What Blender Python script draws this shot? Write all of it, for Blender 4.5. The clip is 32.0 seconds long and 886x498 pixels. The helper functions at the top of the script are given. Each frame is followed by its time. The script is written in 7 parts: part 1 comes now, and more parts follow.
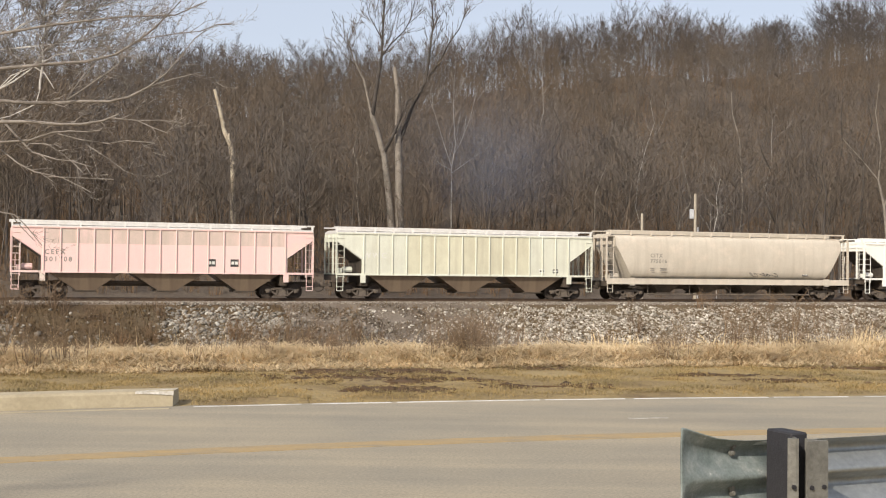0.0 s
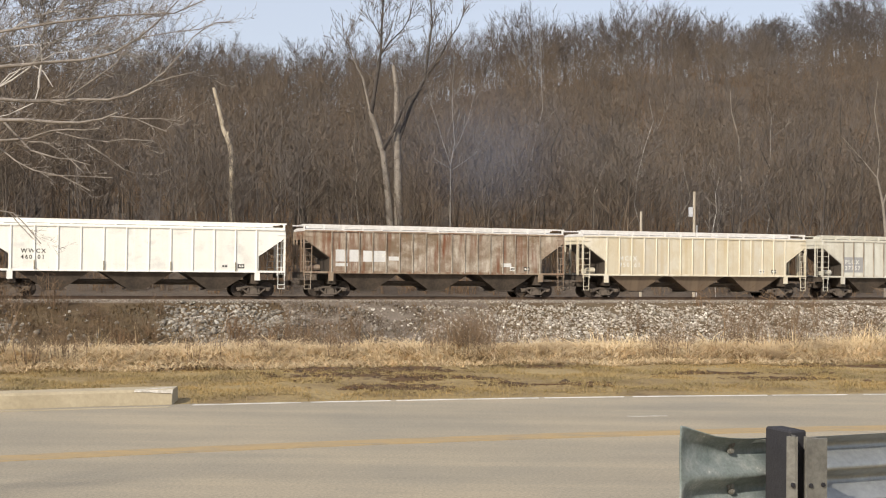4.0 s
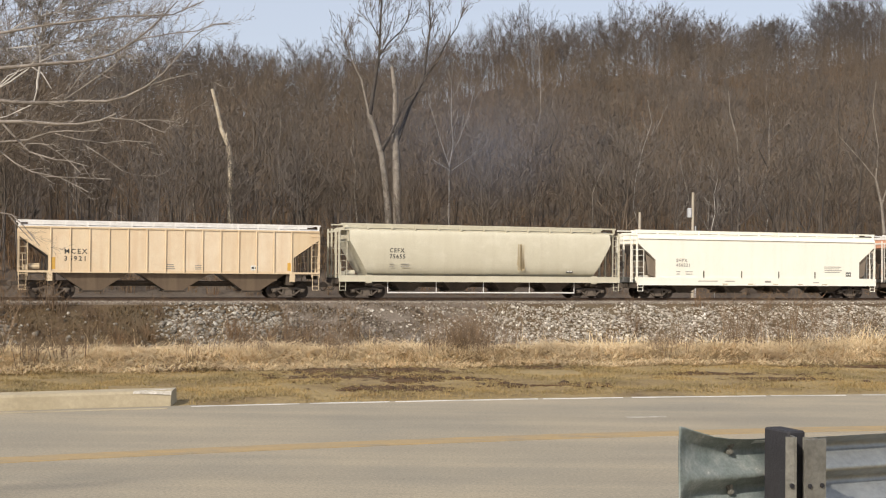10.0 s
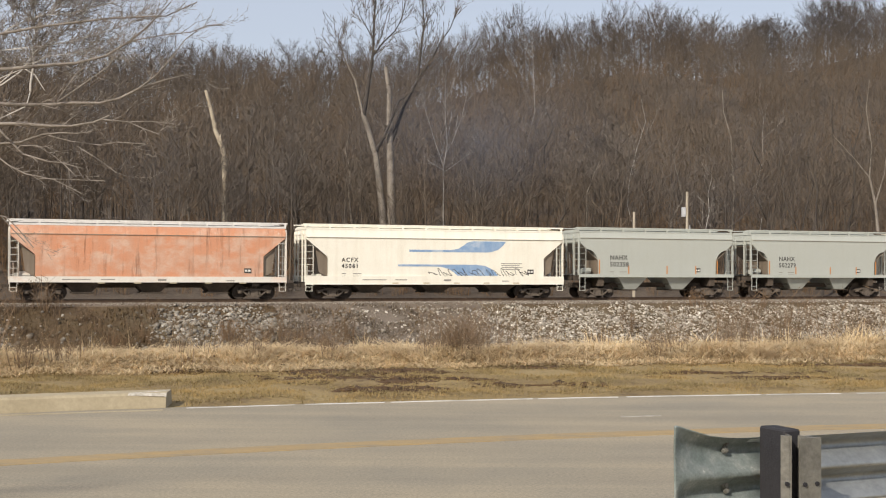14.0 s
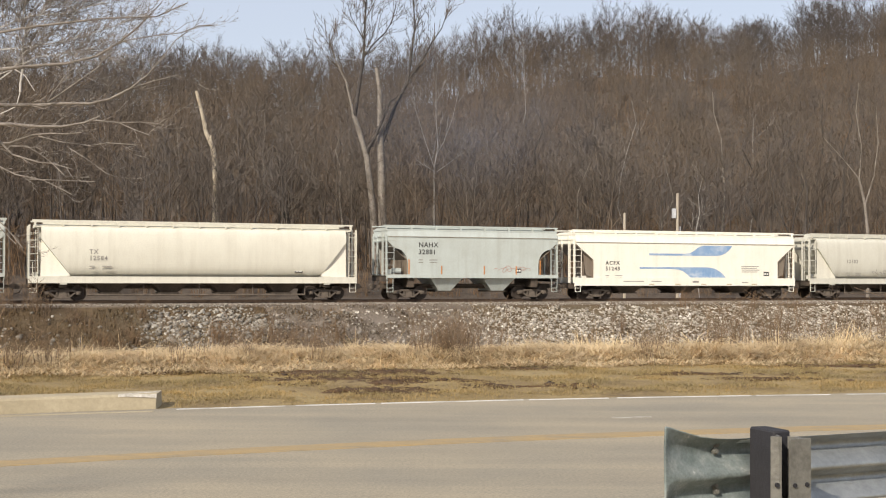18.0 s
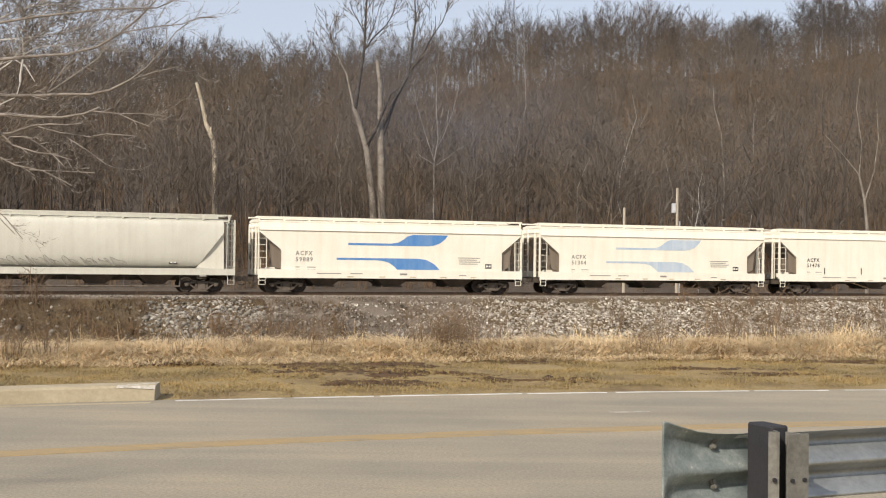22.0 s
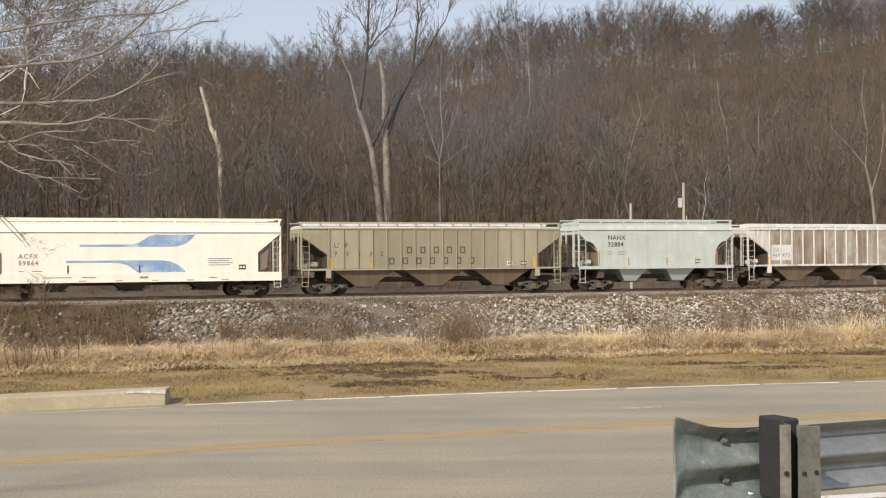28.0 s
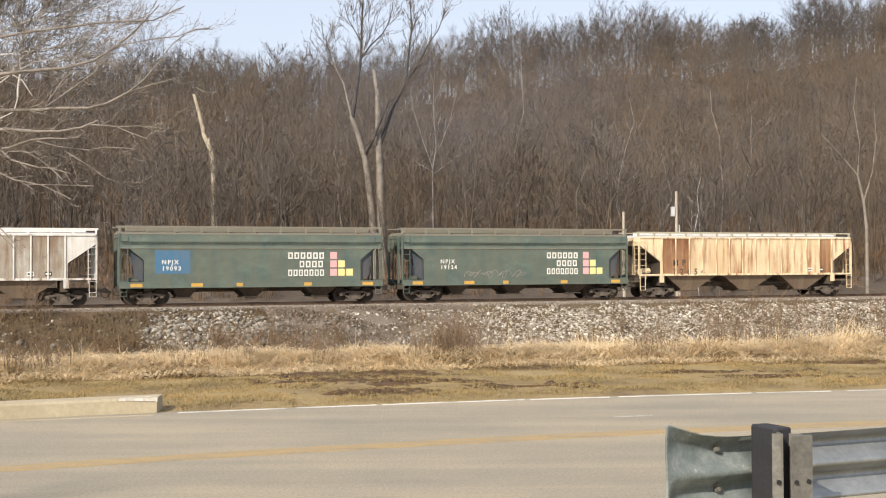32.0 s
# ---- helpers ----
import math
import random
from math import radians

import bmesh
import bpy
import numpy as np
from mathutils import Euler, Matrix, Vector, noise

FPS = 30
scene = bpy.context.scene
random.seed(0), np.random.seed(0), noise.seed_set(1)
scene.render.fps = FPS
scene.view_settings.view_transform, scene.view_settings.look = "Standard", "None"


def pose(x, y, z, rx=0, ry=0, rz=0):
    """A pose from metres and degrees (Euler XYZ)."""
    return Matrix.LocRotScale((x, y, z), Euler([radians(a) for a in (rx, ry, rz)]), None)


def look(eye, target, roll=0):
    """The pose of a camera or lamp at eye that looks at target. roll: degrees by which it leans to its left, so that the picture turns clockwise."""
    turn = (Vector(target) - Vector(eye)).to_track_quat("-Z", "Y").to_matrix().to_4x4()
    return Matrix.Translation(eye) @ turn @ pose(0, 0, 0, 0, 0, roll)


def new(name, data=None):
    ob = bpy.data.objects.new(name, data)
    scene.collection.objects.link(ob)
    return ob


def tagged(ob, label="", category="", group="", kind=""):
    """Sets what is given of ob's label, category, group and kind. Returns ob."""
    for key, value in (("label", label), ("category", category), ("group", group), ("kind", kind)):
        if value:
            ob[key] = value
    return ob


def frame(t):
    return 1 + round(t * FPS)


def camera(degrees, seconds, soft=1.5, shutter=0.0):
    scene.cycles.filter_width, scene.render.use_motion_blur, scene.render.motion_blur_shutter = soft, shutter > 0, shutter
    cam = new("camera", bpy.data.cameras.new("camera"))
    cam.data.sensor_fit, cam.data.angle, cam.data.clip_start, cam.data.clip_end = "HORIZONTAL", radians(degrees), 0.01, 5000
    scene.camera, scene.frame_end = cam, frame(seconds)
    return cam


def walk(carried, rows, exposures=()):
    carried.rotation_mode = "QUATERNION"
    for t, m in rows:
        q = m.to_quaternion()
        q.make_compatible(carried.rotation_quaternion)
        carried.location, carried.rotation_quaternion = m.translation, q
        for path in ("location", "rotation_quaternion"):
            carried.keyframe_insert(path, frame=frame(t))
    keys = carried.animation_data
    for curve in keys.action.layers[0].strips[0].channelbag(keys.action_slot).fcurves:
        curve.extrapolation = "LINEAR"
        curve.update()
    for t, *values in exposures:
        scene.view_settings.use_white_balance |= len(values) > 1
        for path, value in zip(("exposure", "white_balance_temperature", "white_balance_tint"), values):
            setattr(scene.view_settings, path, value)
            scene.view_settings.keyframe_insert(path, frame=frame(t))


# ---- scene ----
cam = camera(39.2, 32.0, soft=1.15)
EYE = Vector((0.0, 0.0, 1.42))


def aim(yaw, pitch, roll):
    """A hand-held pose at the fixed standpoint: degrees to the right, up and of lean."""
    y, p = radians(yaw), radians(pitch)
    way = Vector((math.sin(y) * math.cos(p), math.cos(y) * math.cos(p), math.sin(p)))
    return look(EYE, EYE + way * 50, roll)


walk(cam, [
    (0, aim(0.008, 0.922, 0.632)),
    (0.5, aim(0.045, 0.971, 0.645)),
    (1, aim(0.088, 1.073, 0.632)),
    (1.5, aim(0.108, 1.081, 0.76)),
    (2, aim(0.137, 1.088, 0.86)),
    (2.5, aim(0.166, 1.056, 0.884)),
    (3, aim(0.134, 1.027, 0.572)),
    (3.5, aim(0.101, 0.962, 0.657)),
    (5.5, aim(-0.238, 0.516, 0.184)),
    (6, aim(-0.23, 0.578, 0.069)),
    (6.5, aim(-0.214, 0.634, -0.105)),
    (7, aim(-0.195, 0.648, 0.078)),
    (7.5, aim(-0.193, 0.637, 0.364)),
    (8, aim(-0.122, 0.613, 0.637)),
    (8.5, aim(-0.057, 0.67, 0.571)),
    (9, aim(-0.0, 0.755, 0.533)),
    (9.5, aim(0.067, 0.838, 0.562)),
    (10, aim(0.111, 0.888, 0.527)),
    (10.5, aim(0.169, 0.884, 0.434)),
    (11, aim(0.226, 0.877, 0.409)),
    (11.5, aim(0.283, 0.934, 0.268)),
    (12, aim(0.317, 0.988, 0.095)),
    (12.5, aim(0.331, 0.997, 0.071)),
    (13, aim(0.329, 0.966, 0.112)),
    (13.5, aim(0.324, 0.918, 0.228)),
    (14, aim(0.36, 0.905, 0.263)),
    (14.5, aim(0.401, 0.912, 0.184)),
    (16.5, aim(0.472, 0.942, 0.222)),
    (17, aim(0.548, 0.943, 0.223)),
    (17.5, aim(0.69, 0.951, 0.296)),
    (18, aim(0.788, 0.957, 0.293)),
    (18.5, aim(0.812, 0.934, 0.33)),
    (19, aim(0.798, 0.879, 0.458)),
    (19.5, aim(0.783, 0.829, 0.53)),
    (20, aim(0.753, 0.769, 0.629)),
    (20.5, aim(0.778, 0.729, 0.669)),
    (21, aim(0.818, 0.679, 0.614)),
    (21.5, aim(0.816, 0.651, 0.667)),
    (22, aim(0.816, 0.651, 0.667)),
    (22.5, aim(0.808, 0.625, 0.871)),
    (23, aim(0.777, 0.58, 0.702)),
    (23.5, aim(0.691, 0.527, 0.486)),
    (24, aim(0.609, 0.445, 0.052)),
    (24.5, aim(0.447, 0.27, -0.778)),
    (25, aim(0.282, 0.18, -1.037)),
    (25.5, aim(0.229, 0.234, -0.933)),
    (27.5, aim(0.449, 0.554, -0.451)),
    (28, aim(0.492, 0.62, -0.439)),
    (28.5, aim(0.532, 0.68, -0.252)),
    (29, aim(0.539, 0.727, -0.208)),
    (29.5, aim(0.526, 0.759, -0.284)),
    (30, aim(0.543, 0.822, -0.17)),
    (30.5, aim(0.642, 0.866, 0.002)),
    (31, aim(0.773, 0.921, -0.068)),
    (31.5, aim(0.793, 0.988, -0.306)),
    (32, aim(0.819, 0.988, -0.313)),
], exposures=[
    (0, 0.33, 6550, 10), (3, 0.33, 6550, 10), (6, 0.34, 6550, 10), (9, 0.31, 6550, 10), (13, 0.12, 6550, 10), (17, 0.33, 6550, 10), (20, 0.3, 6550, 10), (23, 0.22, 6550, 10), (25, 0.06, 6550, 10), (28, 0.25, 6550, 10), (30, 0.45, 6550, 10), (32, 0.57, 6550, 10),
])

# ---- light ----
SUN_UP, SUN_TURN = 33.0, 212.0     # degrees above the horizon, clockwise from +Y
world = bpy.data.worlds.new("sky")
scene.world = world
world.use_nodes = True
wn = world.node_tree
sky = wn.nodes.new("ShaderNodeTexSky")
sky.sky_type, sky.sun_disc = "NISHITA", False
sky.sun_elevation, sky.sun_rotation = radians(SUN_UP), radians(SUN_TURN)
sky.air_density, sky.dust_density, sky.ozone_density = 1.0, 1.6, 1.0
# thin high haze whitens the whole sky
haze = wn.nodes.new("ShaderNodeMix")
haze.data_type = "RGBA"
haze.inputs[0].default_value, haze.inputs[7].default_value = 0.6, (5.0, 5.1, 5.7, 1)
wn.links.new(sky.outputs[0], haze.inputs[6])
wn.links.new(haze.outputs[2], wn.nodes["Background"].inputs[0])
wn.nodes["Background"].inputs[1].default_value = 0.12
sun = new("sun", bpy.data.lights.new("sun", "SUN"))
sun.data.energy, sun.data.angle, sun.data.color = 4.2, radians(0.6), (1.0, 0.905, 0.775)
su, st = radians(SUN_UP), radians(SUN_TURN)
sun.matrix_world = look(Vector((math.sin(st) * math.cos(su), math.cos(st) * math.cos(su), math.sin(su))) * 60, (0, 0, 0))
scene.view_settings.exposure = 0.0

# ---- materials ----
MATS = {}


def shader(name):
    m = bpy.data.materials.new(name)
    m.use_nodes = True
    return m, m.node_tree, m.node_tree.nodes["Principled BSDF"]


def noise_node(nt, vec, scale, detail=4, rough=0.6):
    n = nt.nodes.new("ShaderNodeTexNoise")
    n.inputs["Scale"].default_value, n.inputs["Detail"].default_value, n.inputs["Roughness"].default_value = scale, detail, rough
    if vec is not None:
        nt.links.new(vec, n.inputs["Vector"])
    return n.outputs[0]


def coords(nt, kind="Object", stretch=(1, 1, 1), shift=None):
    c = nt.nodes.new("ShaderNodeTexCoord")
    m = nt.nodes.new("ShaderNodeMapping")
    m.inputs["Scale"].default_value = stretch
    nt.links.new(c.outputs[kind], m.inputs["Vector"])
    if shift is not None:
        nt.links.new(shift, m.inputs["Location"])
    return m.outputs[0]


def ramp(nt, fac, stops):
    r = nt.nodes.new("ShaderNodeValToRGB")
    while len(r.color_ramp.elements) < len(stops):
        r.color_ramp.elements.new(0.5)
    for e, (p, c) in zip(r.color_ramp.elements, stops):
        e.position = p
        e.color = (*c, 1) if len(c) == 3 else c
    nt.links.new(fac, r.inputs[0])
    return r.outputs[0]


def mix(nt, fac, a, b, how="MIX"):
    n = nt.nodes.new("ShaderNodeMix")
    n.data_type, n.blend_type = "RGBA", how
    for sock, v in ((n.inputs[0], fac), (n.inputs[6], a), (n.inputs[7], b)):
        if isinstance(v, bpy.types.NodeSocket):
            nt.links.new(v, sock)
        elif isinstance(v, (int, float)):
            sock.default_value = v
        else:
            sock.default_value = (*v, 1)
    return n.outputs[2]


def bump(nt, bsdf, height, strength=0.3, dist=0.02):
    b = nt.nodes.new("ShaderNodeBump")
    b.inputs["Strength"].default_value, b.inputs["Distance"].default_value = strength, dist
    nt.links.new(height, b.inputs["Height"])
    nt.links.new(b.outputs[0], bsdf.inputs["Normal"])


def blend(name, stops, scale, rough=0.9, kind="Object", stretch=(1, 1, 1), fine=8.0, fine_amount=0.35, bumps=0.3, dist=0.02, metal=0.0, per_object=0.0):
    """A weathered surface: large patches through a ramp, a finer grain over it, and relief."""
    if name in MATS:
        return MATS[name]
    m, nt, b = shader(name)
    v = coords(nt, kind, stretch)
    big = noise_node(nt, v, scale, 5)
    col = ramp(nt, big, stops)
    grain = noise_node(nt, v, scale * fine, 4, 0.7)
    g = ramp(nt, grain, [(0.25, (1 - fine_amount,) * 3), (0.75, (1 + 0 * fine_amount,) * 3)])
    col = mix(nt, 1.0, col, g, "MULTIPLY")
    if per_object:
        oi = nt.nodes.new("ShaderNodeObjectInfo")
        g2 = ramp(nt, oi.outputs["Random"], [(0, (1 - per_object,) * 3), (1, (1.0,) * 3)])
        col = mix(nt, 1.0, col, g2, "MULTIPLY")
    nt.links.new(col, b.inputs["Base Color"])
    b.inputs["Roughness"].default_value, b.inputs["Metallic"].default_value = rough, metal
    if bumps:
        bump(nt, b, grain, bumps, dist)
    MATS[name] = m
    return m


PATCHES = [(0.35, (0.72, 0.74, 0.80)), (0.5, (0.95, 0.92, 0.90)), (0.65, (1.10, 0.99, 0.88))]
STRAW = [(0.34, (0.84, 0.79, 0.74)), (0.5, (1.02, 1.0, 0.96)), (0.65, (1.12, 1.06, 0.97))]
WOODLAND = [(0.30, (0.72, 0.74, 0.80)), (0.42, (0.98, 0.97, 0.96)), (0.50, (0.84, 0.78, 0.68)), (0.58, (1.16, 1.01, 0.83)), (0.70, (0.82, 0.79, 0.70))]


def island(name, colours, rough=0.9, spread=0.0, tints=PATCHES, leafy=0.0):
    """Colour by piece of a joined mesh."""
    if name in MATS:
        return MATS[name]
    m, nt, b = shader(name)
    g = nt.nodes.new("ShaderNodeNewGeometry")
    n = len(colours)
    col = ramp(nt, g.outputs["Random Per Island"], [(i / max(1, n - 1), c) for i, c in enumerate(colours)])
    v = coords(nt, "Object")
    col = mix(nt, 1.0, col, ramp(nt, noise_node(nt, v, 6.0), [(0.3, (0.72,) * 3), (0.7, (1, 1, 1))]), "MULTIPLY")
    if spread:
        patches = noise_node(nt, v, spread, 4)
        col = mix(nt, 1.0, col, ramp(nt, patches, tints), "MULTIPLY")
    nt.links.new(col, b.inputs["Base Color"])
    b.inputs["Roughness"].default_value = rough
    if leafy:
        # thin dry blades let light through
        t = nt.nodes.new("ShaderNodeBsdfTranslucent")
        s = nt.nodes.new("ShaderNodeMixShader")
        s.inputs[0].default_value = leafy
        nt.links.new(col, t.inputs["Color"])
        nt.links.new(b.outputs[0], s.inputs[1])
        nt.links.new(t.outputs[0], s.inputs[2])
        nt.links.new(s.outputs[0], nt.nodes["Material Output"].inputs["Surface"])
    MATS[name] = m
    return m


def paint(name, base, dirt=(0.20, 0.15, 0.10), amount=0.35, rust=(0.16, 0.06, 0.025), rusty=0.0, patch=None, patchy=0.0, rough=0.55, seed=0.0, varied=0.0):
    """Old freight paint: base colour, faded patches, downward streaks, dirt film and rust."""
    if name in MATS:
        return MATS[name]
    m, nt, b = shader(name)
    c = nt.nodes.new("ShaderNodeTexCoord")

    def space(sx, sz, off):
        mp = nt.nodes.new("ShaderNodeMapping")
        mp.inputs["Scale"].default_value = (sx, 0.6, sz)
        mp.inputs["Location"].default_value = (seed * 7.3 + off, seed, seed * 3.1)
        nt.links.new(c.outputs["Object"], mp.inputs["Vector"])
        return mp.outputs[0]
    col = base
    if patchy:
        p = noise_node(nt, space(0.55, 0.9, 3), 1.3, 5, 0.65)
        col = mix(nt, ramp(nt, p, [(0.62 - patchy * 0.4, (0, 0, 0)), (0.74 - patchy * 0.3, (1, 1, 1))]), col, patch)
    if varied:
        oi = nt.nodes.new("ShaderNodeObjectInfo")
        col = mix(nt, ramp(nt, oi.outputs["Random"], [(0.25, (0, 0, 0)), (1.0, (varied,) * 3)]), col, patch or dirt)
    film = noise_node(nt, space(0.35, 0.5, 0), 1.0, 5, 0.6)
    col = mix(nt, ramp(nt, film, [(0.35, (0, 0, 0)), (0.75, (amount,) * 3)]), col, dirt)
    streak = noise_node(nt, space(2.6, 0.15, 9), 1.0, 4, 0.5)
    col = mix(nt, ramp(nt, streak, [(0.47, (0, 0, 0)), (0.70, (min(1.0, amount * 1.2),) * 3)]), col, dirt)
    cloud = noise_node(nt, space(1.4, 0.9, 31), 1.0, 6, 0.72)
    col = mix(nt, ramp(nt, cloud, [(0.40, (min(0.8, amount * 1.1),) * 3), (0.56, (0, 0, 0))]), col, tuple(0.55 * a + 0.45 * b for a, b in zip(dirt, base)))
    if rusty:
        r1 = noise_node(nt, space(2.6, 0.22, 17), 1.0, 6, 0.7)
        r2 = noise_node(nt, space(0.4, 0.3, 21), 1.0, 3, 0.5)
        f = mix(nt, 1.0, ramp(nt, r1, [(0.60 - rusty * 0.3, (0, 0, 0)), (0.72 - rusty * 0.2, (1, 1, 1))]), ramp(nt, r2, [(0.35, (0, 0, 0)), (0.6, (1, 1, 1))]), "MULTIPLY")
        col = mix(nt, f, col, rust)
    speck = noise_node(nt, space(9, 9, 5), 2.0, 3, 0.7)
    col = mix(nt, 1.0, col, ramp(nt, speck, [(0.3, (0.86,) * 3), (0.6, (1, 1, 1))]), "MULTIPLY")
    nt.links.new(col, b.inputs["Base Color"])
    b.inputs["Roughness"].default_value = rough
    bump(nt, b, streak, 0.06, 0.01)
    MATS[name] = m
    return m


def road_surface():
    """Bleached asphalt: long wear streaks along the lanes, patches, speckled chippings and a few dark stains."""
    m, nt, b = shader("asphalt")
    c = nt.nodes.new("ShaderNodeTexCoord")
    mp = nt.nodes.new("ShaderNodeMapping")
    mp.inputs["Rotation"].default_value = (0, 0, radians(-17))
    mp.inputs["Scale"].default_value = (0.10, 0.9, 1)
    nt.links.new(c.outputs["Object"], mp.inputs["Vector"])
    lane = noise_node(nt, mp.outputs[0], 1.6, 4)
    col = ramp(nt, lane, [(0.3, (0.245, 0.217, 0.166)), (0.5, (0.28, 0.248, 0.187)), (0.7, (0.335, 0.288, 0.208))])
    patch = noise_node(nt, c.outputs["Object"], 0.5, 4)
    col = mix(nt, 1.0, col, ramp(nt, patch, [(0.35, (0.87, 0.88, 0.90)), (0.6, (1.04, 1.02, 0.99))]), "MULTIPLY")
    mp2 = nt.nodes.new("ShaderNodeMapping")
    mp2.inputs["Rotation"].default_value = (0, 0, radians(-17))
    mp2.inputs["Scale"].default_value = (0.8, 5.0, 1)
    nt.links.new(c.outputs["Object"], mp2.inputs["Vector"])
    stain = noise_node(nt, mp2.outputs[0], 1.0, 3)
    col = mix(nt, ramp(nt, stain, [(0.68, (0, 0, 0)), (0.76, (0.3, 0.3, 0.3))]), col, (0.13, 0.11, 0.09))
    chips = noise_node(nt, c.outputs["Object"], 45.0, 4, 0.8)
    col = mix(nt, 1.0, col, ramp(nt, chips, [(0.32, (0.70, 0.69, 0.68)), (0.5, (0.99, 0.99, 0.98)), (0.68, (1.28, 1.26, 1.24))]), "MULTIPLY")
    nt.links.new(col, b.inputs["Base Color"])
    b.inputs["Roughness"].default_value = 0.92
    bump(nt, b, chips, 0.18, 0.006)
    return m


ASPHALT = road_surface()
LINE_WHITE = blend("road_paint_white", [(0.35, (0.42, 0.40, 0.36)), (0.55, (0.72, 0.71, 0.68))], 2.0, 0.8, fine=12, fine_amount=0.3)
LINE_YELLOW = blend("road_paint_yellow", [(0.32, (0.30, 0.245, 0.165)), (0.5, (0.38, 0.28, 0.145)), (0.72, (0.45, 0.31, 0.13))], 5.0, 0.9, stretch=(0.5, 1.5, 1), fine=9, fine_amount=0.3)
CONCRETE = blend("kerb_concrete", [(0.3, (0.35, 0.295, 0.195)), (0.6, (0.45, 0.385, 0.265))], 1.2, 0.9, fine=20, fine_amount=0.25)
LAWN = blend("winter_lawn", [(0.30, (0.16, 0.105, 0.05)), (0.42, (0.29, 0.205, 0.09)), (0.60, (0.40, 0.30, 0.135)), (0.8, (0.30, 0.235, 0.095))], 0.7, 0.95, fine=25, fine_amount=0.5, bumps=0.8, dist=0.04)
FIELD = blend("dry_field", [(0.3, (0.40, 0.31, 0.18)), (0.7, (0.58, 0.46, 0.28))], 0.9, 0.95, fine=14, fine_amount=0.4, bumps=0.6, dist=0.08)
BANK = blend("bank_soil", [(0.3, (0.075, 0.048, 0.022)), (0.5, (0.125, 0.084, 0.042)), (0.72, (0.17, 0.135, 0.085))], 0.25, 0.95, fine=16, fine_amount=0.5, bumps=0.8, dist=0.12)
BALLAST = blend("track_ballast", [(0.3, (0.15, 0.115, 0.085)), (0.7, (0.24, 0.20, 0.16))], 0.5, 0.95, fine=20, fine_amount=0.5, bumps=0.9, dist=0.06)
LITTER = blend("forest_floor", [(0.3, (0.075, 0.056, 0.041)), (0.5, (0.110, 0.084, 0.061)), (0.7, (0.15, 0.118, 0.088))], 0.08, 0.95, fine=22, fine_amount=0.5, bumps=0.8, dist=0.3)
GRAVEL = blend("gravel_road", [(0.3, (0.34, 0.31, 0.27)), (0.7, (0.46, 0.43, 0.38))], 0.3, 0.95, fine=30, fine_amount=0.3)
SHOULDER = blend("shoulder_gravel", [(0.3, (0.10, 0.09, 0.075)), (0.7, (0.22, 0.20, 0.17))], 6.0, 0.95, fine=10, fine_amount=0.5, bumps=0.8)
SOIL = blend("turned_soil", [(0.3, (0.075, 0.039, 0.015)), (0.7, (0.15, 0.086, 0.038))], 5.0, 0.95, fine=9, fine_amount=0.5, bumps=0.8, dist=0.03)
RAILSTEEL = blend("rail_steel", [(0.3, (0.07, 0.045, 0.03)), (0.7, (0.13, 0.085, 0.055))], 2.0, 0.7, fine=8, metal=0.3)
TIE = blend("tie_timber", [(0.3, (0.06, 0.045, 0.035)), (0.7, (0.11, 0.085, 0.065))], 3.0, 0.9, fine=8)
BARK = blend("bark", [(0.3, (0.17, 0.145, 0.12)), (0.6, (0.30, 0.265, 0.225))], 1.2, 0.95, fine=8, fine_amount=0.45, bumps=0.8, dist=0.05)
PALEBARK = blend("pale_bark", [(0.3, (0.40, 0.375, 0.345)), (0.6, (0.60, 0.575, 0.54))], 1.2, 0.9, fine=8, fine_amount=0.35, bumps=0.5, dist=0.03)
DEADWOOD = blend("dead_wood", [(0.35, (0.34, 0.27, 0.19)), (0.6, (0.60, 0.52, 0.40))], 0.9, 0.9, fine=8, fine_amount=0.45, bumps=0.8, dist=0.05)
STONE = island("broken_stone", [(0.16, 0.135, 0.105), (0.34, 0.305, 0.25), (0.48, 0.44, 0.37), (0.24, 0.21, 0.168), (0.42, 0.38, 0.32), (0.74, 0.70, 0.62)])
GREYSTONE = island("grey_block_stone", [(0.10, 0.086, 0.068), (0.24, 0.22, 0.185), (0.34, 0.315, 0.27), (0.15, 0.132, 0.108), (0.28, 0.258, 0.22), (0.50, 0.475, 0.42)])
BROWNSTONE = island("soiled_stone", [(0.15, 0.122, 0.095), (0.22, 0.185, 0.148), (0.36, 0.32, 0.27), (0.18, 0.145, 0.112)])
DRYGRASS = island("dry_grass", [(0.54, 0.41, 0.24), (0.82, 0.68, 0.45), (0.74, 0.59, 0.37), (0.86, 0.74, 0.52), (0.62, 0.475, 0.285)], spread=1.3, tints=STRAW, leafy=0.25)
SHORTGRASS = island("short_grass", [(0.38, 0.29, 0.125), (0.50, 0.385, 0.18), (0.32, 0.255, 0.105), (0.48, 0.375, 0.19), (0.33, 0.245, 0.11)], spread=0.7, leafy=0.3)
RIDGE = island("ridge_twigs", [(0.085, 0.072, 0.063), (0.115, 0.099, 0.087), (0.155, 0.136, 0.121), (0.095, 0.081, 0.071), (0.135, 0.117, 0.104)], spread=0.04)
WOODS = island("wood_twigs", [(0.102, 0.086, 0.073), (0.132, 0.113, 0.097), (0.158, 0.137, 0.119), (0.110, 0.092, 0.078), (0.142, 0.123, 0.108)], spread=0.05, tints=WOODLAND)
BRUSH = island("brush_twigs", [(0.165, 0.110, 0.066), (0.20, 0.138, 0.088), (0.14, 0.096, 0.060), (0.235, 0.172, 0.115)], spread=0.06, tints=WOODLAND)
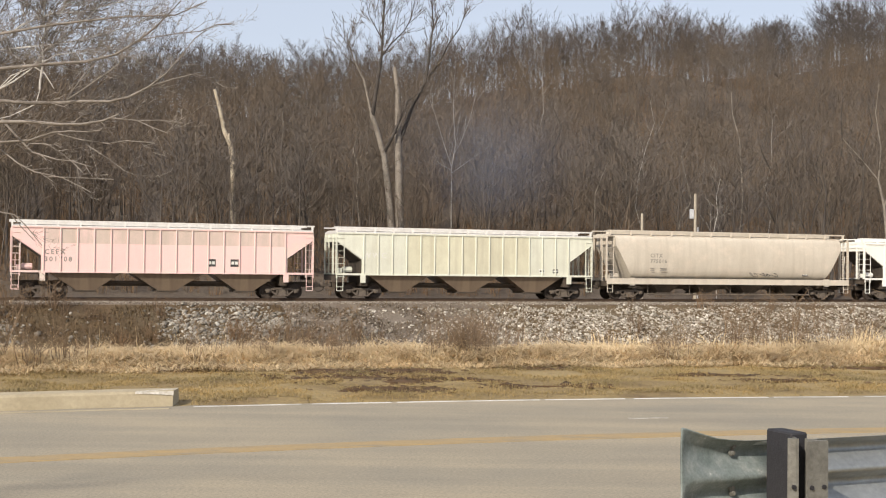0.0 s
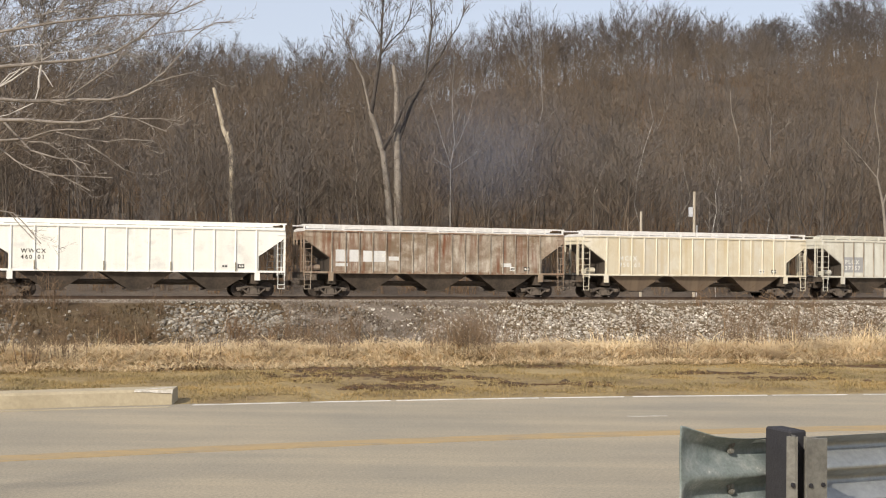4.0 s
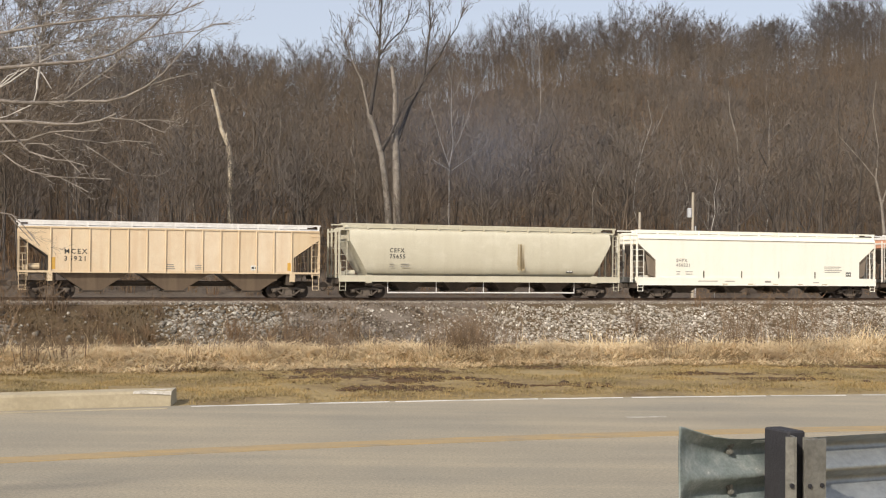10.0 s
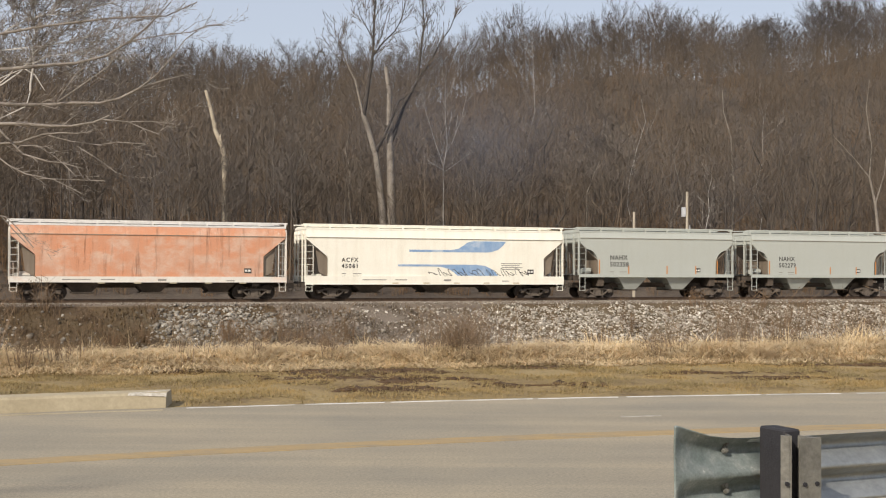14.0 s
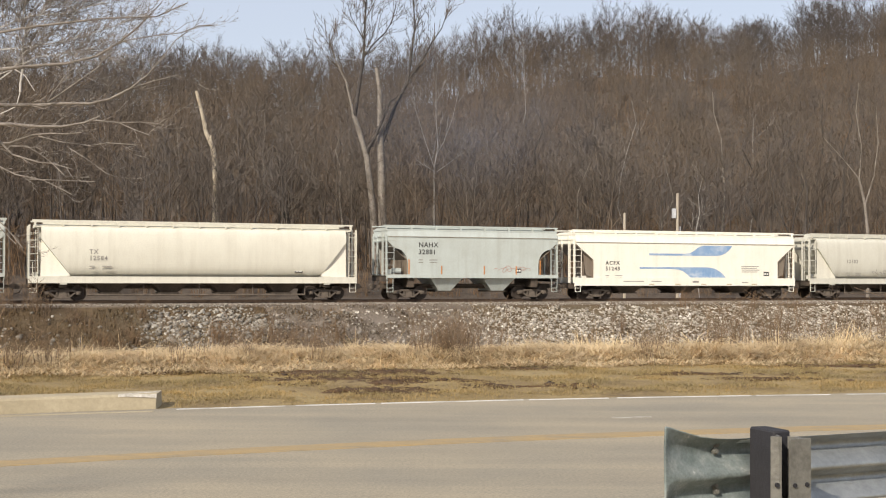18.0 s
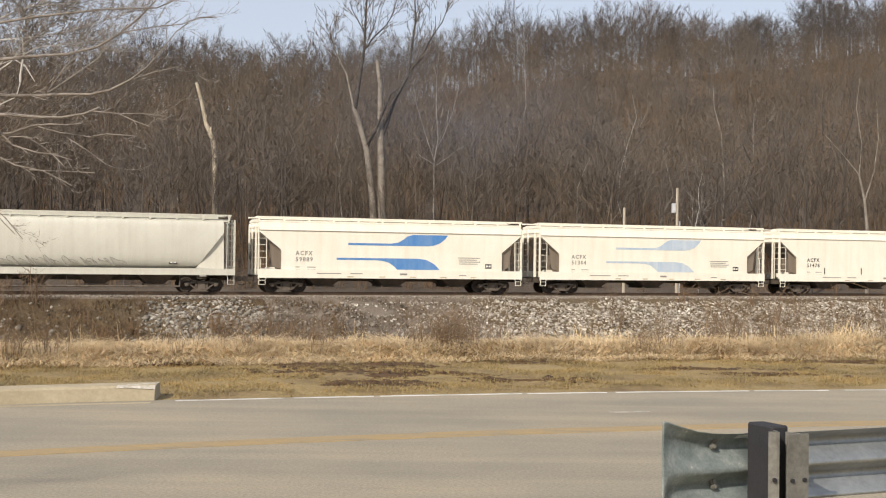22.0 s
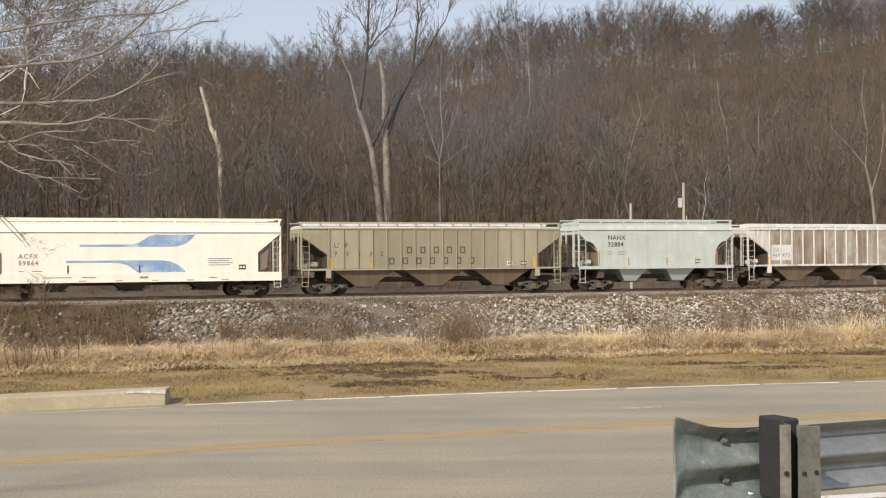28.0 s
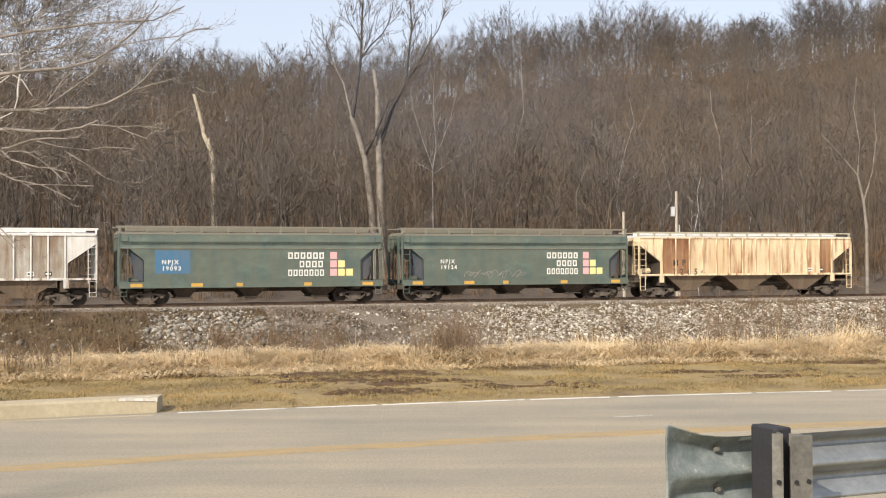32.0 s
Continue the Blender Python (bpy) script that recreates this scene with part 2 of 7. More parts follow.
BANKGRASS = island("bank_grass", [(0.095, 0.06, 0.026), (0.16, 0.10, 0.045), (0.07, 0.05, 0.024), (0.25, 0.175, 0.085), (0.12, 0.085, 0.04)], spread=0.4)
WEED = island("weed_stems", [(0.15, 0.10, 0.06), (0.22, 0.15, 0.09), (0.11, 0.08, 0.05)])
ZINC = blend("galvanized_steel", [(0.3, (0.30, 0.32, 0.32)), (0.55, (0.42, 0.44, 0.44)), (0.75, (0.52, 0.53, 0.52))], 3.0, 0.45, fine=10, fine_amount=0.25, metal=0.7, bumps=0.1)
ZINC_POST = blend("stained_post_steel", [(0.3, (0.13, 0.125, 0.11)), (0.55, (0.22, 0.215, 0.19)), (0.75, (0.30, 0.295, 0.265))], 5.0, 0.6, fine=8, fine_amount=0.3, metal=0.3, bumps=0.2)
ZINC_OLD = blend("stained_galvanized_steel", [(0.3, (0.17, 0.21, 0.20)), (0.55, (0.26, 0.30, 0.29)), (0.66, (0.34, 0.37, 0.35)), (0.70, (0.62, 0.63, 0.61))], 9.0, 0.6, fine=8, fine_amount=0.3, metal=0.3, bumps=0.2)
BLOCK = blend("dark_block", [(0.3, (0.014, 0.014, 0.018)), (0.7, (0.030, 0.029, 0.034))], 3.0, 0.8, fine=12)
POLEWOOD = blend("pole_wood", [(0.3, (0.36, 0.31, 0.24)), (0.7, (0.50, 0.445, 0.36))], 1.5, 0.9, stretch=(6, 6, 0.6), fine=6)
GREYBOX = blend("grey_metal_box", [(0.3, (0.42, 0.43, 0.45)), (0.7, (0.55, 0.56, 0.58))], 2.0, 0.5)
UNDER = blend("underframe_dirt", [(0.3, (0.045, 0.036, 0.028)), (0.5, (0.075, 0.058, 0.043)), (0.75, (0.125, 0.095, 0.07))], 0.9, 0.85, fine=8, fine_amount=0.4)
TRUCKIRON = blend("truck_iron", [(0.3, (0.095, 0.076, 0.06)), (0.55, (0.165, 0.135, 0.108)), (0.8, (0.245, 0.205, 0.165))], 2.2, 0.8, fine=6, fine_amount=0.4, metal=0.1)
WHEELIRON = blend("wheel_iron", [(0.3, (0.04, 0.03, 0.024)), (0.7, (0.09, 0.07, 0.055))], 3.0, 0.7, fine=6, metal=0.2)
# shade line below the side crease, as a colour; also colours dark stub posts
SHADELINE_STUB = blend("crease_shade_and_stub_paint", [(0.3, (0.20, 0.175, 0.13)), (0.7, (0.33, 0.30, 0.24))], 1.0, 0.8)
BLACKINK = blend("black_lettering", [(0.3, (0.03, 0.03, 0.03)), (0.7, (0.07, 0.065, 0.06))], 3.0, 0.7)
GREYINK = blend("faded_lettering", [(0.3, (0.22, 0.21, 0.19)), (0.7, (0.34, 0.32, 0.29))], 3.0, 0.7)
DARKINK = blend("weathered_black_lettering", [(0.3, (0.07, 0.065, 0.05)), (0.7, (0.13, 0.12, 0.09))], 3.0, 0.7)
WHITEINK = blend("white_lettering", [(0.3, (0.70, 0.70, 0.66)), (0.7, (0.85, 0.85, 0.80))], 3.0, 0.7)
NEARBARK = blend("grey_brown_bark", [(0.3, (0.15, 0.128, 0.108)), (0.6, (0.31, 0.275, 0.24))], 3.0, 0.95, fine=8, fine_amount=0.45, bumps=0.6, dist=0.01)
TWIG = island("grey_twigs", [(0.15, 0.128, 0.11), (0.32, 0.285, 0.25), (0.20, 0.172, 0.15)])
PALETWIG = island("pale_twigs", [(0.16, 0.14, 0.12), (0.34, 0.31, 0.28), (0.13, 0.112, 0.098), (0.24, 0.215, 0.19)])
DULLBARK = blend("dull_pale_bark", [(0.3, (0.24, 0.222, 0.205)), (0.6, (0.40, 0.375, 0.35))], 1.2, 0.9, fine=8, fine_amount=0.35, bumps=0.5, dist=0.03)
DARKLIMB = blend("dark_limb_bark", [(0.3, (0.035, 0.029, 0.025)), (0.6, (0.082, 0.07, 0.06))], 1.5, 0.95, fine=8, fine_amount=0.4, bumps=0.6, dist=0.03)
FEATHER = blend("dark_feathers", [(0.3, (0.02, 0.018, 0.016)), (0.7, (0.05, 0.045, 0.04))], 4.0, 0.8, fine=8)
CHIPPED = blend("chipped_concrete", [(0.35, (0.42, 0.38, 0.31)), (0.6, (0.66, 0.62, 0.55))], 14.0, 0.95, fine=5, fine_amount=0.4)
LINE_FADED = blend("faded_road_paint", [(0.35, (0.30, 0.27, 0.21)), (0.6, (0.50, 0.47, 0.41))], 9.0, 0.85, fine=9, fine_amount=0.35)

# ---- shaping ----
def box(bm, x0, x1, y0, y1, z0, z1):
    v = [bm.verts.new(p) for p in ((x0, y0, z0), (x1, y0, z0), (x1, y1, z0), (x0, y1, z0), (x0, y0, z1), (x1, y0, z1), (x1, y1, z1), (x0, y1, z1))]
    for f in ((3, 2, 1, 0), (4, 5, 6, 7), (0, 1, 5, 4), (1, 2, 6, 5), (2, 3, 7, 6), (3, 0, 4, 7)):
        bm.faces.new([v[i] for i in f])


def rod(bm, a, b, r, n=6, r2=None):
    a, b = Vector(a), Vector(b)
    d = (b - a).normalized()
    u = d.orthogonal().normalized()
    w = d.cross(u)
    r2 = r if r2 is None else r2
    ra = [bm.verts.new(a + (u * math.cos(k) + w * math.sin(k)) * r) for k in (2 * math.pi * i / n for i in range(n))]
    rb = [bm.verts.new(b + (u * math.cos(k) + w * math.sin(k)) * r2) for k in (2 * math.pi * i / n for i in range(n))]
    for i in range(n):
        j = (i + 1) % n
        bm.faces.new((ra[i], ra[j], rb[j], rb[i]))
    bm.faces.new(ra[::-1])
    bm.faces.new(rb)


def prism(bm, poly, a, b, axis="y"):
    """A polygon of (x, z) drawn out along y from a to b, or of (y, z) drawn out along x."""
    put = (lambda p, q: (p[0], q, p[1])) if axis == "y" else (lambda p, q: (q, p[0], p[1]))
    va, vb = [bm.verts.new(put(p, a)) for p in poly], [bm.verts.new(put(p, b)) for p in poly]
    n = len(poly)
    fs = [bm.faces.new(va), bm.faces.new(vb[::-1])]
    for i in range(n):
        j = (i + 1) % n
        fs.append(bm.faces.new((va[j], va[i], vb[i], vb[j])))
    return fs


def finish(bm, name, mat, bevel=0.0):
    if bevel:
        bmesh.ops.bevel(bm, geom=bm.edges[:], offset=bevel, segments=1, affect="EDGES", clamp_overlap=True)
    bmesh.ops.recalc_face_normals(bm, faces=bm.faces[:])
    me = bpy.data.meshes.new(name)
    bm.to_mesh(me)
    bm.free()
    for m in (mat if isinstance(mat, (list, tuple)) else [mat]):
        me.materials.append(m)
    return me


def part(name, shape, mat, parent, label="", at=None, bevel=0.0):
    """One mesh object under a thing or a part; shape is a bmesh or a mesh made before."""
    me = shape if isinstance(shape, bpy.types.Mesh) else finish(shape, name, mat, bevel)
    ob = new(name, me)
    ob.parent = parent
    if at is not None:
        ob.matrix_basis = at if isinstance(at, Matrix) else Matrix.Translation(at)
    if label:
        ob["label"] = label
    return ob


def thing(name, label, category, at=None, group="", kind=""):
    ob = new(name)
    ob.empty_display_size = 0.3
    if at is not None:
        ob.matrix_basis = at if isinstance(at, Matrix) else Matrix.Translation(at)
    return tagged(ob, label, category, group, kind)


def mesh_from(name, verts, faces, mat, smooth=False):
    me = bpy.data.meshes.new(name)
    verts, faces = np.asarray(verts, np.float32), np.asarray(faces, np.int32)
    k = faces.shape[1]
    me.vertices.add(len(verts))
    me.vertices.foreach_set("co", verts.ravel())
    me.loops.add(faces.size)
    me.loops.foreach_set("vertex_index", faces.ravel())
    me.polygons.add(len(faces))
    me.polygons.foreach_set("loop_start", np.arange(0, faces.size, k, dtype=np.int32))
    me.update(calc_edges=True)
    for m in (mat if isinstance(mat, (list, tuple)) else [mat]):
        me.materials.append(m)
    return me


# ---- plan ----
TH, DIST, RAIL = radians(19.732), 80.66, -0.534        # line of the train's near side: heading, distance, rail height
TC, TS = math.cos(TH), math.sin(TH)


def uw(x, y):
    """Along the track, and across it (away from the viewer, from the train's near side)."""
    return x * TC + (y - DIST) * TS, -x * TS + (y - DIST) * TC


def xy(u, w):
    return u * TC - w * TS, DIST + u * TS + w * TC


def bow(x, a, b, c, lim=7.0):
    q = max(-lim, min(lim, x))
    return a + b * q + c * q * q + (x - q) * (b + 2 * c * q)


def road_far(x):
    return bow(x, 13.36, 0.27, -0.012)


def road_mid(x):
    return bow(x, 10.25, 0.335, -0.016)


def road_near_line(x):
    return bow(x, 6.75, 0.30, -0.010)


def road_near(x):
    return road_near_line(x) - 0.22


def smooth01(a, b, v):
    t = max(0.0, min(1.0, (v - a) / (b - a)))
    return t * t * (3 - 2 * t)


def ridge(u):
    """Height of the hill's crest along the track."""
    return 29.5 - 1.7 * smooth01(2, 30, u) * (1 - smooth01(40, 75, u)) + 0.135 * max(0, min(230, u)) + 0.03 * min(0, u) + 1.3 * math.sin(u * 0.07 + 1) + 0.8 * math.sin(u * 0.19)


def height(x, y):
    u, w = uw(x, y)
    e = y - road_far(x)
    if w < -8.5:
        z = -0.03 + 0.06 * smooth01(0.06, 0.5, e)
        if e > 4.6:
            z += 0.13 * smooth01(4.1, 4.9, e) - 3.6 * smooth01(4.6, 26, e) + 0.10 * noise.noise((x * 0.5, y * 0.5, 0)) * smooth01(4.6, 7, e)
        elif e > 0.3:
            z += 0.13 * smooth01(4.1, 4.9, e) + 0.05 * noise.noise((x * 1.3, y * 1.3, 3))
        if y < road_near(x):
            z = -0.05
        return z
    if w < 30:
        pts = ((-8.5, -3.57), (-1.3, -0.80), (-0.6, -0.745), (3.7, -0.745), (4.6, -0.85), (7.0, -1.5), (9.0, -1.45), (15.0, -1.4), (24, -1.0), (30, 0.5))
        for (a, za), (b, zb) in zip(pts, pts[1:]):
            if w <= b:
                z = za + (zb - za) * (w - a) / (b - a)
                break
        if -7.5 < w < -1.5:
            z += 0.30 * noise.noise((u * 0.35, w * 0.5, 7)) + 0.12 * noise.noise((u * 1.3, w * 1.3, 9))
        return z
    top = ridge(u)
    return 0.5 + top * smooth01(26, 190, w) ** 0.85 + 0.8 * noise.noise((u * 0.05, w * 0.05, 2)) * smooth01(30, 45, w) - 25 * smooth01(300, 1500, w)


def lines(*spans):
    out = []
    for a, b, step in spans:
        n = max(1, round((b - a) / step))
        out += [a + (b - a) * i / n for i in range(n)]
    return out + [spans[-1][1]]


def build_ground():
    us = lines((-2500, -400, 300), (-400, -120, 20), (-120, -45, 5), (-45, 60, 0.9), (60, 140, 4), (140, 400, 20), (400, 2500, 300))
    ws = lines((-900, -200, 100), (-200, -90, 10), (-90, -78, 2), (-78, -55, 0.55), (-55, -10, 3), (-10, -0.4, 0.35), (-0.4, 5, 0.9), (5, 30, 1.6), (30, 200, 5), (200, 500, 25), (500, 2500, 250))
    verts, faces, mats = [], [], []
    for w in ws:
        for u in us:
            x, y = xy(u, w)
            verts.append((x, y, height(x, y)))
    n = len(us)
    for i in range(len(ws) - 1):
        for j in range(n - 1):
            faces.append((i * n + j, i * n + j + 1, (i + 1) * n + j + 1, (i + 1) * n + j))
            u, w = (us[j] + us[j + 1]) / 2, (ws[i] + ws[i + 1]) / 2
            x, y = xy(u, w)
            e = y - road_far(x)
            mats.append(4 if w > 16 else 5 if w > 9 else 3 if w > -1.3 or (w > -9 and -10.5 + 0.25 * w < u < 2.5) else 2 if w > -9 else 1 if e > 4.2 else 0)
    me = mesh_from("ground", verts, faces, [LAWN, FIELD, BANK, BALLAST, LITTER, GRAVEL])
    me.polygons.foreach_set("material_index", np.array(mats, np.int32))
    me.polygons.foreach_set("use_smooth", np.ones(len(mats), bool))
    tagged(new("ground", me), "winter ground with mown verge, railway bank and wooded hillside", "ground", kind="structure")


def strip(name, xs, lo, hi, z, mat, label, category, thick=0.0):
    bm = bmesh.new()
    a, b = [bm.verts.new((x, lo(x), z)) for x in xs], [bm.verts.new((x, hi(x), z)) for x in xs]
    for i in range(len(xs) - 1):
        bm.faces.new((a[i], a[i + 1], b[i + 1], b[i]))
    if thick:
        a2, b2 = [bm.verts.new((x, lo(x), z - thick)) for x in xs], [bm.verts.new((x, hi(x), z - thick)) for x in xs]
        for i in range(len(xs) - 1):
            bm.faces.new((a2[i + 1], a2[i], a[i], a[i + 1])[::-1])
            bm.faces.new((b[i], b[i + 1], b2[i + 1], b2[i])[::-1])
    ob = new(name, finish(bm, name, mat))
    return tagged(ob, label, category, kind="structure")


def build_road():
    xs = lines((-300, -40, 20), (-40, -12, 2), (-12, 14, 0.35), (14, 50, 2), (50, 300, 20))
    rnd = random.Random(4)
    wob = {x: rnd.uniform(-0.05, 0.05) for x in xs}
    strip("road", xs, road_near, lambda x: road_far(x) + 0.08 + wob[x], 0.0, ASPHALT, "sun-bleached tan-grey asphalt two-lane road", "road", 0.12)
    for k, off in enumerate((-0.15, 0.0)):
        strip("trim_centre_line", xs, lambda x: road_mid(x) + off, lambda x: road_mid(x) + off + 0.15, 0.004, LINE_YELLOW, "worn yellow double centre line on the asphalt", "road marking", 0.008)
    strip("trim_near_edge_line", xs, lambda x: road_near_line(x) - 0.06, lambda x: road_near_line(x) + 0.06, 0.004, LINE_WHITE, "white edge line beside the gravel shoulder", "road marking", 0.008)
    strip("shoulder", xs, lambda x: road_near(x) - 1.3, lambda x: road_near(x) - 0.0, -0.035, SHOULDER, "dark fine gravel shoulder below the guardrail", "shoulder")
    rnd = random.Random(9)
    x = -2.5
    while x < 9:
        run = rnd.uniform(0.5, 1.7)
        ys = lines((x, x + run, 0.3))
        strip("trim_edge_line", ys, lambda q: road_far(q) - 0.04, lambda q: road_far(q) + 0.015, 0.004, LINE_WHITE, "broken worn white edge line on the asphalt", "road marking", 0.008)
        x += run + rnd.choice((0.06, 0.1, 0.2))
    # worn stub of an old white mark in the far lane
    strip("trim_worn_mark", [1.80, 2.0, 2.2], lambda q: road_far(q) - 1.85, lambda q: road_far(q) - 1.77, 0.004, LINE_FADED, "short worn white mark on the asphalt", "road marking", 0.008)


def build_kerb():
    bm = bmesh.new()
    x0, x1 = -14.0, -2.73
    n = 40
    prof = ((0.0, 0.0), (0.03, 0.125), (0.055, 0.148), (0.26, 0.158), (0.28, 0.14), (0.30, -0.05), (0.0, -0.05))
    rings = []
    for i in range(n + 1):
        x = x0 + (x1 - x0) * i / n
        y = road_far(x) + 0.02 + 0.12 * smooth01(-5, -2.6, x)
        s = 0.0
        rings.append([bm.verts.new((x, y + p[0], p[1] - s)) for p in prof])
    k = len(prof)
    for i in range(n):
        for j in range(k):
            bm.faces.new((rings[i][j], rings[i][(j + 1) % k], rings[i + 1][(j + 1) % k], rings[i + 1][j]))
    bm.faces.new(rings[0])
    bm.faces.new(rings[-1][::-1])
    ob = new("kerb", finish(bm, "kerb", CONCRETE))
    tagged(ob, "tan concrete kerb with a chipped blunt end beside the verge", "kerb", kind="structure")
    # chipped corner where the pale aggregate shows
    bm = bmesh.new()
    n = 14
    up, mid, low = [], [], []
    for i in range(n + 1):
        x = x1 + 0.003 - 0.36 * (1 - i / n)
        y = road_far(x) + 0.02 + 0.12 * smooth01(-5, -2.6, x)
        k = (i / n) ** 1.3 + 0.35 * noise.noise((i * 0.9, 2, 0)) * (i / n)
        up.append(bm.verts.new((x, y + 0.06 + 0.15 * max(0.02, k), 0.153 + 0.004 * k)))
        mid.append(bm.verts.new((x, y + 0.040, 0.143)))
        low.append(bm.verts.new((x, y + 0.024 - 0.012 * max(0.0, k), 0.128 - 0.022 * max(0.0, k))))
    for i in range(n):
        bm.faces.new((up[i], mid[i], mid[i + 1], up[i + 1]))
        bm.faces.new((mid[i], low[i], low[i + 1], mid[i + 1]))
    part("chipped_corner", bm, CHIPPED, ob, "pale chipped concrete with bare aggregate")
    strip("gutter_edge", lines((-14, -2.7, 0.4)), lambda q: road_far(q) - 0.16, lambda q: road_far(q) - 0.1, 0.004, CONCRETE, "pale concrete gutter edge below the kerb", "gutter", 0.008)


def build_track():
    prof = ((-0.07, -0.18), (0.07, -0.18), (0.07, -0.165), (0.012, -0.15), (0.012, -0.05), (0.036, -0.035), (0.036, 0.0), (-0.036, 0.0), (-0.036, -0.035), (-0.012, -0.05), (-0.012, -0.15), (-0.07, -0.165))
    bm = bmesh.new()
    prism(bm, prof, 0.003, 23.997, "x")
    length = finish(bm, "rail_length", RAILSTEEL)
    bm = bmesh.new()
    box(bm, -0.35, 0.35, -0.045, 0.045, -0.14, -0.06)
    bar = finish(bm, "joint_bar", RAILSTEEL, 0.01)
    for w in (1.55 - 0.7175, 1.55 + 0.7175):
        rail = thing("rail", "rust-brown steel rail on timber ties", "rail", at=pose(*xy(0, w), RAIL, 0, 0, math.degrees(TH)), group="rails of the track")
        for i in range(-18, 18):
            part("rail_length", length, RAILSTEEL, rail, at=(i * 24.0 + 9, 0, 0))
            part("joint_bar", bar, RAILSTEEL, rail, at=(i * 24.0 + 9, 0, 0))
    bm = bmesh.new()
    rnd = random.Random(2)
    box(bm, -1.3, 1.3, -0.11, 0.11, -0.34, -0.185)
    me = finish(bm, "tie", TIE, 0.012)
    track = thing("track_ties", "row of dark timber ties bedded in ballast", "railway track", kind="structure")
    for i in range(150):
        u = -42 + i * 0.53
        part("tie", me, TIE, track, at=pose(*xy(u, 1.55), RAIL + rnd.uniform(-0.012, 0.004), 0, 0, 90 + math.degrees(TH) + rnd.uniform(-1, 1)))


build_ground()
build_road()
build_kerb()
build_track()

# ---- the train ----
SPEED, GAIN = 15.481, 0.00522       # metres a second, and its slow growth


def along(s, t):
    """Where a point of the train at s (at 16 s) is at t, along the track."""
    q = t - 16.0
    return s - SPEED * q - GAIN * q * q


SHARED = {}


def shared(name, make):
    if name not in SHARED:
        SHARED[name] = make()
    return SHARED[name]


def wheelset_mesh():
    bm = bmesh.new()
    for y in (-0.72, 0.72):
        s = -1 if y < 0 else 1
        prof = ((y - s * 0.10, 0.485), (y - s * 0.07, 0.485), (y - s * 0.06, 0.457), (y + s * 0.04, 0.450), (y + s * 0.045, 0.39), (y + s * 0.0, 0.36), (y - s * 0.02, 0.16), (y + s * 0.03, 0.13), (y + s * 0.05, 0.02))
        n = 20
        rings = [[bm.verts.new((r * math.cos(2 * math.pi * i / n), q, r * math.sin(2 * math.pi * i / n))) for i in range(n)] for q, r in prof]
        for a, b in zip(rings, rings[1:]):
            for i in range(n):
                bm.faces.new((a[i], a[(i + 1) % n], b[(i + 1) % n], b[i]))
        bm.faces.new(rings[0])
        bm.faces.new(rings[-1])
    rod(bm, (0, -0.72, 0), (0, 0.72, 0), 0.085, 8)
    # end-cap bolts
    for s in (-1, 1):
        for k in range(3):
            a = 2 * math.pi * k / 3
            box(bm, 0.07 * math.cos(a) - 0.015, 0.07 * math.cos(a) + 0.015, s * 0.77 - 0.02, s * 0.77 + 0.02, 0.07 * math.sin(a) - 0.015, 0.07 * math.sin(a) + 0.015)
    return finish(bm, "wheelset", WHEELIRON)


def sideframe_mesh():
    """Cast side frame: arched top member, dropped bottom member and two slanted columns round the spring nest."""
    bm = bmesh.new()
    y0, y1 = -0.07, 0.07
    top = [(-1.06, 0.02), (-1.06, 0.12), (-0.72, 0.16), (-0.42, 0.22), (0.42, 0.22), (0.72, 0.16), (1.06, 0.12), (1.06, 0.02), (0.72, 0.04), (0.40, 0.12), (-0.40, 0.12), (-0.72, 0.04)]
    prism(bm, top, y0, y1)
    prism(bm, [(-0.84, 0.08), (-0.72, 0.08), (-0.30, -0.22), (0.30, -0.22), (0.72, 0.08), (0.84, 0.08), (0.36, -0.31), (-0.36, -0.31)], y0, y1)
    for s in (-1, 1):
        prism(bm, [(s * 0.30, -0.24), (s * 0.40, -0.22), (s * 0.36, 0.14), (s * 0.26, 0.14)], y0, y1)
        box(bm, s * 0.89 - 0.12, s * 0.89 + 0.12, -0.13, 0.10, -0.10, 0.10)
        rod(bm, (s * 0.89, -0.17, 0), (s * 0.89, -0.10, 0), 0.085, 10)
    return finish(bm, "side_frame", TRUCKIRON, 0.012)


def springs_mesh():
    bm = bmesh.new()
    # coils side by side as one ridged block
    edge = []
    for i in range(5):
        z = -0.22 + i * 0.07
        edge += [(0.25, z), (0.25, z + 0.04), (0.21, z + 0.045), (0.21, z + 0.065)]
    prism(bm, edge + [(-x, z) for x, z in reversed(edge)], -0.055, 0.06)
    return finish(bm, "spring_nest", TRUCKIRON)


def truck(parent, x, wheels):
    hold = part("truck", shared("bolster", bolster_mesh), TRUCKIRON, parent, "grimy cast-iron truck on two axles", at=(x, 0, 0.457))
    for s in (-1, 1):
        turn = 0 if s < 0 else 180
        part("side_frame", shared("sideframe", sideframe_mesh), TRUCKIRON, hold, at=pose(0, s * 1.0, 0, 0, 0, turn))
        part("spring_nest", shared("springs", springs_mesh), TRUCKIRON, hold, at=pose(0, s * 1.0, 0, 0, 0, turn))
    for a in (-0.89, 0.89):
        wheels.append(part("wheelset", shared("wheelset", wheelset_mesh), WHEELIRON, hold, at=(a, 0, 0)))


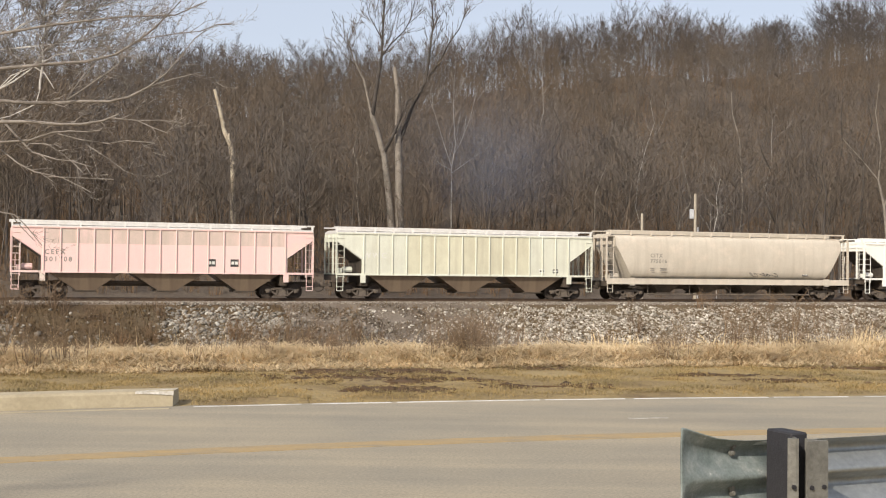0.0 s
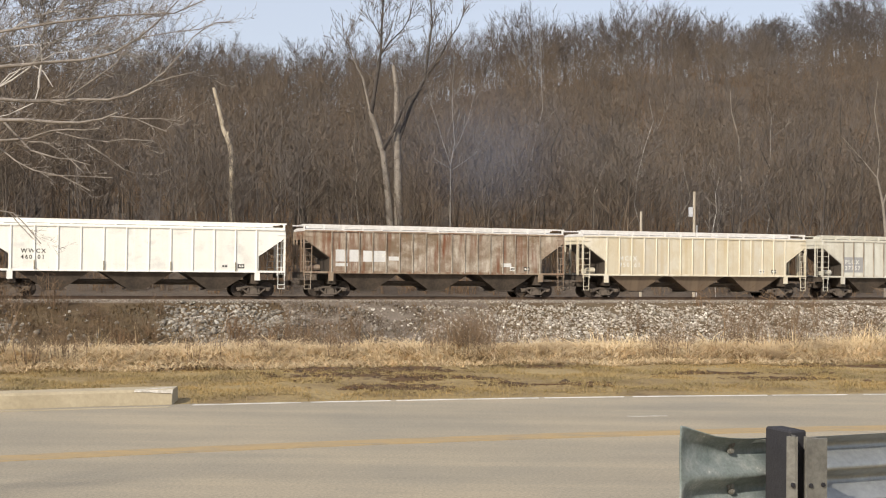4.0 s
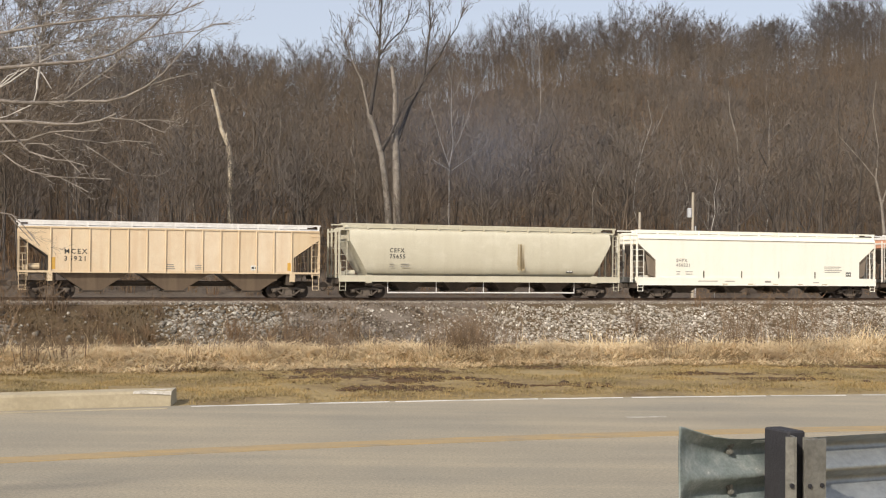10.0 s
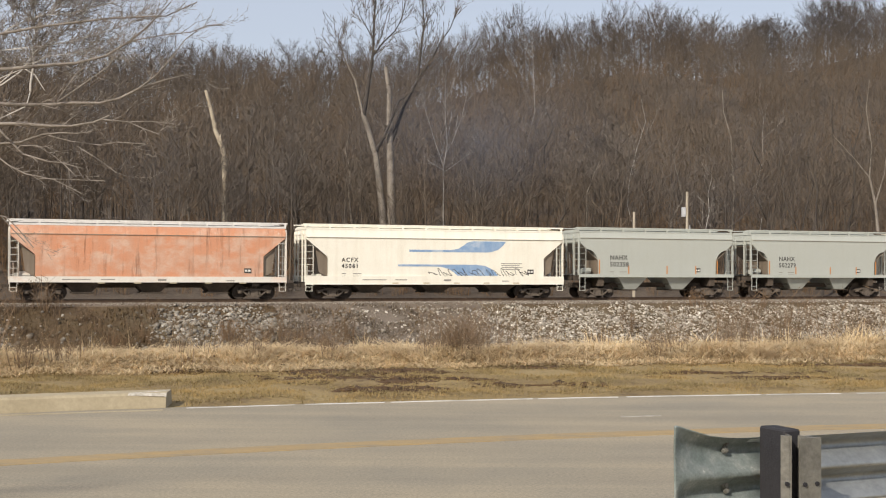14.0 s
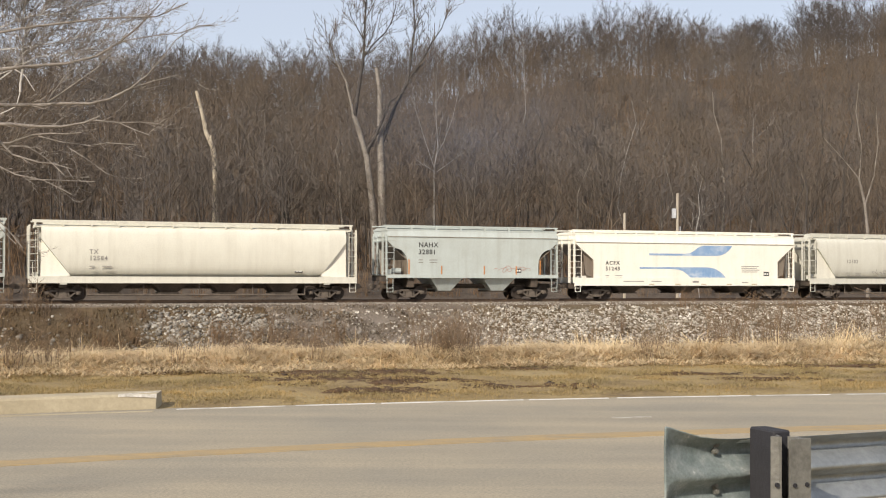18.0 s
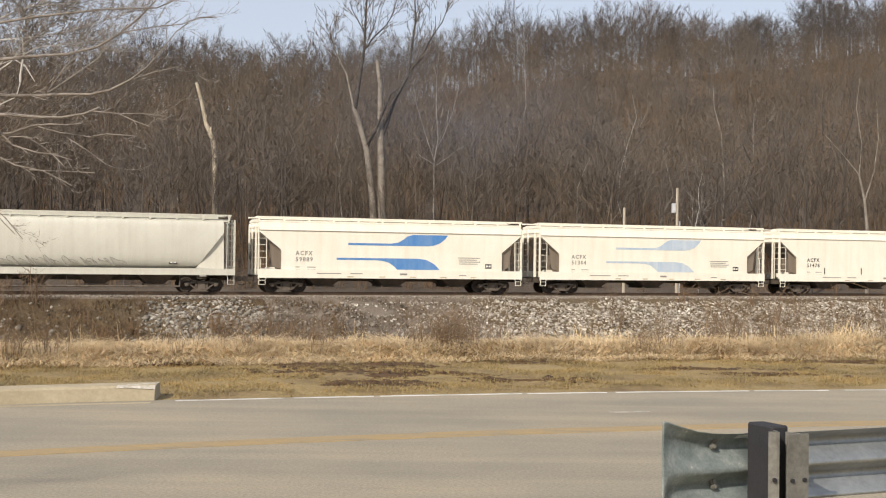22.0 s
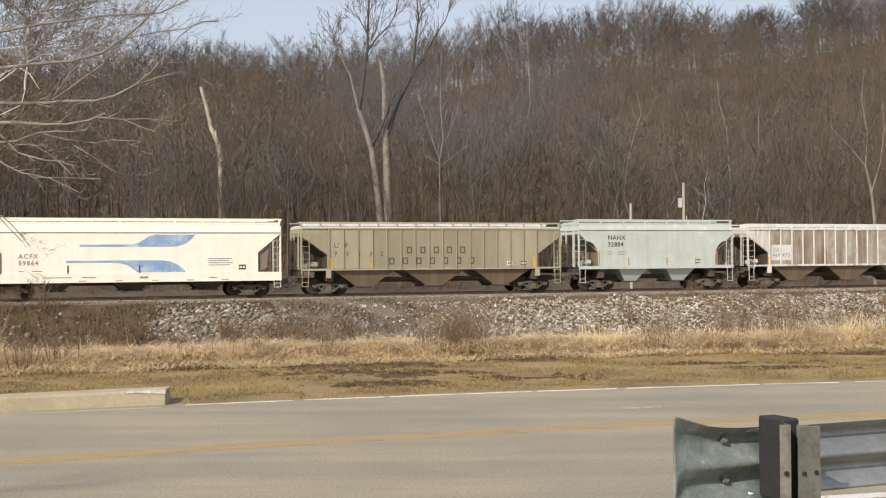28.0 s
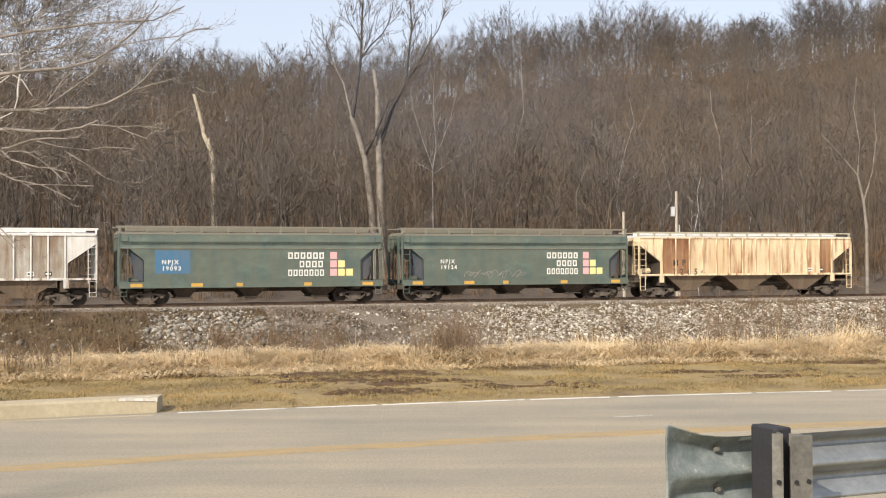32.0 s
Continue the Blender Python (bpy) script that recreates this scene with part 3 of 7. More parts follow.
def bolster_mesh():
    bm = bmesh.new()
    box(bm, -0.2, 0.2, -1.0, 1.0, -0.02, 0.22)
    box(bm, -0.16, 0.16, -0.25, 0.25, 0.22, 0.36)
    for s in (-1, 1):
        box(bm, s * 0.42 - 0.03, s * 0.42 + 0.03, -0.9, 0.9, -0.12, -0.02)
    return finish(bm, "bolster", TRUCKIRON, 0.015)


def coupler_mesh():
    bm = bmesh.new()
    prism(bm, [(0.0, -0.10), (0.42, -0.09), (0.50, -0.17), (0.72, -0.16), (0.76, 0.0), (0.70, 0.16), (0.50, 0.17), (0.42, 0.09), (0.0, 0.10)], -0.13, 0.13)
    rod(bm, (0.3, -0.3, -0.05), (0.5, -0.35, -0.38), 0.03, 6)
    rod(bm, (0.5, -0.35, -0.38), (0.72, -0.3, -0.42), 0.03, 6)
    return finish(bm, "coupler", TRUCKIRON, 0.02)


def ladder_mesh(width, z0, z1):
    bm = bmesh.new()
    for x in (0, width):
        box(bm, x - 0.022, x + 0.022, -0.012, 0.012, z0, z1)
    z = z0 + 0.12
    while z < z1:
        rod(bm, (0, -0.02, z), (width, -0.02, z), 0.016, 5)
        z += 0.40
    return finish(bm, "ladder", UNDER)


def bay_mesh(w0, w1, z0, z1, d0=1.40, d1=1.02):
    bm = bmesh.new()
    top = [bm.verts.new((x, y, z1)) for x, y in ((-w0, -d0), (w0, -d0), (w0, d0), (-w0, d0))]
    bot = [bm.verts.new((x, y, z0)) for x, y in ((-w1, -d1), (w1, -d1), (w1, d1), (-w1, d1))]
    for i in range(4):
        bm.faces.new((top[i], top[(i + 1) % 4], bot[(i + 1) % 4], bot[i]))
    bm.faces.new(top[::-1])
    bm.faces.new(bot)
    return bm


def gate_mesh(w):
    bm = bmesh.new()
    box(bm, -w - 0.12, w + 0.12, -1.05, 1.05, -0.06, 0.03)
    rod(bm, (-w - 0.25, -1.1, -0.02), (w + 0.2, -1.1, -0.02), 0.025, 6)
    rod(bm, (-w - 0.1, -1.16, -0.02), (-w - 0.1, -1.0, -0.02), 0.07, 8)
    return finish(bm, "outlet_gate", UNDER)


def letters(text, size, mat, parent, x, z, y, name="letter", spacing=1.0, bold=0.0, depth=0.002):
    """Raised paint lettering, one part a letter; x and z give the lower left corner."""
    cu = bpy.data.curves.new(name, "FONT")
    cu.body, cu.size, cu.extrude, cu.space_character, cu.offset = text, size, depth, spacing, bold
    cu.resolution_u = 2
    tmp = bpy.data.objects.new(name, cu)
    scene.collection.objects.link(tmp)
    me = bpy.data.meshes.new_from_object(tmp.evaluated_get(bpy.context.evaluated_depsgraph_get()))
    bpy.data.objects.remove(tmp)
    bpy.data.curves.remove(cu)
    bm = bmesh.new()
    bm.from_mesh(me)
    bpy.data.meshes.remove(me)
    bmesh.ops.remove_doubles(bm, verts=bm.verts[:], dist=0.0002)
    left = set(bm.verts)
    while left:
        heap, piece = [left.pop()], set()
        while heap:
            v = heap.pop()
            piece.add(v)
            for e in v.link_edges:
                o = e.other_vert(v)
                if o in left:
                    left.discard(o)
                    heap.append(o)
        one = bmesh.new()
        made = {v: one.verts.new(v.co) for v in piece}
        for f in {f for v in piece for f in v.link_faces}:
            one.faces.new([made[v] for v in f.verts])
        part(name, one, mat, parent, at=pose(x, y, z, 90, 0, 0))
    bm.free()


def bars(rows, mat, parent, y, name="small_print"):
    """Small print that cannot be read: thin bars of (x, z, length, height)."""
    bm = bmesh.new()
    for x, z, l, h in rows:
        box(bm, x, x + l, y - 0.004, y, z, z + h)
    ob = part(name, bm, mat, parent)
    return tagged(ob, kind="stuff") if len(rows) > 1 else ob


def side_shape(L, zt, zd0, dx, zd1, zb, e0=0.1, rounded=False):
    """Outline of the car's side: full length above, cut back at a slant at both ends."""
    right = [(L / 2 - e0, zt), (L / 2 - e0, zd0)]
    if rounded:
        ax, az = L / 2 - e0 - 0.5, zd0 - 0.45
        for i in range(7):
            a = i / 6 * math.pi / 2
            right.append((L / 2 - dx + (ax - L / 2 + dx) * (1 - math.sin(a)), zd1 - 0.35 + (az - zd1 + 0.35) * math.cos(a)))
    else:
        right.append((L / 2 - dx, zd1))
    right.append((L / 2 - dx, zb))
    return right + [(-x, z) for x, z in reversed(right)]


def ends(car, L, z0, z1, mat, ladder_w=0.5, e=0.06, far=True):
    """Ladders, corner posts, platforms, steps, brake wheel and couplers at both ends."""
    lm = ladder_mesh(ladder_w, z0 - 0.25, z1)
    lm.materials.clear()
    lm.materials.append(mat)
    for s in (-1, 1):
        for side in ((-1, 1) if far else (-1,)):
            x = -L / 2 + e if s < 0 else L / 2 - e - ladder_w
            part("ladder", lm, mat, car, at=(x, side * 1.5, 0))
        # ladder on the end itself
        part("end_ladder", lm, mat, car, at=pose(s * (L / 2 - 0.05), -0.95 if s > 0 else -1.35, 0, 0, 0, 90))
        for y in (-1.42, 1.42, -0.55, 0.55):
            bm = bmesh.new()
            box(bm, s * (L / 2 - 0.09) - 0.05, s * (L / 2 - 0.09) + 0.05, y - 0.05, y + 0.05, z0, z1 + 0.2)
            part("end_post", bm, mat, car)
        bm = bmesh.new()
        box(bm, s * (L / 2 - 0.09) - 0.04, s * (L / 2 - 0.09) + 0.04, -1.45, 1.45, z1 - 0.05, z1 + 0.05)
        part("end_beam", bm, mat, car)
        bm = bmesh.new()
        xa, xb = sorted((s * (L / 2 - 0.02), s * (L / 2 - 1.75)))
        box(bm, xa, xb, -1.45, 1.45, z0 - 0.12, z0 - 0.02)
        box(bm, *sorted((s * (L / 2 - 0.02), s * (L / 2 - 0.2))), -1.5, 1.5, z0 - 0.38, z0 - 0.02)
        part("end_platform", bm, UNDER, car)
        for y in (-1.5, 1.5):
            bm = bmesh.new()
            for q in (0.1, 0.5):
                box(bm, s * (L / 2 - q) - 0.015, s * (L / 2 - q) + 0.015, y - 0.02, y + 0.02, 0.5, z0 - 0.02)
            for z in (0.5, 0.75):
                box(bm, *sorted((s * (L / 2 - 0.1), s * (L / 2 - 0.5))), y - 0.04, y + 0.04, z, z + 0.03)
            part("step", bm, mat, car)
        part("coupler", shared("coupler", coupler_mesh), TRUCKIRON, car, at=pose(s * (L / 2 - 0.1), 0, 0.86, 0, 0, 0 if s > 0 else 180))
    # brake gear at the left end: wheel, air tank and valve
    bm = bmesh.new()
    n = 12
    ring = [[bm.verts.new((-L / 2 - 0.03 + q, 0.5 + (0.26 + p) * math.cos(a), 2.3 + (0.26 + p) * math.sin(a))) for p, q in ((0.02, 0), (0, 0.02), (-0.02, 0), (0, -0.02))] for a in (2 * math.pi * i / n for i in range(n))]
    for i in range(n):
        for j in range(4):
            bm.faces.new((ring[i][j], ring[i][(j + 1) % 4], ring[(i + 1) % n][(j + 1) % 4], ring[(i + 1) % n][j]))
    wheel = part("brake_wheel", bm, UNDER, car)
    for i in range(3):
        a = 2 * math.pi * i / 3
        bm = bmesh.new()
        rod(bm, (-L / 2 - 0.03, 0.5, 2.3), (-L / 2 - 0.03, 0.5 + 0.26 * math.cos(a), 2.3 + 0.26 * math.sin(a)), 0.015, 5)
        part("spoke", bm, UNDER, wheel)
    bm = bmesh.new()
    rod(bm, (-L / 2 + 0.65, -0.75, z0 + 0.30), (-L / 2 + 1.25, -0.75, z0 + 0.30), 0.19, 10)
    box(bm, -L / 2 + 0.35, -L / 2 + 0.6, -0.9, -0.6, z0 + 0.1, z0 + 0.4)
    rod(bm, (-L / 2 + 0.3, -1.0, z0 - 0.02), (-L / 2 + 0.3, -1.0, z0 + 1.0), 0.025, 6)
    part("brake_cylinder", bm, mat, car)


def rooftop(car, L, ze, zt, mat, boardmat, step=1.25, half=1.5, hatches=8):
    """Shallow roof, hatch trough with covers, and running boards on brackets."""
    bm = bmesh.new()
    prism(bm, [(-half - 0.03, ze - 0.06), (-half - 0.03, ze + 0.02), (-half * 0.55, ze + 0.13), (half * 0.55, ze + 0.13), (half + 0.03, ze + 0.02), (half + 0.03, ze - 0.06)], -L / 2 + 0.08, L / 2 - 0.08, "x")
    part("roof", bm, mat, car)
    bm = bmesh.new()
    box(bm, -L / 2 + 0.6, L / 2 - 0.6, -0.36, 0.36, ze + 0.05, zt - 0.09)
    part("hatch_coaming", bm, mat, car)
    bm = bmesh.new()
    w = (L - 1.6) / hatches
    prism(bm, [(-w / 2 + 0.06, 0), (w / 2 - 0.06, 0), (w / 2 - 0.10, 0.05), (-w / 2 + 0.10, 0.05)], -0.4, 0.4)
    cover = finish(bm, "hatch_cover", mat)
    for i in range(hatches):
        part("hatch_cover", cover, mat, car, at=(-L / 2 + 0.8 + w * (i + 0.5), 0, zt - 0.035))
    for s in (-1, 1):
        bm = bmesh.new()
        box(bm, -L / 2 - 0.05, L / 2 + 0.05, s * 0.98 - 0.28, s * 0.98 + 0.28, zt - 0.09, zt - 0.05)
        box(bm, -L / 2 - 0.05, L / 2 + 0.05, s * 1.27 - 0.015, s * 1.27 + 0.015, zt - 0.10, zt - 0.01)
        part("running_board", bm, boardmat, car)
    bm = bmesh.new()
    prism(bm, [(-0.04, 0), (0.05, 0), (0.08, 1), (-0.07, 1)], -1.32, -1.22)
    for v in bm.verts:
        v.co.z = ze + 0.02 if v.co.z < 0.5 else zt - 0.09
    br = finish(bm, "board_bracket", boardmat)
    n = int(L / step)
    for i in range(n + 1):
        part("board_bracket", br, boardmat, car, at=(-L / 2 + 0.1 + (L - 0.2) * i / n, 0, 0))


def underneath(car, L, tc, zs, mat, bays, zb, wheels):
    """Centre sill, bolsters, hopper bays with outlet gates, and the two trucks."""
    bm = bmesh.new()
    box(bm, -L / 2 + 0.1, L / 2 - 0.1, -0.33, 0.33, 0.72, 1.04)
    part("centre_sill", bm, UNDER, car)
    for s in (-1, 1):
        bm = bmesh.new()
        box(bm, s * tc - 0.22, s * tc + 0.22, -1.42, 1.42, 0.82, zs)
        part("body_bolster", bm, UNDER, car)
        truck(car, s * tc, wheels)
    for c, w0, w1 in bays:
        bay = part("hopper_bay", bay_mesh(w0, w1, zb + 0.04, zs + 0.02), mat, car, at=(c, 0, 0))
        part("outlet_gate", shared("gate%.2f" % w1, lambda: gate_mesh(w1)), UNDER, bay, at=(0, 0, zb + 0.02))
    bm = bmesh.new()
    rod(bm, (-L / 2 + 2.5, -1.0, 0.95), (L / 2 - 2.5, -1.0, 0.95), 0.03, 6)
    rod(bm, (-L / 2 + 2.2, 0.5, 0.85), (L / 2 - 2.2, 0.5, 0.85), 0.035, 6)
    part("brake_pipe", bm, UNDER, car)


def ribbed_car(car, c, wheels):
    L, P, ze = 18.0, c["mat"], c.get("ze", 4.2)
    bm = bmesh.new()
    prism(bm, side_shape(L, ze, 3.62, 1.72, 2.50, 1.55), -1.5, 1.5)
    part("body", bm, P, car)
    for s in (-1, 1):
        bm = bmesh.new()
        prism(bm, [(s * (L / 2 - 0.10), 3.60), (s * (L / 2 - 0.125), 3.55), (s * (L / 2 - 1.70), 2.47), (s * (L / 2 - 1.70), 1.56), (s * (L / 2 - 1.66), 1.56), (s * (L / 2 - 1.66), 2.44)], -1.47, 1.47)
        part("slope_sheet", bm, c.get("slope", UNDER), car)
        xa, xb = sorted((s * (L / 2 - 0.05), s * (L / 2 - 2.0)))
        for y in (-1.52, 1.52):
            bm = bmesh.new()
            box(bm, xa, xb, y - 0.03, y + 0.03, 1.50, 1.62)
            box(bm, s * (L / 2 - 1.8) - 0.16, s * (L / 2 - 1.8) + 0.16, y - 0.05, y + 0.05, 1.02, 1.52)
            part("side_sill", bm, c.get("trim", P), car)
    bm = bmesh.new()
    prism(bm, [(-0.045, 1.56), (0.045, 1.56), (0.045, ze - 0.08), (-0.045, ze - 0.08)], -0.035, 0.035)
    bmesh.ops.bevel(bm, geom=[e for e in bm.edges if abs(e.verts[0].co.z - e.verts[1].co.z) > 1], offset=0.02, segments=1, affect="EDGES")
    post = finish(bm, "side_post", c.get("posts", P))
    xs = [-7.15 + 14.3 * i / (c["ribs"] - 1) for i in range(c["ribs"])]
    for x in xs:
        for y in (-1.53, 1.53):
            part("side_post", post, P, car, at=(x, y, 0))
    # sheets between the posts, each weathered in its own way
    for i, (a, b) in enumerate(zip(xs, xs[1:])):
        m = c.get("special", {}).get(i, c.get("panels", P))
        split = c.get("split")
        for z0, z1, mm in ((1.64, split or ze - 0.12, m),) + (((split + 0.004, ze - 0.12, c["upper_panels"]),) if split else ()):
            bm = bmesh.new()
            box(bm, a + 0.055, b - 0.055, -1.5045, -1.5005, z0, z1)
            part("side_panel", bm, mm, car)
    for y in (-1.53, 1.53):
        for a, z0, z1 in ((1.75, 1.50, 1.56), (0.1, ze - 0.09, ze)):
            bm = bmesh.new()
            box(bm, -L / 2 + a, L / 2 - a, y - 0.03, y + 0.03, z0, z1)
            part("side_rail", bm, c.get("trim", P), car)
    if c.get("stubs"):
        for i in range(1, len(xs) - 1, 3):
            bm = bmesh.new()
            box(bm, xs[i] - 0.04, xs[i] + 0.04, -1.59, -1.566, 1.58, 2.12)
            part("stub_post", bm, SHADELINE_STUB, car)
    for x, z0, z1 in c.get("tabs", ()):
        bm = bmesh.new()
        box(bm, x - 0.11, x + 0.11, -1.514, -1.505, z0, z1)
        part("reflector_tab", bm, P_YELLOW, car, "yellow reflective tab")
    rooftop(car, L, ze, c.get("zt", 4.58), c.get("roof", P), c.get("board", c.get("roof", P)), hatches=9)
    ends(car, L, 1.55, 3.9, c.get("trim", P))
    underneath(car, L, L / 2 - 1.92, 1.55, c.get("bay", UNDER), [(-4.75, 2.15, 0.5), (0.0, 2.25, 0.5), (4.75, 2.15, 0.5)], 0.42, wheels)
    return -1.506


def smooth_car(car, c, wheels):
    """Smooth-sided hopper with a deep side sill: long white kind, or shorter."""
    L, P = c["L"], c["mat"]
    crease, sill, low = c.get("crease", 3.92), c.get("sill", 1.46), c.get("low", 0.92)
    ze, zt = c.get("ze", 4.45), c.get("zt", 4.76)
    bm = bmesh.new()
    prism(bm, side_shape(L, crease, 3.78, 1.5, 2.66, sill, 0.12, c.get("rounded", False)), -1.52, 1.52)
    part("body", bm, P, car)
    bm = bmesh.new()
    prism(bm, [(-1.55, crease - 0.02), (-1.535, crease + 0.03), (-1.42, ze), (1.42, ze), (1.535, crease + 0.03), (1.55, crease - 0.02)], -L / 2 + 0.12, L / 2 - 0.12, "x")
    part("upper_side", bm, c.get("upper", P), car)
    # shadow line below the crease, put in as a thin dark strip
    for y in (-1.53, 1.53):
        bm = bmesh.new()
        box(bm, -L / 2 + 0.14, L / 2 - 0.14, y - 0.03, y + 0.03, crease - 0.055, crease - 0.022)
        part("side_crease", bm, c.get("creasemat", SHADELINE_STUB), car)
    for s in (-1, 1):
        bm = bmesh.new()
        prism(bm, [(s * (L / 2 - 0.12), 3.70), (s * (L / 2 - 0.15), 3.64), (s * (L / 2 - 1.47), 2.62), (s * (L / 2 - 1.47), sill), (s * (L / 2 - 1.44), sill), (s * (L / 2 - 1.44), 2.58)], -1.49, 1.49)
        part("slope_sheet", bm, c.get("slope", P), car)
        if c.get("rounded"):
            continue
        bm = bmesh.new()
        y = -1.40
        prism(bm, [(s * (L / 2 - 0.75), 3.1), (s * (L / 2 - 1.46), 2.60), (s * (L / 2 - 1.46), sill + 0.02), (s * (L / 2 - 0.95), sill + 0.25)], y, y + 0.03)
        part("end_gusset", bm, c.get("slope", P), car)
    if low < sill - 0.1:
        for y in (-1.56, 1.56):
            bm = bmesh.new()
            box(bm, -L / 2 + 0.05, L / 2 - 0.05, y - 0.03, y + 0.03, low + 0.02, sill)
            box(bm, -L / 2 + 0.05, L / 2 - 0.05, y - 0.05, y + 0.05, low, low + 0.04)
            part("side_sill", bm, c.get("sillmat", P), car)
    rooftop(car, L, ze, zt, c.get("roof", P), c.get("board", c.get("roof", P)), 1.55, 1.42, hatches=6)
    ends(car, L, max(low + 0.15, 1.1), 4.1, c.get("trim", P))
    underneath(car, L, c.get("tc", L / 2 - 1.95), low + 0.02, c.get("bay", UNDER), c["bays"], c.get("zb", 0.42), wheels)
    for x in c.get("stubs", ()):
        bm = bmesh.new()
        box(bm, x - 0.035, x + 0.035, -1.55, -1.51, sill, sill + 0.48)
        part("stub_post", bm, c.get("stubmat", UNDER), car)
    return -1.527


def short_car(car, c, wheels):
    c = dict(c)
    c.update(L=12.25, crease=4.12, sill=1.64, low=1.42, ze=4.52, zt=4.84, rounded=True, tc=4.38, bays=[(-1.9, 1.16, 0.42), (1.85, 1.18, 0.42)], zb=0.54)
    c.setdefault("bay", c["mat"])
    c.setdefault("slope", P_SLOPE)
    return smooth_car(car, c, wheels)


def green_car(car, c, wheels):
    c = dict(c)
    c.update(L=16.5, crease=3.42, sill=1.36, low=0.98, ze=4.28, zt=4.75, tc=6.5, bays=[(-4.3, 0.8, 0.35), (-0.18, 1.0, 0.35), (4.2, 1.1, 0.4)], zb=0.38)
    return smooth_car(car, c, wheels)


def round_car(car, c, wheels):
    """Long tank-bodied hopper: bulging rounded sides, slanted ends and a straight side sill."""
    L, P = 19.9, c["mat"]
    half = [(1.10, 4.45), (1.32, 4.33), (1.46, 4.12), (1.54, 3.7), (1.58, 3.2), (1.58, 2.7), (1.54, 2.2), (1.46, 1.85), (1.32, 1.6), (1.12, 1.44)]
    fine = []
    for i in range(len(half) - 1):
        p = [Vector(half[max(0, min(len(half) - 1, i + k))]) for k in (-1, 0, 1, 2)]
        for t in (0, 0.34, 0.67):
            q = 0.5 * ((2 * p[1]) + (p[2] - p[0]) * t + (2 * p[0] - 5 * p[1] + 4 * p[2] - p[3]) * t * t + (3 * p[1] - p[0] - 3 * p[2] + p[3]) * t ** 3)
            fine.append((q.x, q.y))
    fine.append(half[-1])
    poly = fine + [(-y, z) for y, z in reversed(fine)]
    bm = bmesh.new()
    prism(bm, poly, -L / 2 + 0.75, L / 2 - 0.75, "x")
    for s in (-1, 1):
        g = bm.verts[:] + bm.edges[:] + bm.faces[:]
        n = Vector((s * 2.25, 0, -c.get("cut", 1.75))).normalized()
        bmesh.ops.bisect_plane(bm, geom=g, plane_co=(s * (L / 2 - 0.75), 0, 3.65), plane_no=n, clear_outer=True)
        bmesh.ops.holes_fill(bm, edges=[e for e in bm.edges if e.is_boundary])
    part("body", bm, P, car)
    # weld seams
    for i in range(1, 8):
        x = -7.6 + 15.2 * i / 8
        bm = bmesh.new()
        for q in (-1, 1):
            for a, b in zip(half[2:], half[3:]):
                prism(bm, [(x - 0.012, 0), (x + 0.012, 0), (x + 0.012, 1), (x - 0.012, 1)], 0, 1)
                vs = bm.verts[-8:]
                for v in vs:
                    top = v.co.z > 0.5
                    p = a if top else b
                    v.co.y, v.co.z = q * (p[0] + (0.004 if v.co.y < 0.5 else -0.01)), p[1]
        part("weld_seam", bm, c.get("seam", P), car)
    for s in (-1, 1):
        if c.get("gusset", True):
            for y in (-1.42, 1.40):
                bm = bmesh.new()
                prism(bm, [(s * (L / 2 - 0.75), 3.60), (s * (L / 2 - 2.40), 1.50), (s * (L / 2 - 0.95), 1.40), (s * (L / 2 - 0.72), 1.40)], y, y + 0.02)
                part("end_gusset", bm, c.get("gussetmat", P), car)
        for y in (-1.5, 1.5):
            bm = bmesh.new()
            box(bm, s * (L / 2 - 2.0) - 0.2, s * (L / 2 - 2.0) + 0.2, y - 0.06, y + 0.06, 0.98, 1.5)
            part("bolster_plate", bm, c.get("trim", P), car)
    for y in (-1.5, 1.5):
        bm = bmesh.new()
        box(bm, -L / 2 + 0.05, L / 2 - 0.05, y - 0.05, y + 0.05, 1.10, 1.46)
        box(bm, -L / 2 + 0.05, L / 2 - 0.05, y - 0.09, y + 0.09, 1.06, 1.12)
        part("side_sill", bm, c.get("sillmat", P), car)
    rooftop(car, L - 0.6, 4.38, 4.78, c.get("roof", P), c.get("board", c.get("roof", P)), 1.55, 1.25, hatches=10)
    ends(car, L, 1.3, 4.25, c.get("trim", P))
    underneath(car, L, L / 2 - 2.0, 1.08, c.get("bay", UNDER), [(-5.2, 1.15, 0.45), (-1.75, 1.15, 0.45), (1.75, 1.15, 0.45), (5.2, 1.15, 0.45)], 0.45, wheels)
    bm = bmesh.new()
    for z, x0, x1 in ((0.36, -6.6, 6.6),):
        rod(bm, (x0, -1.25, z), (x1, -1.25, z), 0.055, 7)
        for x in (x0, x0 / 2, 0, x1 / 2, x1):
            rod(bm, (x, -1.25, z), (x, -1.25, 1.1), 0.03, 6)
    part("outlet_pipe", bm, c.get("pipe", TRUCKIRON), car)
    return -1.585


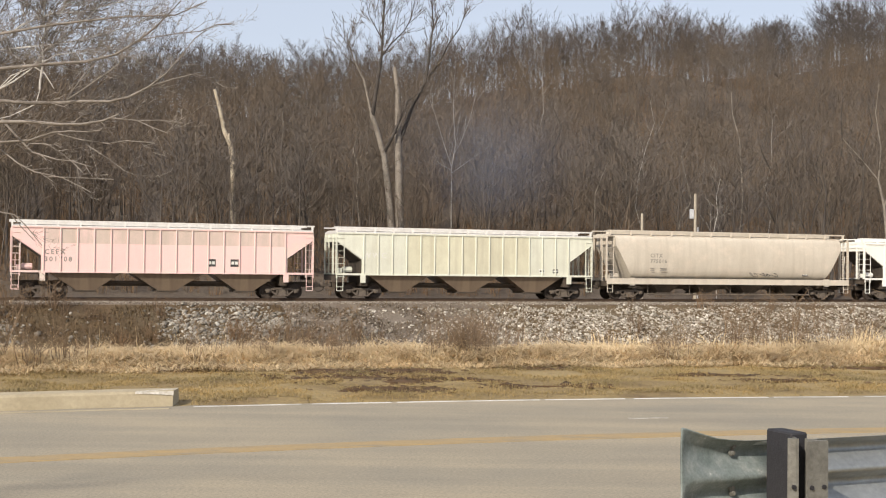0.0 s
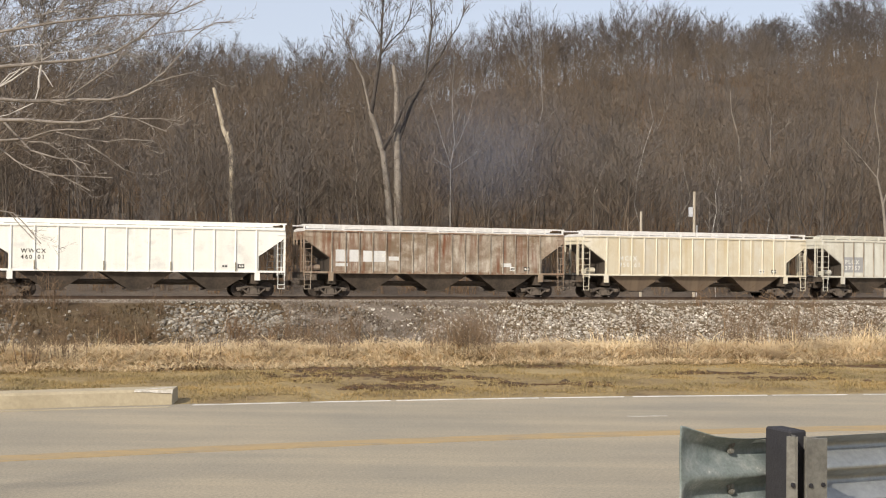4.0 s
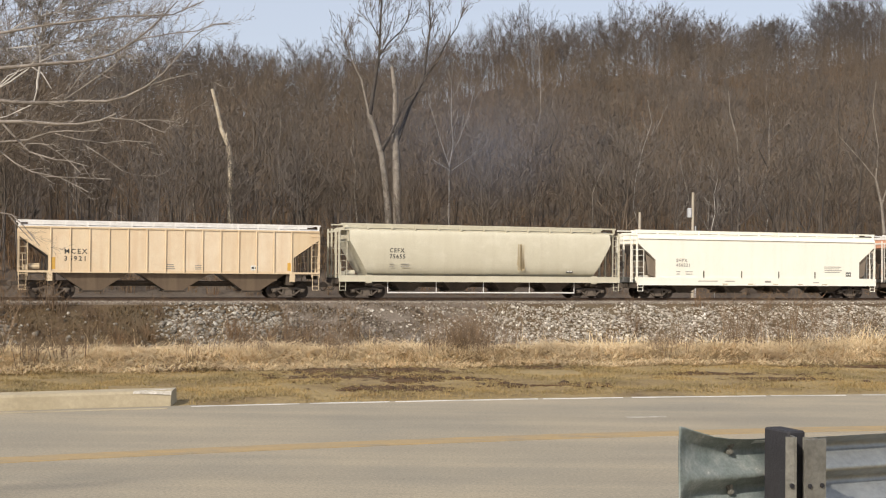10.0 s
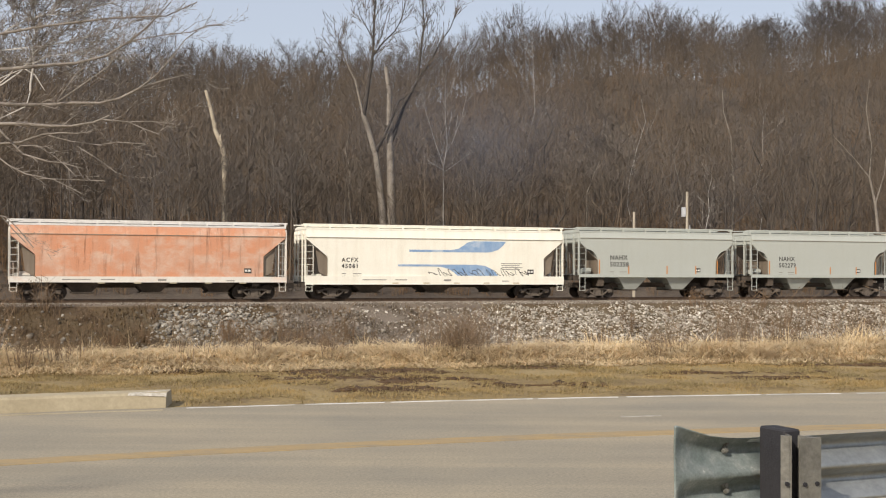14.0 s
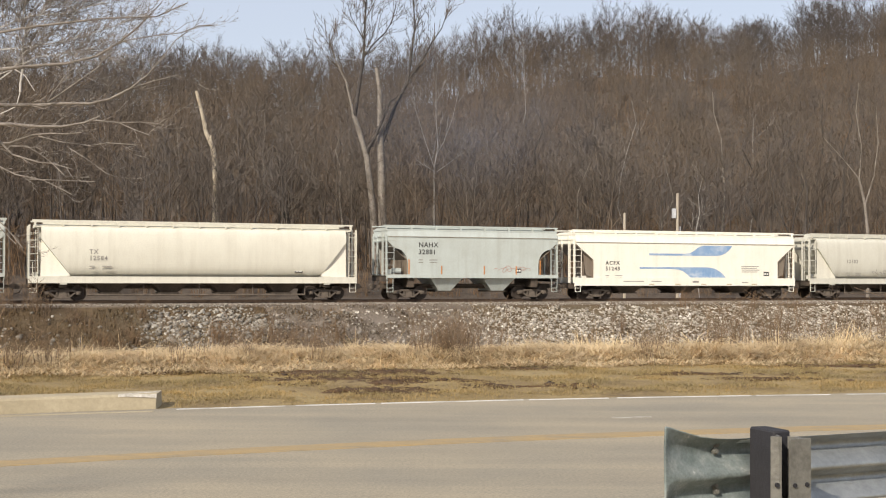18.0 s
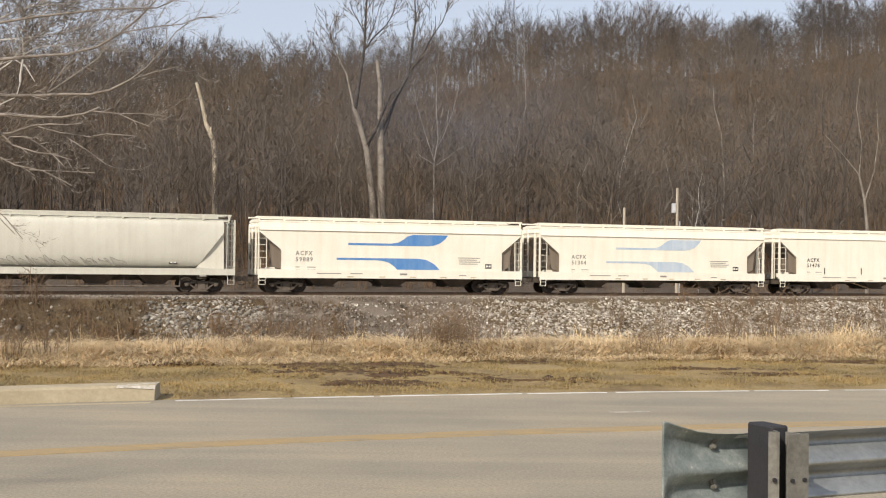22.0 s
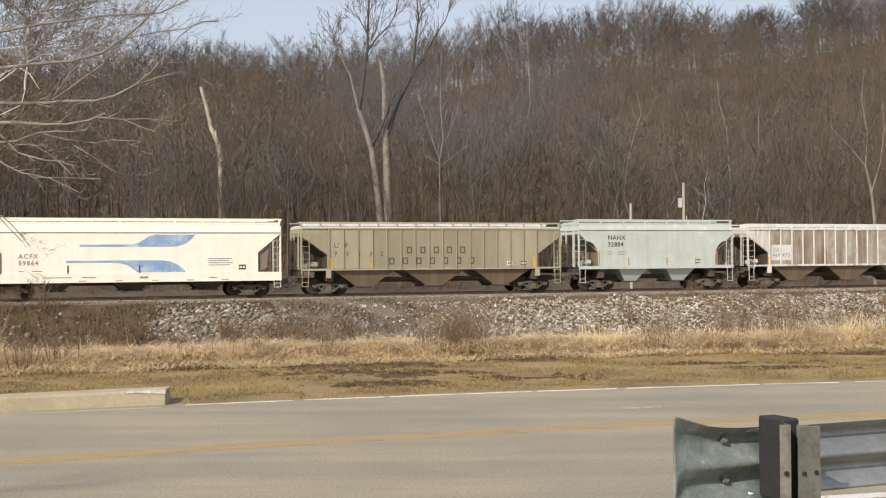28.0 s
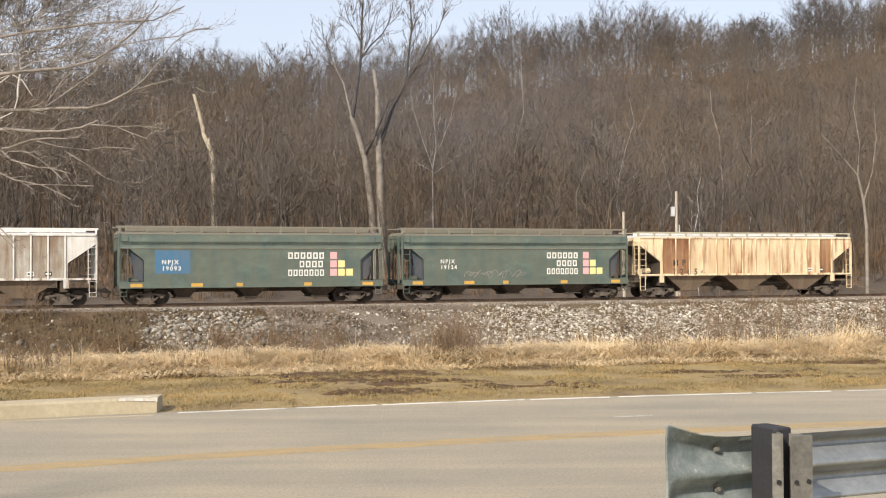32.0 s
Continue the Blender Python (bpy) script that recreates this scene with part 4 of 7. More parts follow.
def flow_mark(car, y, mats, x=0.0):
    """Two swept blue bands painted on the white side."""
    hi = [(-3.15, 3.17), (-0.3, 3.17), (0.2, 3.24), (0.55, 3.45), (0.85, 3.66), (1.2, 3.76), (3.6, 3.76), (3.4, 3.5), (3.05, 3.22), (2.6, 3.07), (2.2, 3.03), (-3.15, 3.03)]
    lo = [(-3.9, 2.22), (1.5, 2.22), (2.1, 2.15), (2.55, 1.95), (2.85, 1.72), (3.05, 1.5), (0.15, 1.5), (-0.1, 1.72), (-0.45, 1.95), (-0.9, 2.06), (-1.4, 2.09), (-3.9, 2.09)]
    for poly in (hi, lo):
        bm = bmesh.new()
        prism(bm, [(px + x, pz) for px, pz in poly], y - 0.003, y)
        part("painted_band", bm, mats, car, "faded blue swept band")


def placard(car, x, z, y, w=0.45, h=0.3, pale=False):
    bm = bmesh.new()
    box(bm, x, x + w, y - 0.006, y, z, z + h)
    p = part("stencil_panel", bm, WHITEINK if pale else BLACKINK, car)
    bm = bmesh.new()
    box(bm, x + 0.05, x + w * 0.45, y - 0.009, y - 0.0061, z + h * 0.3, z + h * 0.7)
    box(bm, x + w * 0.55, x + w - 0.05, y - 0.009, y - 0.0061, z + h * 0.3, z + h * 0.7)
    part("stencil_marks", bm, BLACKINK if pale else WHITEINK, p)


def scrawl(car, x, z, w, h, y, mat, seed):
    """A spray-painted scribble: one looping line that spells nothing."""
    rnd = random.Random(seed)
    bm = bmesh.new()
    n = max(24, int(w * 48))
    turns, p0, p1 = max(3.0, w / 0.34), rnd.uniform(0, 6), rnd.uniform(0, 6)
    last = None
    for i in range(n + 1):
        f = i / n
        a = 2 * math.pi * turns * f
        k = 0.55 + 0.35 * math.sin(a * 0.37 + p0) + 0.1 * math.sin(a * 1.7 + p1)
        q = Vector((x + w * f + 0.24 * math.cos(a + p1), y, z + h * (0.5 + 0.5 * k * math.sin(a + 0.4 * math.sin(a * 0.23 + p0)))))
        if last is not None and math.sin(a * 0.31 + p1) > -0.72:
            d = q - last
            nrm = Vector((-d.z, 0, d.x)).normalized() * 0.018
            bm.faces.new([bm.verts.new(v) for v in (last - nrm, q - nrm, q + nrm, last + nrm)])
        last = q
    return part("spray_scrawl", bm, mat, car, "spray-painted scribble")


def hue(name, base, **kw):
    return paint(name, base, **kw)


def blocks(words, size, mat, car, y):
    """A painted name as a row of plain hollow oblongs: (x, z, count, pitch)."""
    for x, z, n, pitch in words:
        w, k = pitch * 0.74, pitch * 0.21
        for i in range(n):
            bm = bmesh.new()
            x0 = x + i * pitch
            for a, b, lo, hi in ((0, k, 0, size), (w - k, w, 0, size), (k, w - k, size - k, size), (k, w - k, 0, k)):
                box(bm, x0 + a, x0 + b, y - 0.004, y, z + lo, z + hi)
            part("name_block", bm, mat, car)


CREAM = dict(dirt=(0.44, 0.36, 0.22), amount=0.11)
P_PINK = hue("faded_pink_paint", (0.82, 0.55, 0.53), patch=(0.66, 0.58, 0.51), patchy=0.35, amount=0.12, dirt=(0.75, 0.66, 0.6), seed=1)
P_PALE = hue("pale_green_white_paint", (0.70, 0.72, 0.62), amount=0.12, seed=2)
P_PANEL = hue("cream_panel_paint", (0.66, 0.61, 0.42), amount=0.18, seed=3)
P_BEIGE = hue("beige_grey_paint", (0.57, 0.52, 0.44), amount=0.14, patch=(0.64, 0.57, 0.48), patchy=0.3, seed=4)
P_WHITE4 = hue("chalky_white_paint", (0.85, 0.85, 0.80), amount=0.10, dirt=(0.6, 0.55, 0.44), patch=(0.62, 0.61, 0.58), patchy=0.12, seed=5)
P_BROWN = hue("rusty_brown_paint", (0.33, 0.265, 0.19), amount=0.55, dirt=(0.15, 0.10, 0.065), patch=(0.55, 0.49, 0.40), patchy=0.4, rusty=0.5, seed=6)
P_CREAM6 = hue("stained_cream_paint", (0.64, 0.60, 0.48), amount=0.25, dirt=(0.45, 0.34, 0.17), patch=(0.70, 0.67, 0.58), patchy=0.4, seed=7)
P_GREY7 = hue("pale_grey_green_paint", (0.58, 0.57, 0.49), amount=0.22, patch=(0.64, 0.63, 0.56), patchy=0.4, seed=8)
P_PEACH = hue("white_peach_paint", (0.72, 0.70, 0.645), amount=0.22, dirt=(0.55, 0.50, 0.44), patch=(0.74, 0.58, 0.48), patchy=0.22, seed=9)
P_TAN = hue("tan_orange_paint", (0.65, 0.53, 0.365), amount=0.25, dirt=(0.50, 0.33, 0.17), seed=10)
P_OLIVE = hue("olive_grey_paint", (0.55, 0.52, 0.41), amount=0.12, dirt=(0.36, 0.31, 0.22), patch=(0.60, 0.57, 0.46), patchy=0.3, seed=11)
P_WHITE11 = hue("clean_cream_white_paint", (0.86, 0.845, 0.755), amount=0.07, dirt=(0.5, 0.42, 0.28), seed=12)
P_ORANGE = hue("faded_orange_paint", (0.62, 0.27, 0.145), amount=0.4, dirt=(0.50, 0.31, 0.22), patch=(0.63, 0.43, 0.33), patchy=0.42, rusty=0.2, seed=13)
P_WHITE13 = hue("creamy_white_paint", (0.85, 0.83, 0.74), seed=14, **CREAM)
P_WHITE20 = hue("yellowed_white_paint", (0.83, 0.80, 0.70), seed=15, **CREAM)
P_GREY14 = hue("dull_grey_paint", (0.42, 0.445, 0.415), amount=0.12, dirt=(0.34, 0.33, 0.27), seed=16)
P_GREY17 = hue("blue_grey_paint", (0.47, 0.52, 0.50), amount=0.14, seed=17)
P_GREY26 = hue("pale_mint_grey_paint", (0.50, 0.56, 0.535), amount=0.16, patch=(0.64, 0.67, 0.655), patchy=0.15, seed=18)
P_CREAM16 = hue("cream_grey_paint", (0.68, 0.665, 0.575), amount=0.1, seed=19)
P_GREY19 = hue("grey_beige_paint", (0.58, 0.575, 0.505), amount=0.12, seed=20)
P_UP = hue("olive_tan_paint", (0.31, 0.29, 0.205), amount=0.3, patch=(0.36, 0.34, 0.245), patchy=0.3, seed=21)
P_UPPALE = hue("pale_olive_paint", (0.40, 0.38, 0.285), amount=0.25, seed=22)
P_RUSTWHITE = hue("peeling_white_paint", (0.68, 0.685, 0.67), amount=0.3, dirt=(0.27, 0.225, 0.16), rusty=0.35, rust=(0.20, 0.125, 0.07), patch=(0.70, 0.68, 0.66), patchy=0.3, seed=23)
P_GREEN = hue("weathered_green_paint", (0.064, 0.104, 0.100), amount=0.6, dirt=(0.135, 0.135, 0.095), patch=(0.115, 0.160, 0.138), patchy=0.45, seed=24)
P_GREENROOF = hue("dusty_brown_roof", (0.20, 0.20, 0.165), amount=0.4, seed=25)
P_NAVY = hue("dark_blue_slope_paint", (0.03, 0.05, 0.075), amount=0.2, seed=26)
P_RUSTCREAM = hue("rust_stained_cream_paint", (0.78, 0.67, 0.46), amount=0.3, dirt=(0.50, 0.32, 0.15), rusty=0.45, rust=(0.24, 0.08, 0.025), seed=27)
P_BLUE = hue("faded_blue_paint", (0.16, 0.30, 0.52), amount=0.3, dirt=(0.55, 0.60, 0.66), patch=(0.50, 0.58, 0.68), patchy=0.3, seed=28)
P_BLUE_STRONG = hue("strong_blue_paint", (0.05, 0.20, 0.50), amount=0.15, dirt=(0.4, 0.5, 0.6), seed=29)
P_BLUE_PALE = hue("washed_blue_paint", (0.34, 0.45, 0.59), amount=0.4, dirt=(0.70, 0.72, 0.70), seed=30)
P_SKYSQUARE = hue("bright_blue_square", (0.045, 0.15, 0.27), amount=0.15, seed=31)
P_SILVER = hue("silver_roof", (0.72, 0.71, 0.69), amount=0.15, rough=0.45, seed=32)
P_YELLOW = hue("yellow_safety_paint", (0.62, 0.36, 0.06), amount=0.3, seed=33)
P_PINKSQ = hue("pink_square", (0.72, 0.40, 0.42), amount=0.1, seed=34)
P_YELSQ = hue("pale_yellow_square", (0.80, 0.70, 0.30), amount=0.1, seed=35)
P_ORTAB = hue("orange_tab", (0.60, 0.24, 0.06), amount=0.2, seed=36)
P_DULLRED = hue("faded_red_spray", (0.42, 0.24, 0.20), amount=0.4, dirt=(0.45, 0.42, 0.38), seed=61)
P_DUST = hue("dusty_brown_bay", (0.22, 0.165, 0.115), amount=0.5, dirt=(0.11, 0.08, 0.058), seed=37)
PANEL_PINK = hue("faded_pink_panel", (0.82, 0.54, 0.52), patch=(0.80, 0.64, 0.60), varied=0.6, amount=0.12, dirt=(0.75, 0.66, 0.6), seed=41)
PANEL_PINKGREY = hue("greyed_pink_panel", (0.62, 0.50, 0.44), patch=(0.80, 0.58, 0.55), varied=0.9, amount=0.45, dirt=(0.42, 0.37, 0.31), seed=42)
PANEL_PALE = hue("pale_green_panel", (0.68, 0.70, 0.60), patch=(0.60, 0.60, 0.50), varied=0.4, amount=0.15, seed=43)
PANEL_CREAM = hue("cream_centre_panel", (0.65, 0.635, 0.49), patch=(0.59, 0.575, 0.45), varied=0.4, amount=0.2, seed=44)
PANEL_WHITE4 = hue("chalky_white_panel", (0.85, 0.85, 0.80), patch=(0.66, 0.66, 0.63), varied=0.3, patchy=0.2, amount=0.14, dirt=(0.6, 0.55, 0.44), seed=45)
PANEL_BROWN = hue("rusty_brown_panel", (0.23, 0.175, 0.115), patch=(0.58, 0.53, 0.45), varied=0.6, patchy=0.5, amount=0.6, dirt=(0.13, 0.085, 0.05), rusty=0.5, seed=46)
PANEL_CREAM6 = hue("stained_cream_panel", (0.62, 0.58, 0.46), patch=(0.56, 0.56, 0.52), varied=0.9, amount=0.5, dirt=(0.44, 0.33, 0.17), seed=47)
PANEL_GREY7 = hue("grey_green_panel", (0.60, 0.60, 0.53), patch=(0.68, 0.68, 0.63), varied=0.5, amount=0.3, dirt=(0.3, 0.27, 0.2), seed=48)
PANEL_TAN = hue("tan_panel", (0.66, 0.54, 0.375), patch=(0.74, 0.65, 0.51), varied=0.7, amount=0.34, dirt=(0.54, 0.37, 0.22), seed=49)
PANEL_UP = hue("olive_centre_panel", (0.28, 0.262, 0.185), patch=(0.33, 0.30, 0.215), varied=0.4, amount=0.3, seed=50)
PANEL_UPEND = hue("pale_olive_panel", (0.35, 0.33, 0.24), patch=(0.44, 0.41, 0.29), varied=0.6, amount=0.25, seed=51)
PANEL_RUSTW = hue("peeling_white_panel", (0.37, 0.34, 0.285), patch=(0.66, 0.665, 0.63), varied=0.85, amount=0.6, dirt=(0.185, 0.15, 0.10), rusty=0.75, rust=(0.17, 0.10, 0.055), seed=52)
PANEL_RUSTC = hue("stained_cream_yellow_panel", (0.76, 0.65, 0.45), patch=(0.66, 0.50, 0.30), varied=0.6, amount=0.45, dirt=(0.46, 0.29, 0.14), rusty=0.5, rust=(0.26, 0.10, 0.03), seed=53)
PANEL_RUSTRED = hue("rust_covered_panel", (0.52, 0.35, 0.19), patch=(0.34, 0.16, 0.07), varied=0.5, amount=0.7, dirt=(0.20, 0.08, 0.035), rusty=0.8, rust=(0.15, 0.055, 0.022), seed=54)
# dark rib colour; on the grey-green car it stands in for rib shadows
P_DARKRIB = hue("dark_rib_painted_shadow", (0.17, 0.145, 0.115), amount=0.5, patch=(0.40, 0.37, 0.31), patchy=0.4, seed=55)
P_PATCHGREY = hue("blue_grey_paint_patch", (0.33, 0.345, 0.36), amount=0.2, seed=56)
# dusty tan, darkened to carry the shade inside the slanted car ends
P_SLOPE = hue("dusty_slope_with_shade", (0.24, 0.20, 0.155), amount=0.5, dirt=(0.12, 0.09, 0.065), seed=58)
P_SPILL = hue("brown_spill", (0.47, 0.35, 0.18), amount=0.5, dirt=(0.47, 0.43, 0.32), seed=60)
P_STRIP = hue("dull_reflector", (0.50, 0.44, 0.30), amount=0.3, seed=59)
P_PATCHPALE = hue("pale_paint_patch", (0.66, 0.67, 0.66), amount=0.15, seed=57)

ACF_BAYS = [(-4.6, 1.2, 0.55), (-0.1, 1.2, 0.55), (4.4, 1.2, 0.55)]
LONG = dict(kind="smooth", L=17.9, bays=ACF_BAYS, slope=P_SLOPE)
CARS = [
    dict(kind="ribbed", mid=-263.87, mat=P_PINK, ribs=16, roof=P_SILVER, trim=P_PINK, panels=PANEL_PINK, upper_panels=PANEL_PINKGREY, split=3.22, bay=P_DUST, plates=((2.35, 1.95, 0.5, 0.45, False), (3.75, 1.95, 0.5, 0.45, False)), label="faded pink ribbed covered hopper car, streaked and patched", marks=("CEFX", "301708"), ink=GREYINK, tx=-7.1, tz=2.58, sz=0.40),
    dict(kind="ribbed", mid=-244.51, mat=P_PALE, ribs=16, roof=P_SILVER, trim=P_PALE, panels=PANEL_PALE, special={i: PANEL_CREAM for i in range(3, 12)}, bay=P_DUST, label="pale green ribbed hopper car with cream centre panels", ink=WHITEINK, tx=-7.2, tz=2.6, marks=("WWC",), sz=0.5),
    dict(kind="round", mid=-224.56, mat=P_BEIGE, gusset=False, cut=1.3, label="beige-grey round-sided covered hopper car", marks=("CITX", "775016"), ink=GREYINK, tx=-6.6, tz=2.92, sz=0.37, scrawl=(1.5, 1.62, 2.2, 0.35)),
    dict(kind="ribbed", mid=-204.27, mat=P_WHITE4, ribs=12, bay=UNDER, panels=PANEL_WHITE4, label="chalky white covered hopper car with thin ribs", marks=("WWCX", "460101"), ink=BLACKINK, tx=-6.6, tz=2.55, sz=0.34, stubs=True),
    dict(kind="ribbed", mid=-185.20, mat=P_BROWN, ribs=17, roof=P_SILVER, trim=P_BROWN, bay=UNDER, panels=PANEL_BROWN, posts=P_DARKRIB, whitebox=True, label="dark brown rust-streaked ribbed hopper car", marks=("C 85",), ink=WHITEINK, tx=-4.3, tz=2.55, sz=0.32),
    dict(kind="ribbed", mid=-165.90, mat=P_CREAM6, ribs=16, roof=P_SILVER, trim=P_CREAM6, panels=PANEL_CREAM6, bay=P_DUST, label="yellow-stained cream ribbed hopper car", marks=("MCEX", "950261"), ink=WHITEINK, tx=-6.2, tz=2.55, sz=0.42),
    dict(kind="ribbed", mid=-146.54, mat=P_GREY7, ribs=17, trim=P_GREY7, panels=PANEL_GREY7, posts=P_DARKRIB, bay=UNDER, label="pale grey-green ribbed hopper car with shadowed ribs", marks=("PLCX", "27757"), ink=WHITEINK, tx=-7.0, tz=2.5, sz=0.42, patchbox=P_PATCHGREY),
    dict(kind="smooth", L=16.4, mid=-128.13, mat=P_PEACH, slope=P_SLOPE, plain=True, label="white smooth-sided hopper car with faded peach stains", bays=[(-4.0, 1.1, 0.5), (0, 1.1, 0.5), (4.0, 1.1, 0.5)], crease=4.1, ze=4.4, low=1.0),
    dict(kind="ribbed", mid=-109.67, mat=P_TAN, ribs=14, roof=P_SILVER, board=P_SILVER, trim=P_TAN, panels=PANEL_TAN, bay=P_DUST, label="tan-orange ribbed covered hopper car", tabs=((-7.0, 1.7, 2.4), (7.0, 1.7, 2.2)), plates=((4.6, 1.72, 0.45, 0.3, True), (-0.6, 1.75, 0.6, 0.4, None), (1.2, 1.75, 0.55, 0.35, None)), marks=("MCEX", "35921"), ink=BLACKINK, tx=-6.4, tz=2.62, sz=0.40),
    dict(kind="round", mid=-89.57, mat=P_OLIVE, gusset=False, cut=1.3, pipe=P_SILVER, label="olive-grey round-sided hopper car with a brown stain", stain=2.6, marks=("CEFX", "75655"), ink=BLACKINK, tx=-6.6, tz=2.95, sz=0.37),
    dict(kind="smooth", L=20.0, mid=-68.35, mat=P_WHITE11, slope=P_SLOPE, label="clean cream-white smooth-sided covered hopper car", marks=("SHPX", "450221"), ink=GREYINK, tx=-6.9, tz=2.55, sz=0.31, bays=[(-6, 1.2, 0.5), (-2, 1.2, 0.5), (2, 1.2, 0.5), (6, 1.2, 0.5)], stubs=(-4.7, -1.6, 1.5, 4.6), crease=4.15, ze=4.42),
    dict(kind="smooth", L=16.4, mid=-48.89, mat=P_ORANGE, slope=P_SLOPE, plain=True, label="faded orange-red smooth-sided hopper car", bays=[(-4.0, 1.1, 0.5), (0, 1.1, 0.5), (4.0, 1.1, 0.5)], upper=P_ORANGE, roof=P_SILVER, trim=P_PEACH, sillmat=P_PEACH, low=1.05, sill=1.4),
    dict(LONG, mid=-30.65, mat=P_WHITE13, blue=P_BLUE, bandx=1.1, label="cream-white hopper car with swept blue bands and scrawls", marks=("ACFX", "45081"), scrawl=(-0.6, 1.2, 7.0, 0.85)),
    dict(kind="short", mid=-14.49, mat=P_GREY14, label="short dull grey two-bay hopper car", marks=("NAHX", "502358")),
    dict(kind="short", mid=-0.84, mat=P_GREY14, label="short dull grey two-bay hopper car", marks=("NAHX", "502279")),
    dict(kind="round", mid=16.43, mat=P_CREAM16, label="cream-grey round-sided hopper car with tan end plates", marks=("TX", "12584"), ink=GREYINK, tx=-6.5, tz=2.8, sz=0.36, gussetmat=P_WHITE20),
    dict(kind="short", mid=34.39, mat=P_GREY17, label="short blue-grey two-bay hopper car with red scrawl", marks=("NAHX", "32881"), high=True, scrawl=(1.6, 1.75, 2.3, 0.5), scrawlmat="red"),
    dict(LONG, mid=50.63, mat=P_WHITE13, blue=P_BLUE, label="cream-white hopper car with swept blue bands", marks=("ACFX", "51243"), ink=BLACKINK),
    dict(kind="round", mid=70.80, mat=P_GREY19, label="grey-beige round-sided hopper car with dark scrawls", marks=("12183",), ink=GREYINK, tx=-6.7, tz=2.6, sz=0.36, scrawl=(-4.2, 1.5, 7.5, 0.7), scrawlmat="pale", gussetmat=P_CREAM16),
    dict(LONG, mid=91.04, mat=P_WHITE20, blue=P_BLUE_STRONG, label="yellowed white hopper car with strong blue bands", marks=("ACFX", "59889"), ink=GREYINK),
    dict(LONG, mid=110.18, mat=P_WHITE20, blue=P_BLUE_PALE, label="yellowed white hopper car with washed-out blue bands", marks=("ACFX", "51304"), ink=GREYINK),
    dict(LONG, mid=129.34, mat=P_WHITE20, label="plain yellowed white smooth-sided hopper car", marks=("ACFX", "51478"), stubs=(-5.0, -1.7, 1.6, 4.9), crease=4.05),
    dict(LONG, mid=148.52, mat=P_WHITE20, blue=P_BLUE_PALE, label="yellowed white hopper car with washed-out blue bands", marks=("ACFX", "59853"), ink=GREYINK, stubs=(-4.2, 0.0, 4.2)),
    dict(LONG, mid=167.66, mat=P_WHITE13, blue=P_BLUE, label="cream-white hopper car with swept blue bands", marks=("ACFX", "59864"), ink=GREYINK, stubs=(-3.8, 0.3)),
    dict(kind="ribbed", mid=186.79, mat=P_UP, ribs=16, roof=P_SILVER, board=P_UPPALE, trim=P_UPPALE, panels=PANEL_UP, special={i: PANEL_UPEND for i in (0, 1, 2, 12, 13, 14)}, bay=P_DUST, label="olive-tan ribbed hopper car with dark lettering blocks", tabs=((-7.05, 1.6, 2.3), (-4.4, 1.6, 1.95), (7.0, 1.6, 2.3)), name="brand_one", tag=True),
    dict(kind="short", mid=203.19, mat=P_GREY26, label="short pale mint-grey two-bay hopper car", marks=("NAHX", "32884"), high=True),
    dict(kind="ribbed", mid=219.51, mat=P_RUSTWHITE, ribs=16, roof=P_SILVER, board=P_SILVER, trim=P_RUSTWHITE, panels=PANEL_RUSTW, bay=P_DUST, label="peeling white ribbed hopper car streaked with rust", tabs=((-7.2, 1.6, 2.2), (3.4, 1.62, 2.0)), patchbox=P_PATCHPALE, marks=("CX", "460 475"), ink=GREYINK, tx=-6.9, tz=2.55, sz=0.34),
    dict(kind="green", mid=237.92, mat=P_GREEN, roof=P_GREENROOF, upper=P_GREEN, slope=P_NAVY, trim=P_GREEN, label="weathered green hopper car with pink and yellow squares", marks=("NPJX", "19093"), ink=WHITEINK, tx=-5.7, tz=2.42, sz=0.36, squares=True, bluebox=True),
    dict(kind="green", mid=255.69, mat=P_GREEN, roof=P_GREENROOF, upper=P_GREEN, slope=P_NAVY, trim=P_GREEN, label="weathered green hopper car with squares and pale scrawls", marks=("NPJX", "19124"), ink=WHITEINK, tx=-5.6, tz=2.42, sz=0.36, squares=True, scrawl=(-4.0, 1.4, 4.5, 0.6), scrawlmat="pale"),
    dict(kind="ribbed", mid=273.77, mat=P_RUSTCREAM, ribs=14, roof=P_SILVER, board=P_UPPALE, trim=P_RUSTCREAM, panels=PANEL_RUSTC, special={0: PANEL_RUSTRED, 1: PANEL_RUSTRED, 12: PANEL_RUSTRED}, bay=P_DUST, label="cream ribbed hopper car heavily stained with rust, last of the train", marks=("MP", "72654"), ink=BLACKINK, tx=-6.3, tz=2.2, sz=0.6, wide=True),
]
BUILD = dict(ribbed=ribbed_car, smooth=smooth_car, short=short_car, green=green_car, round=round_car)
TRAIN = []


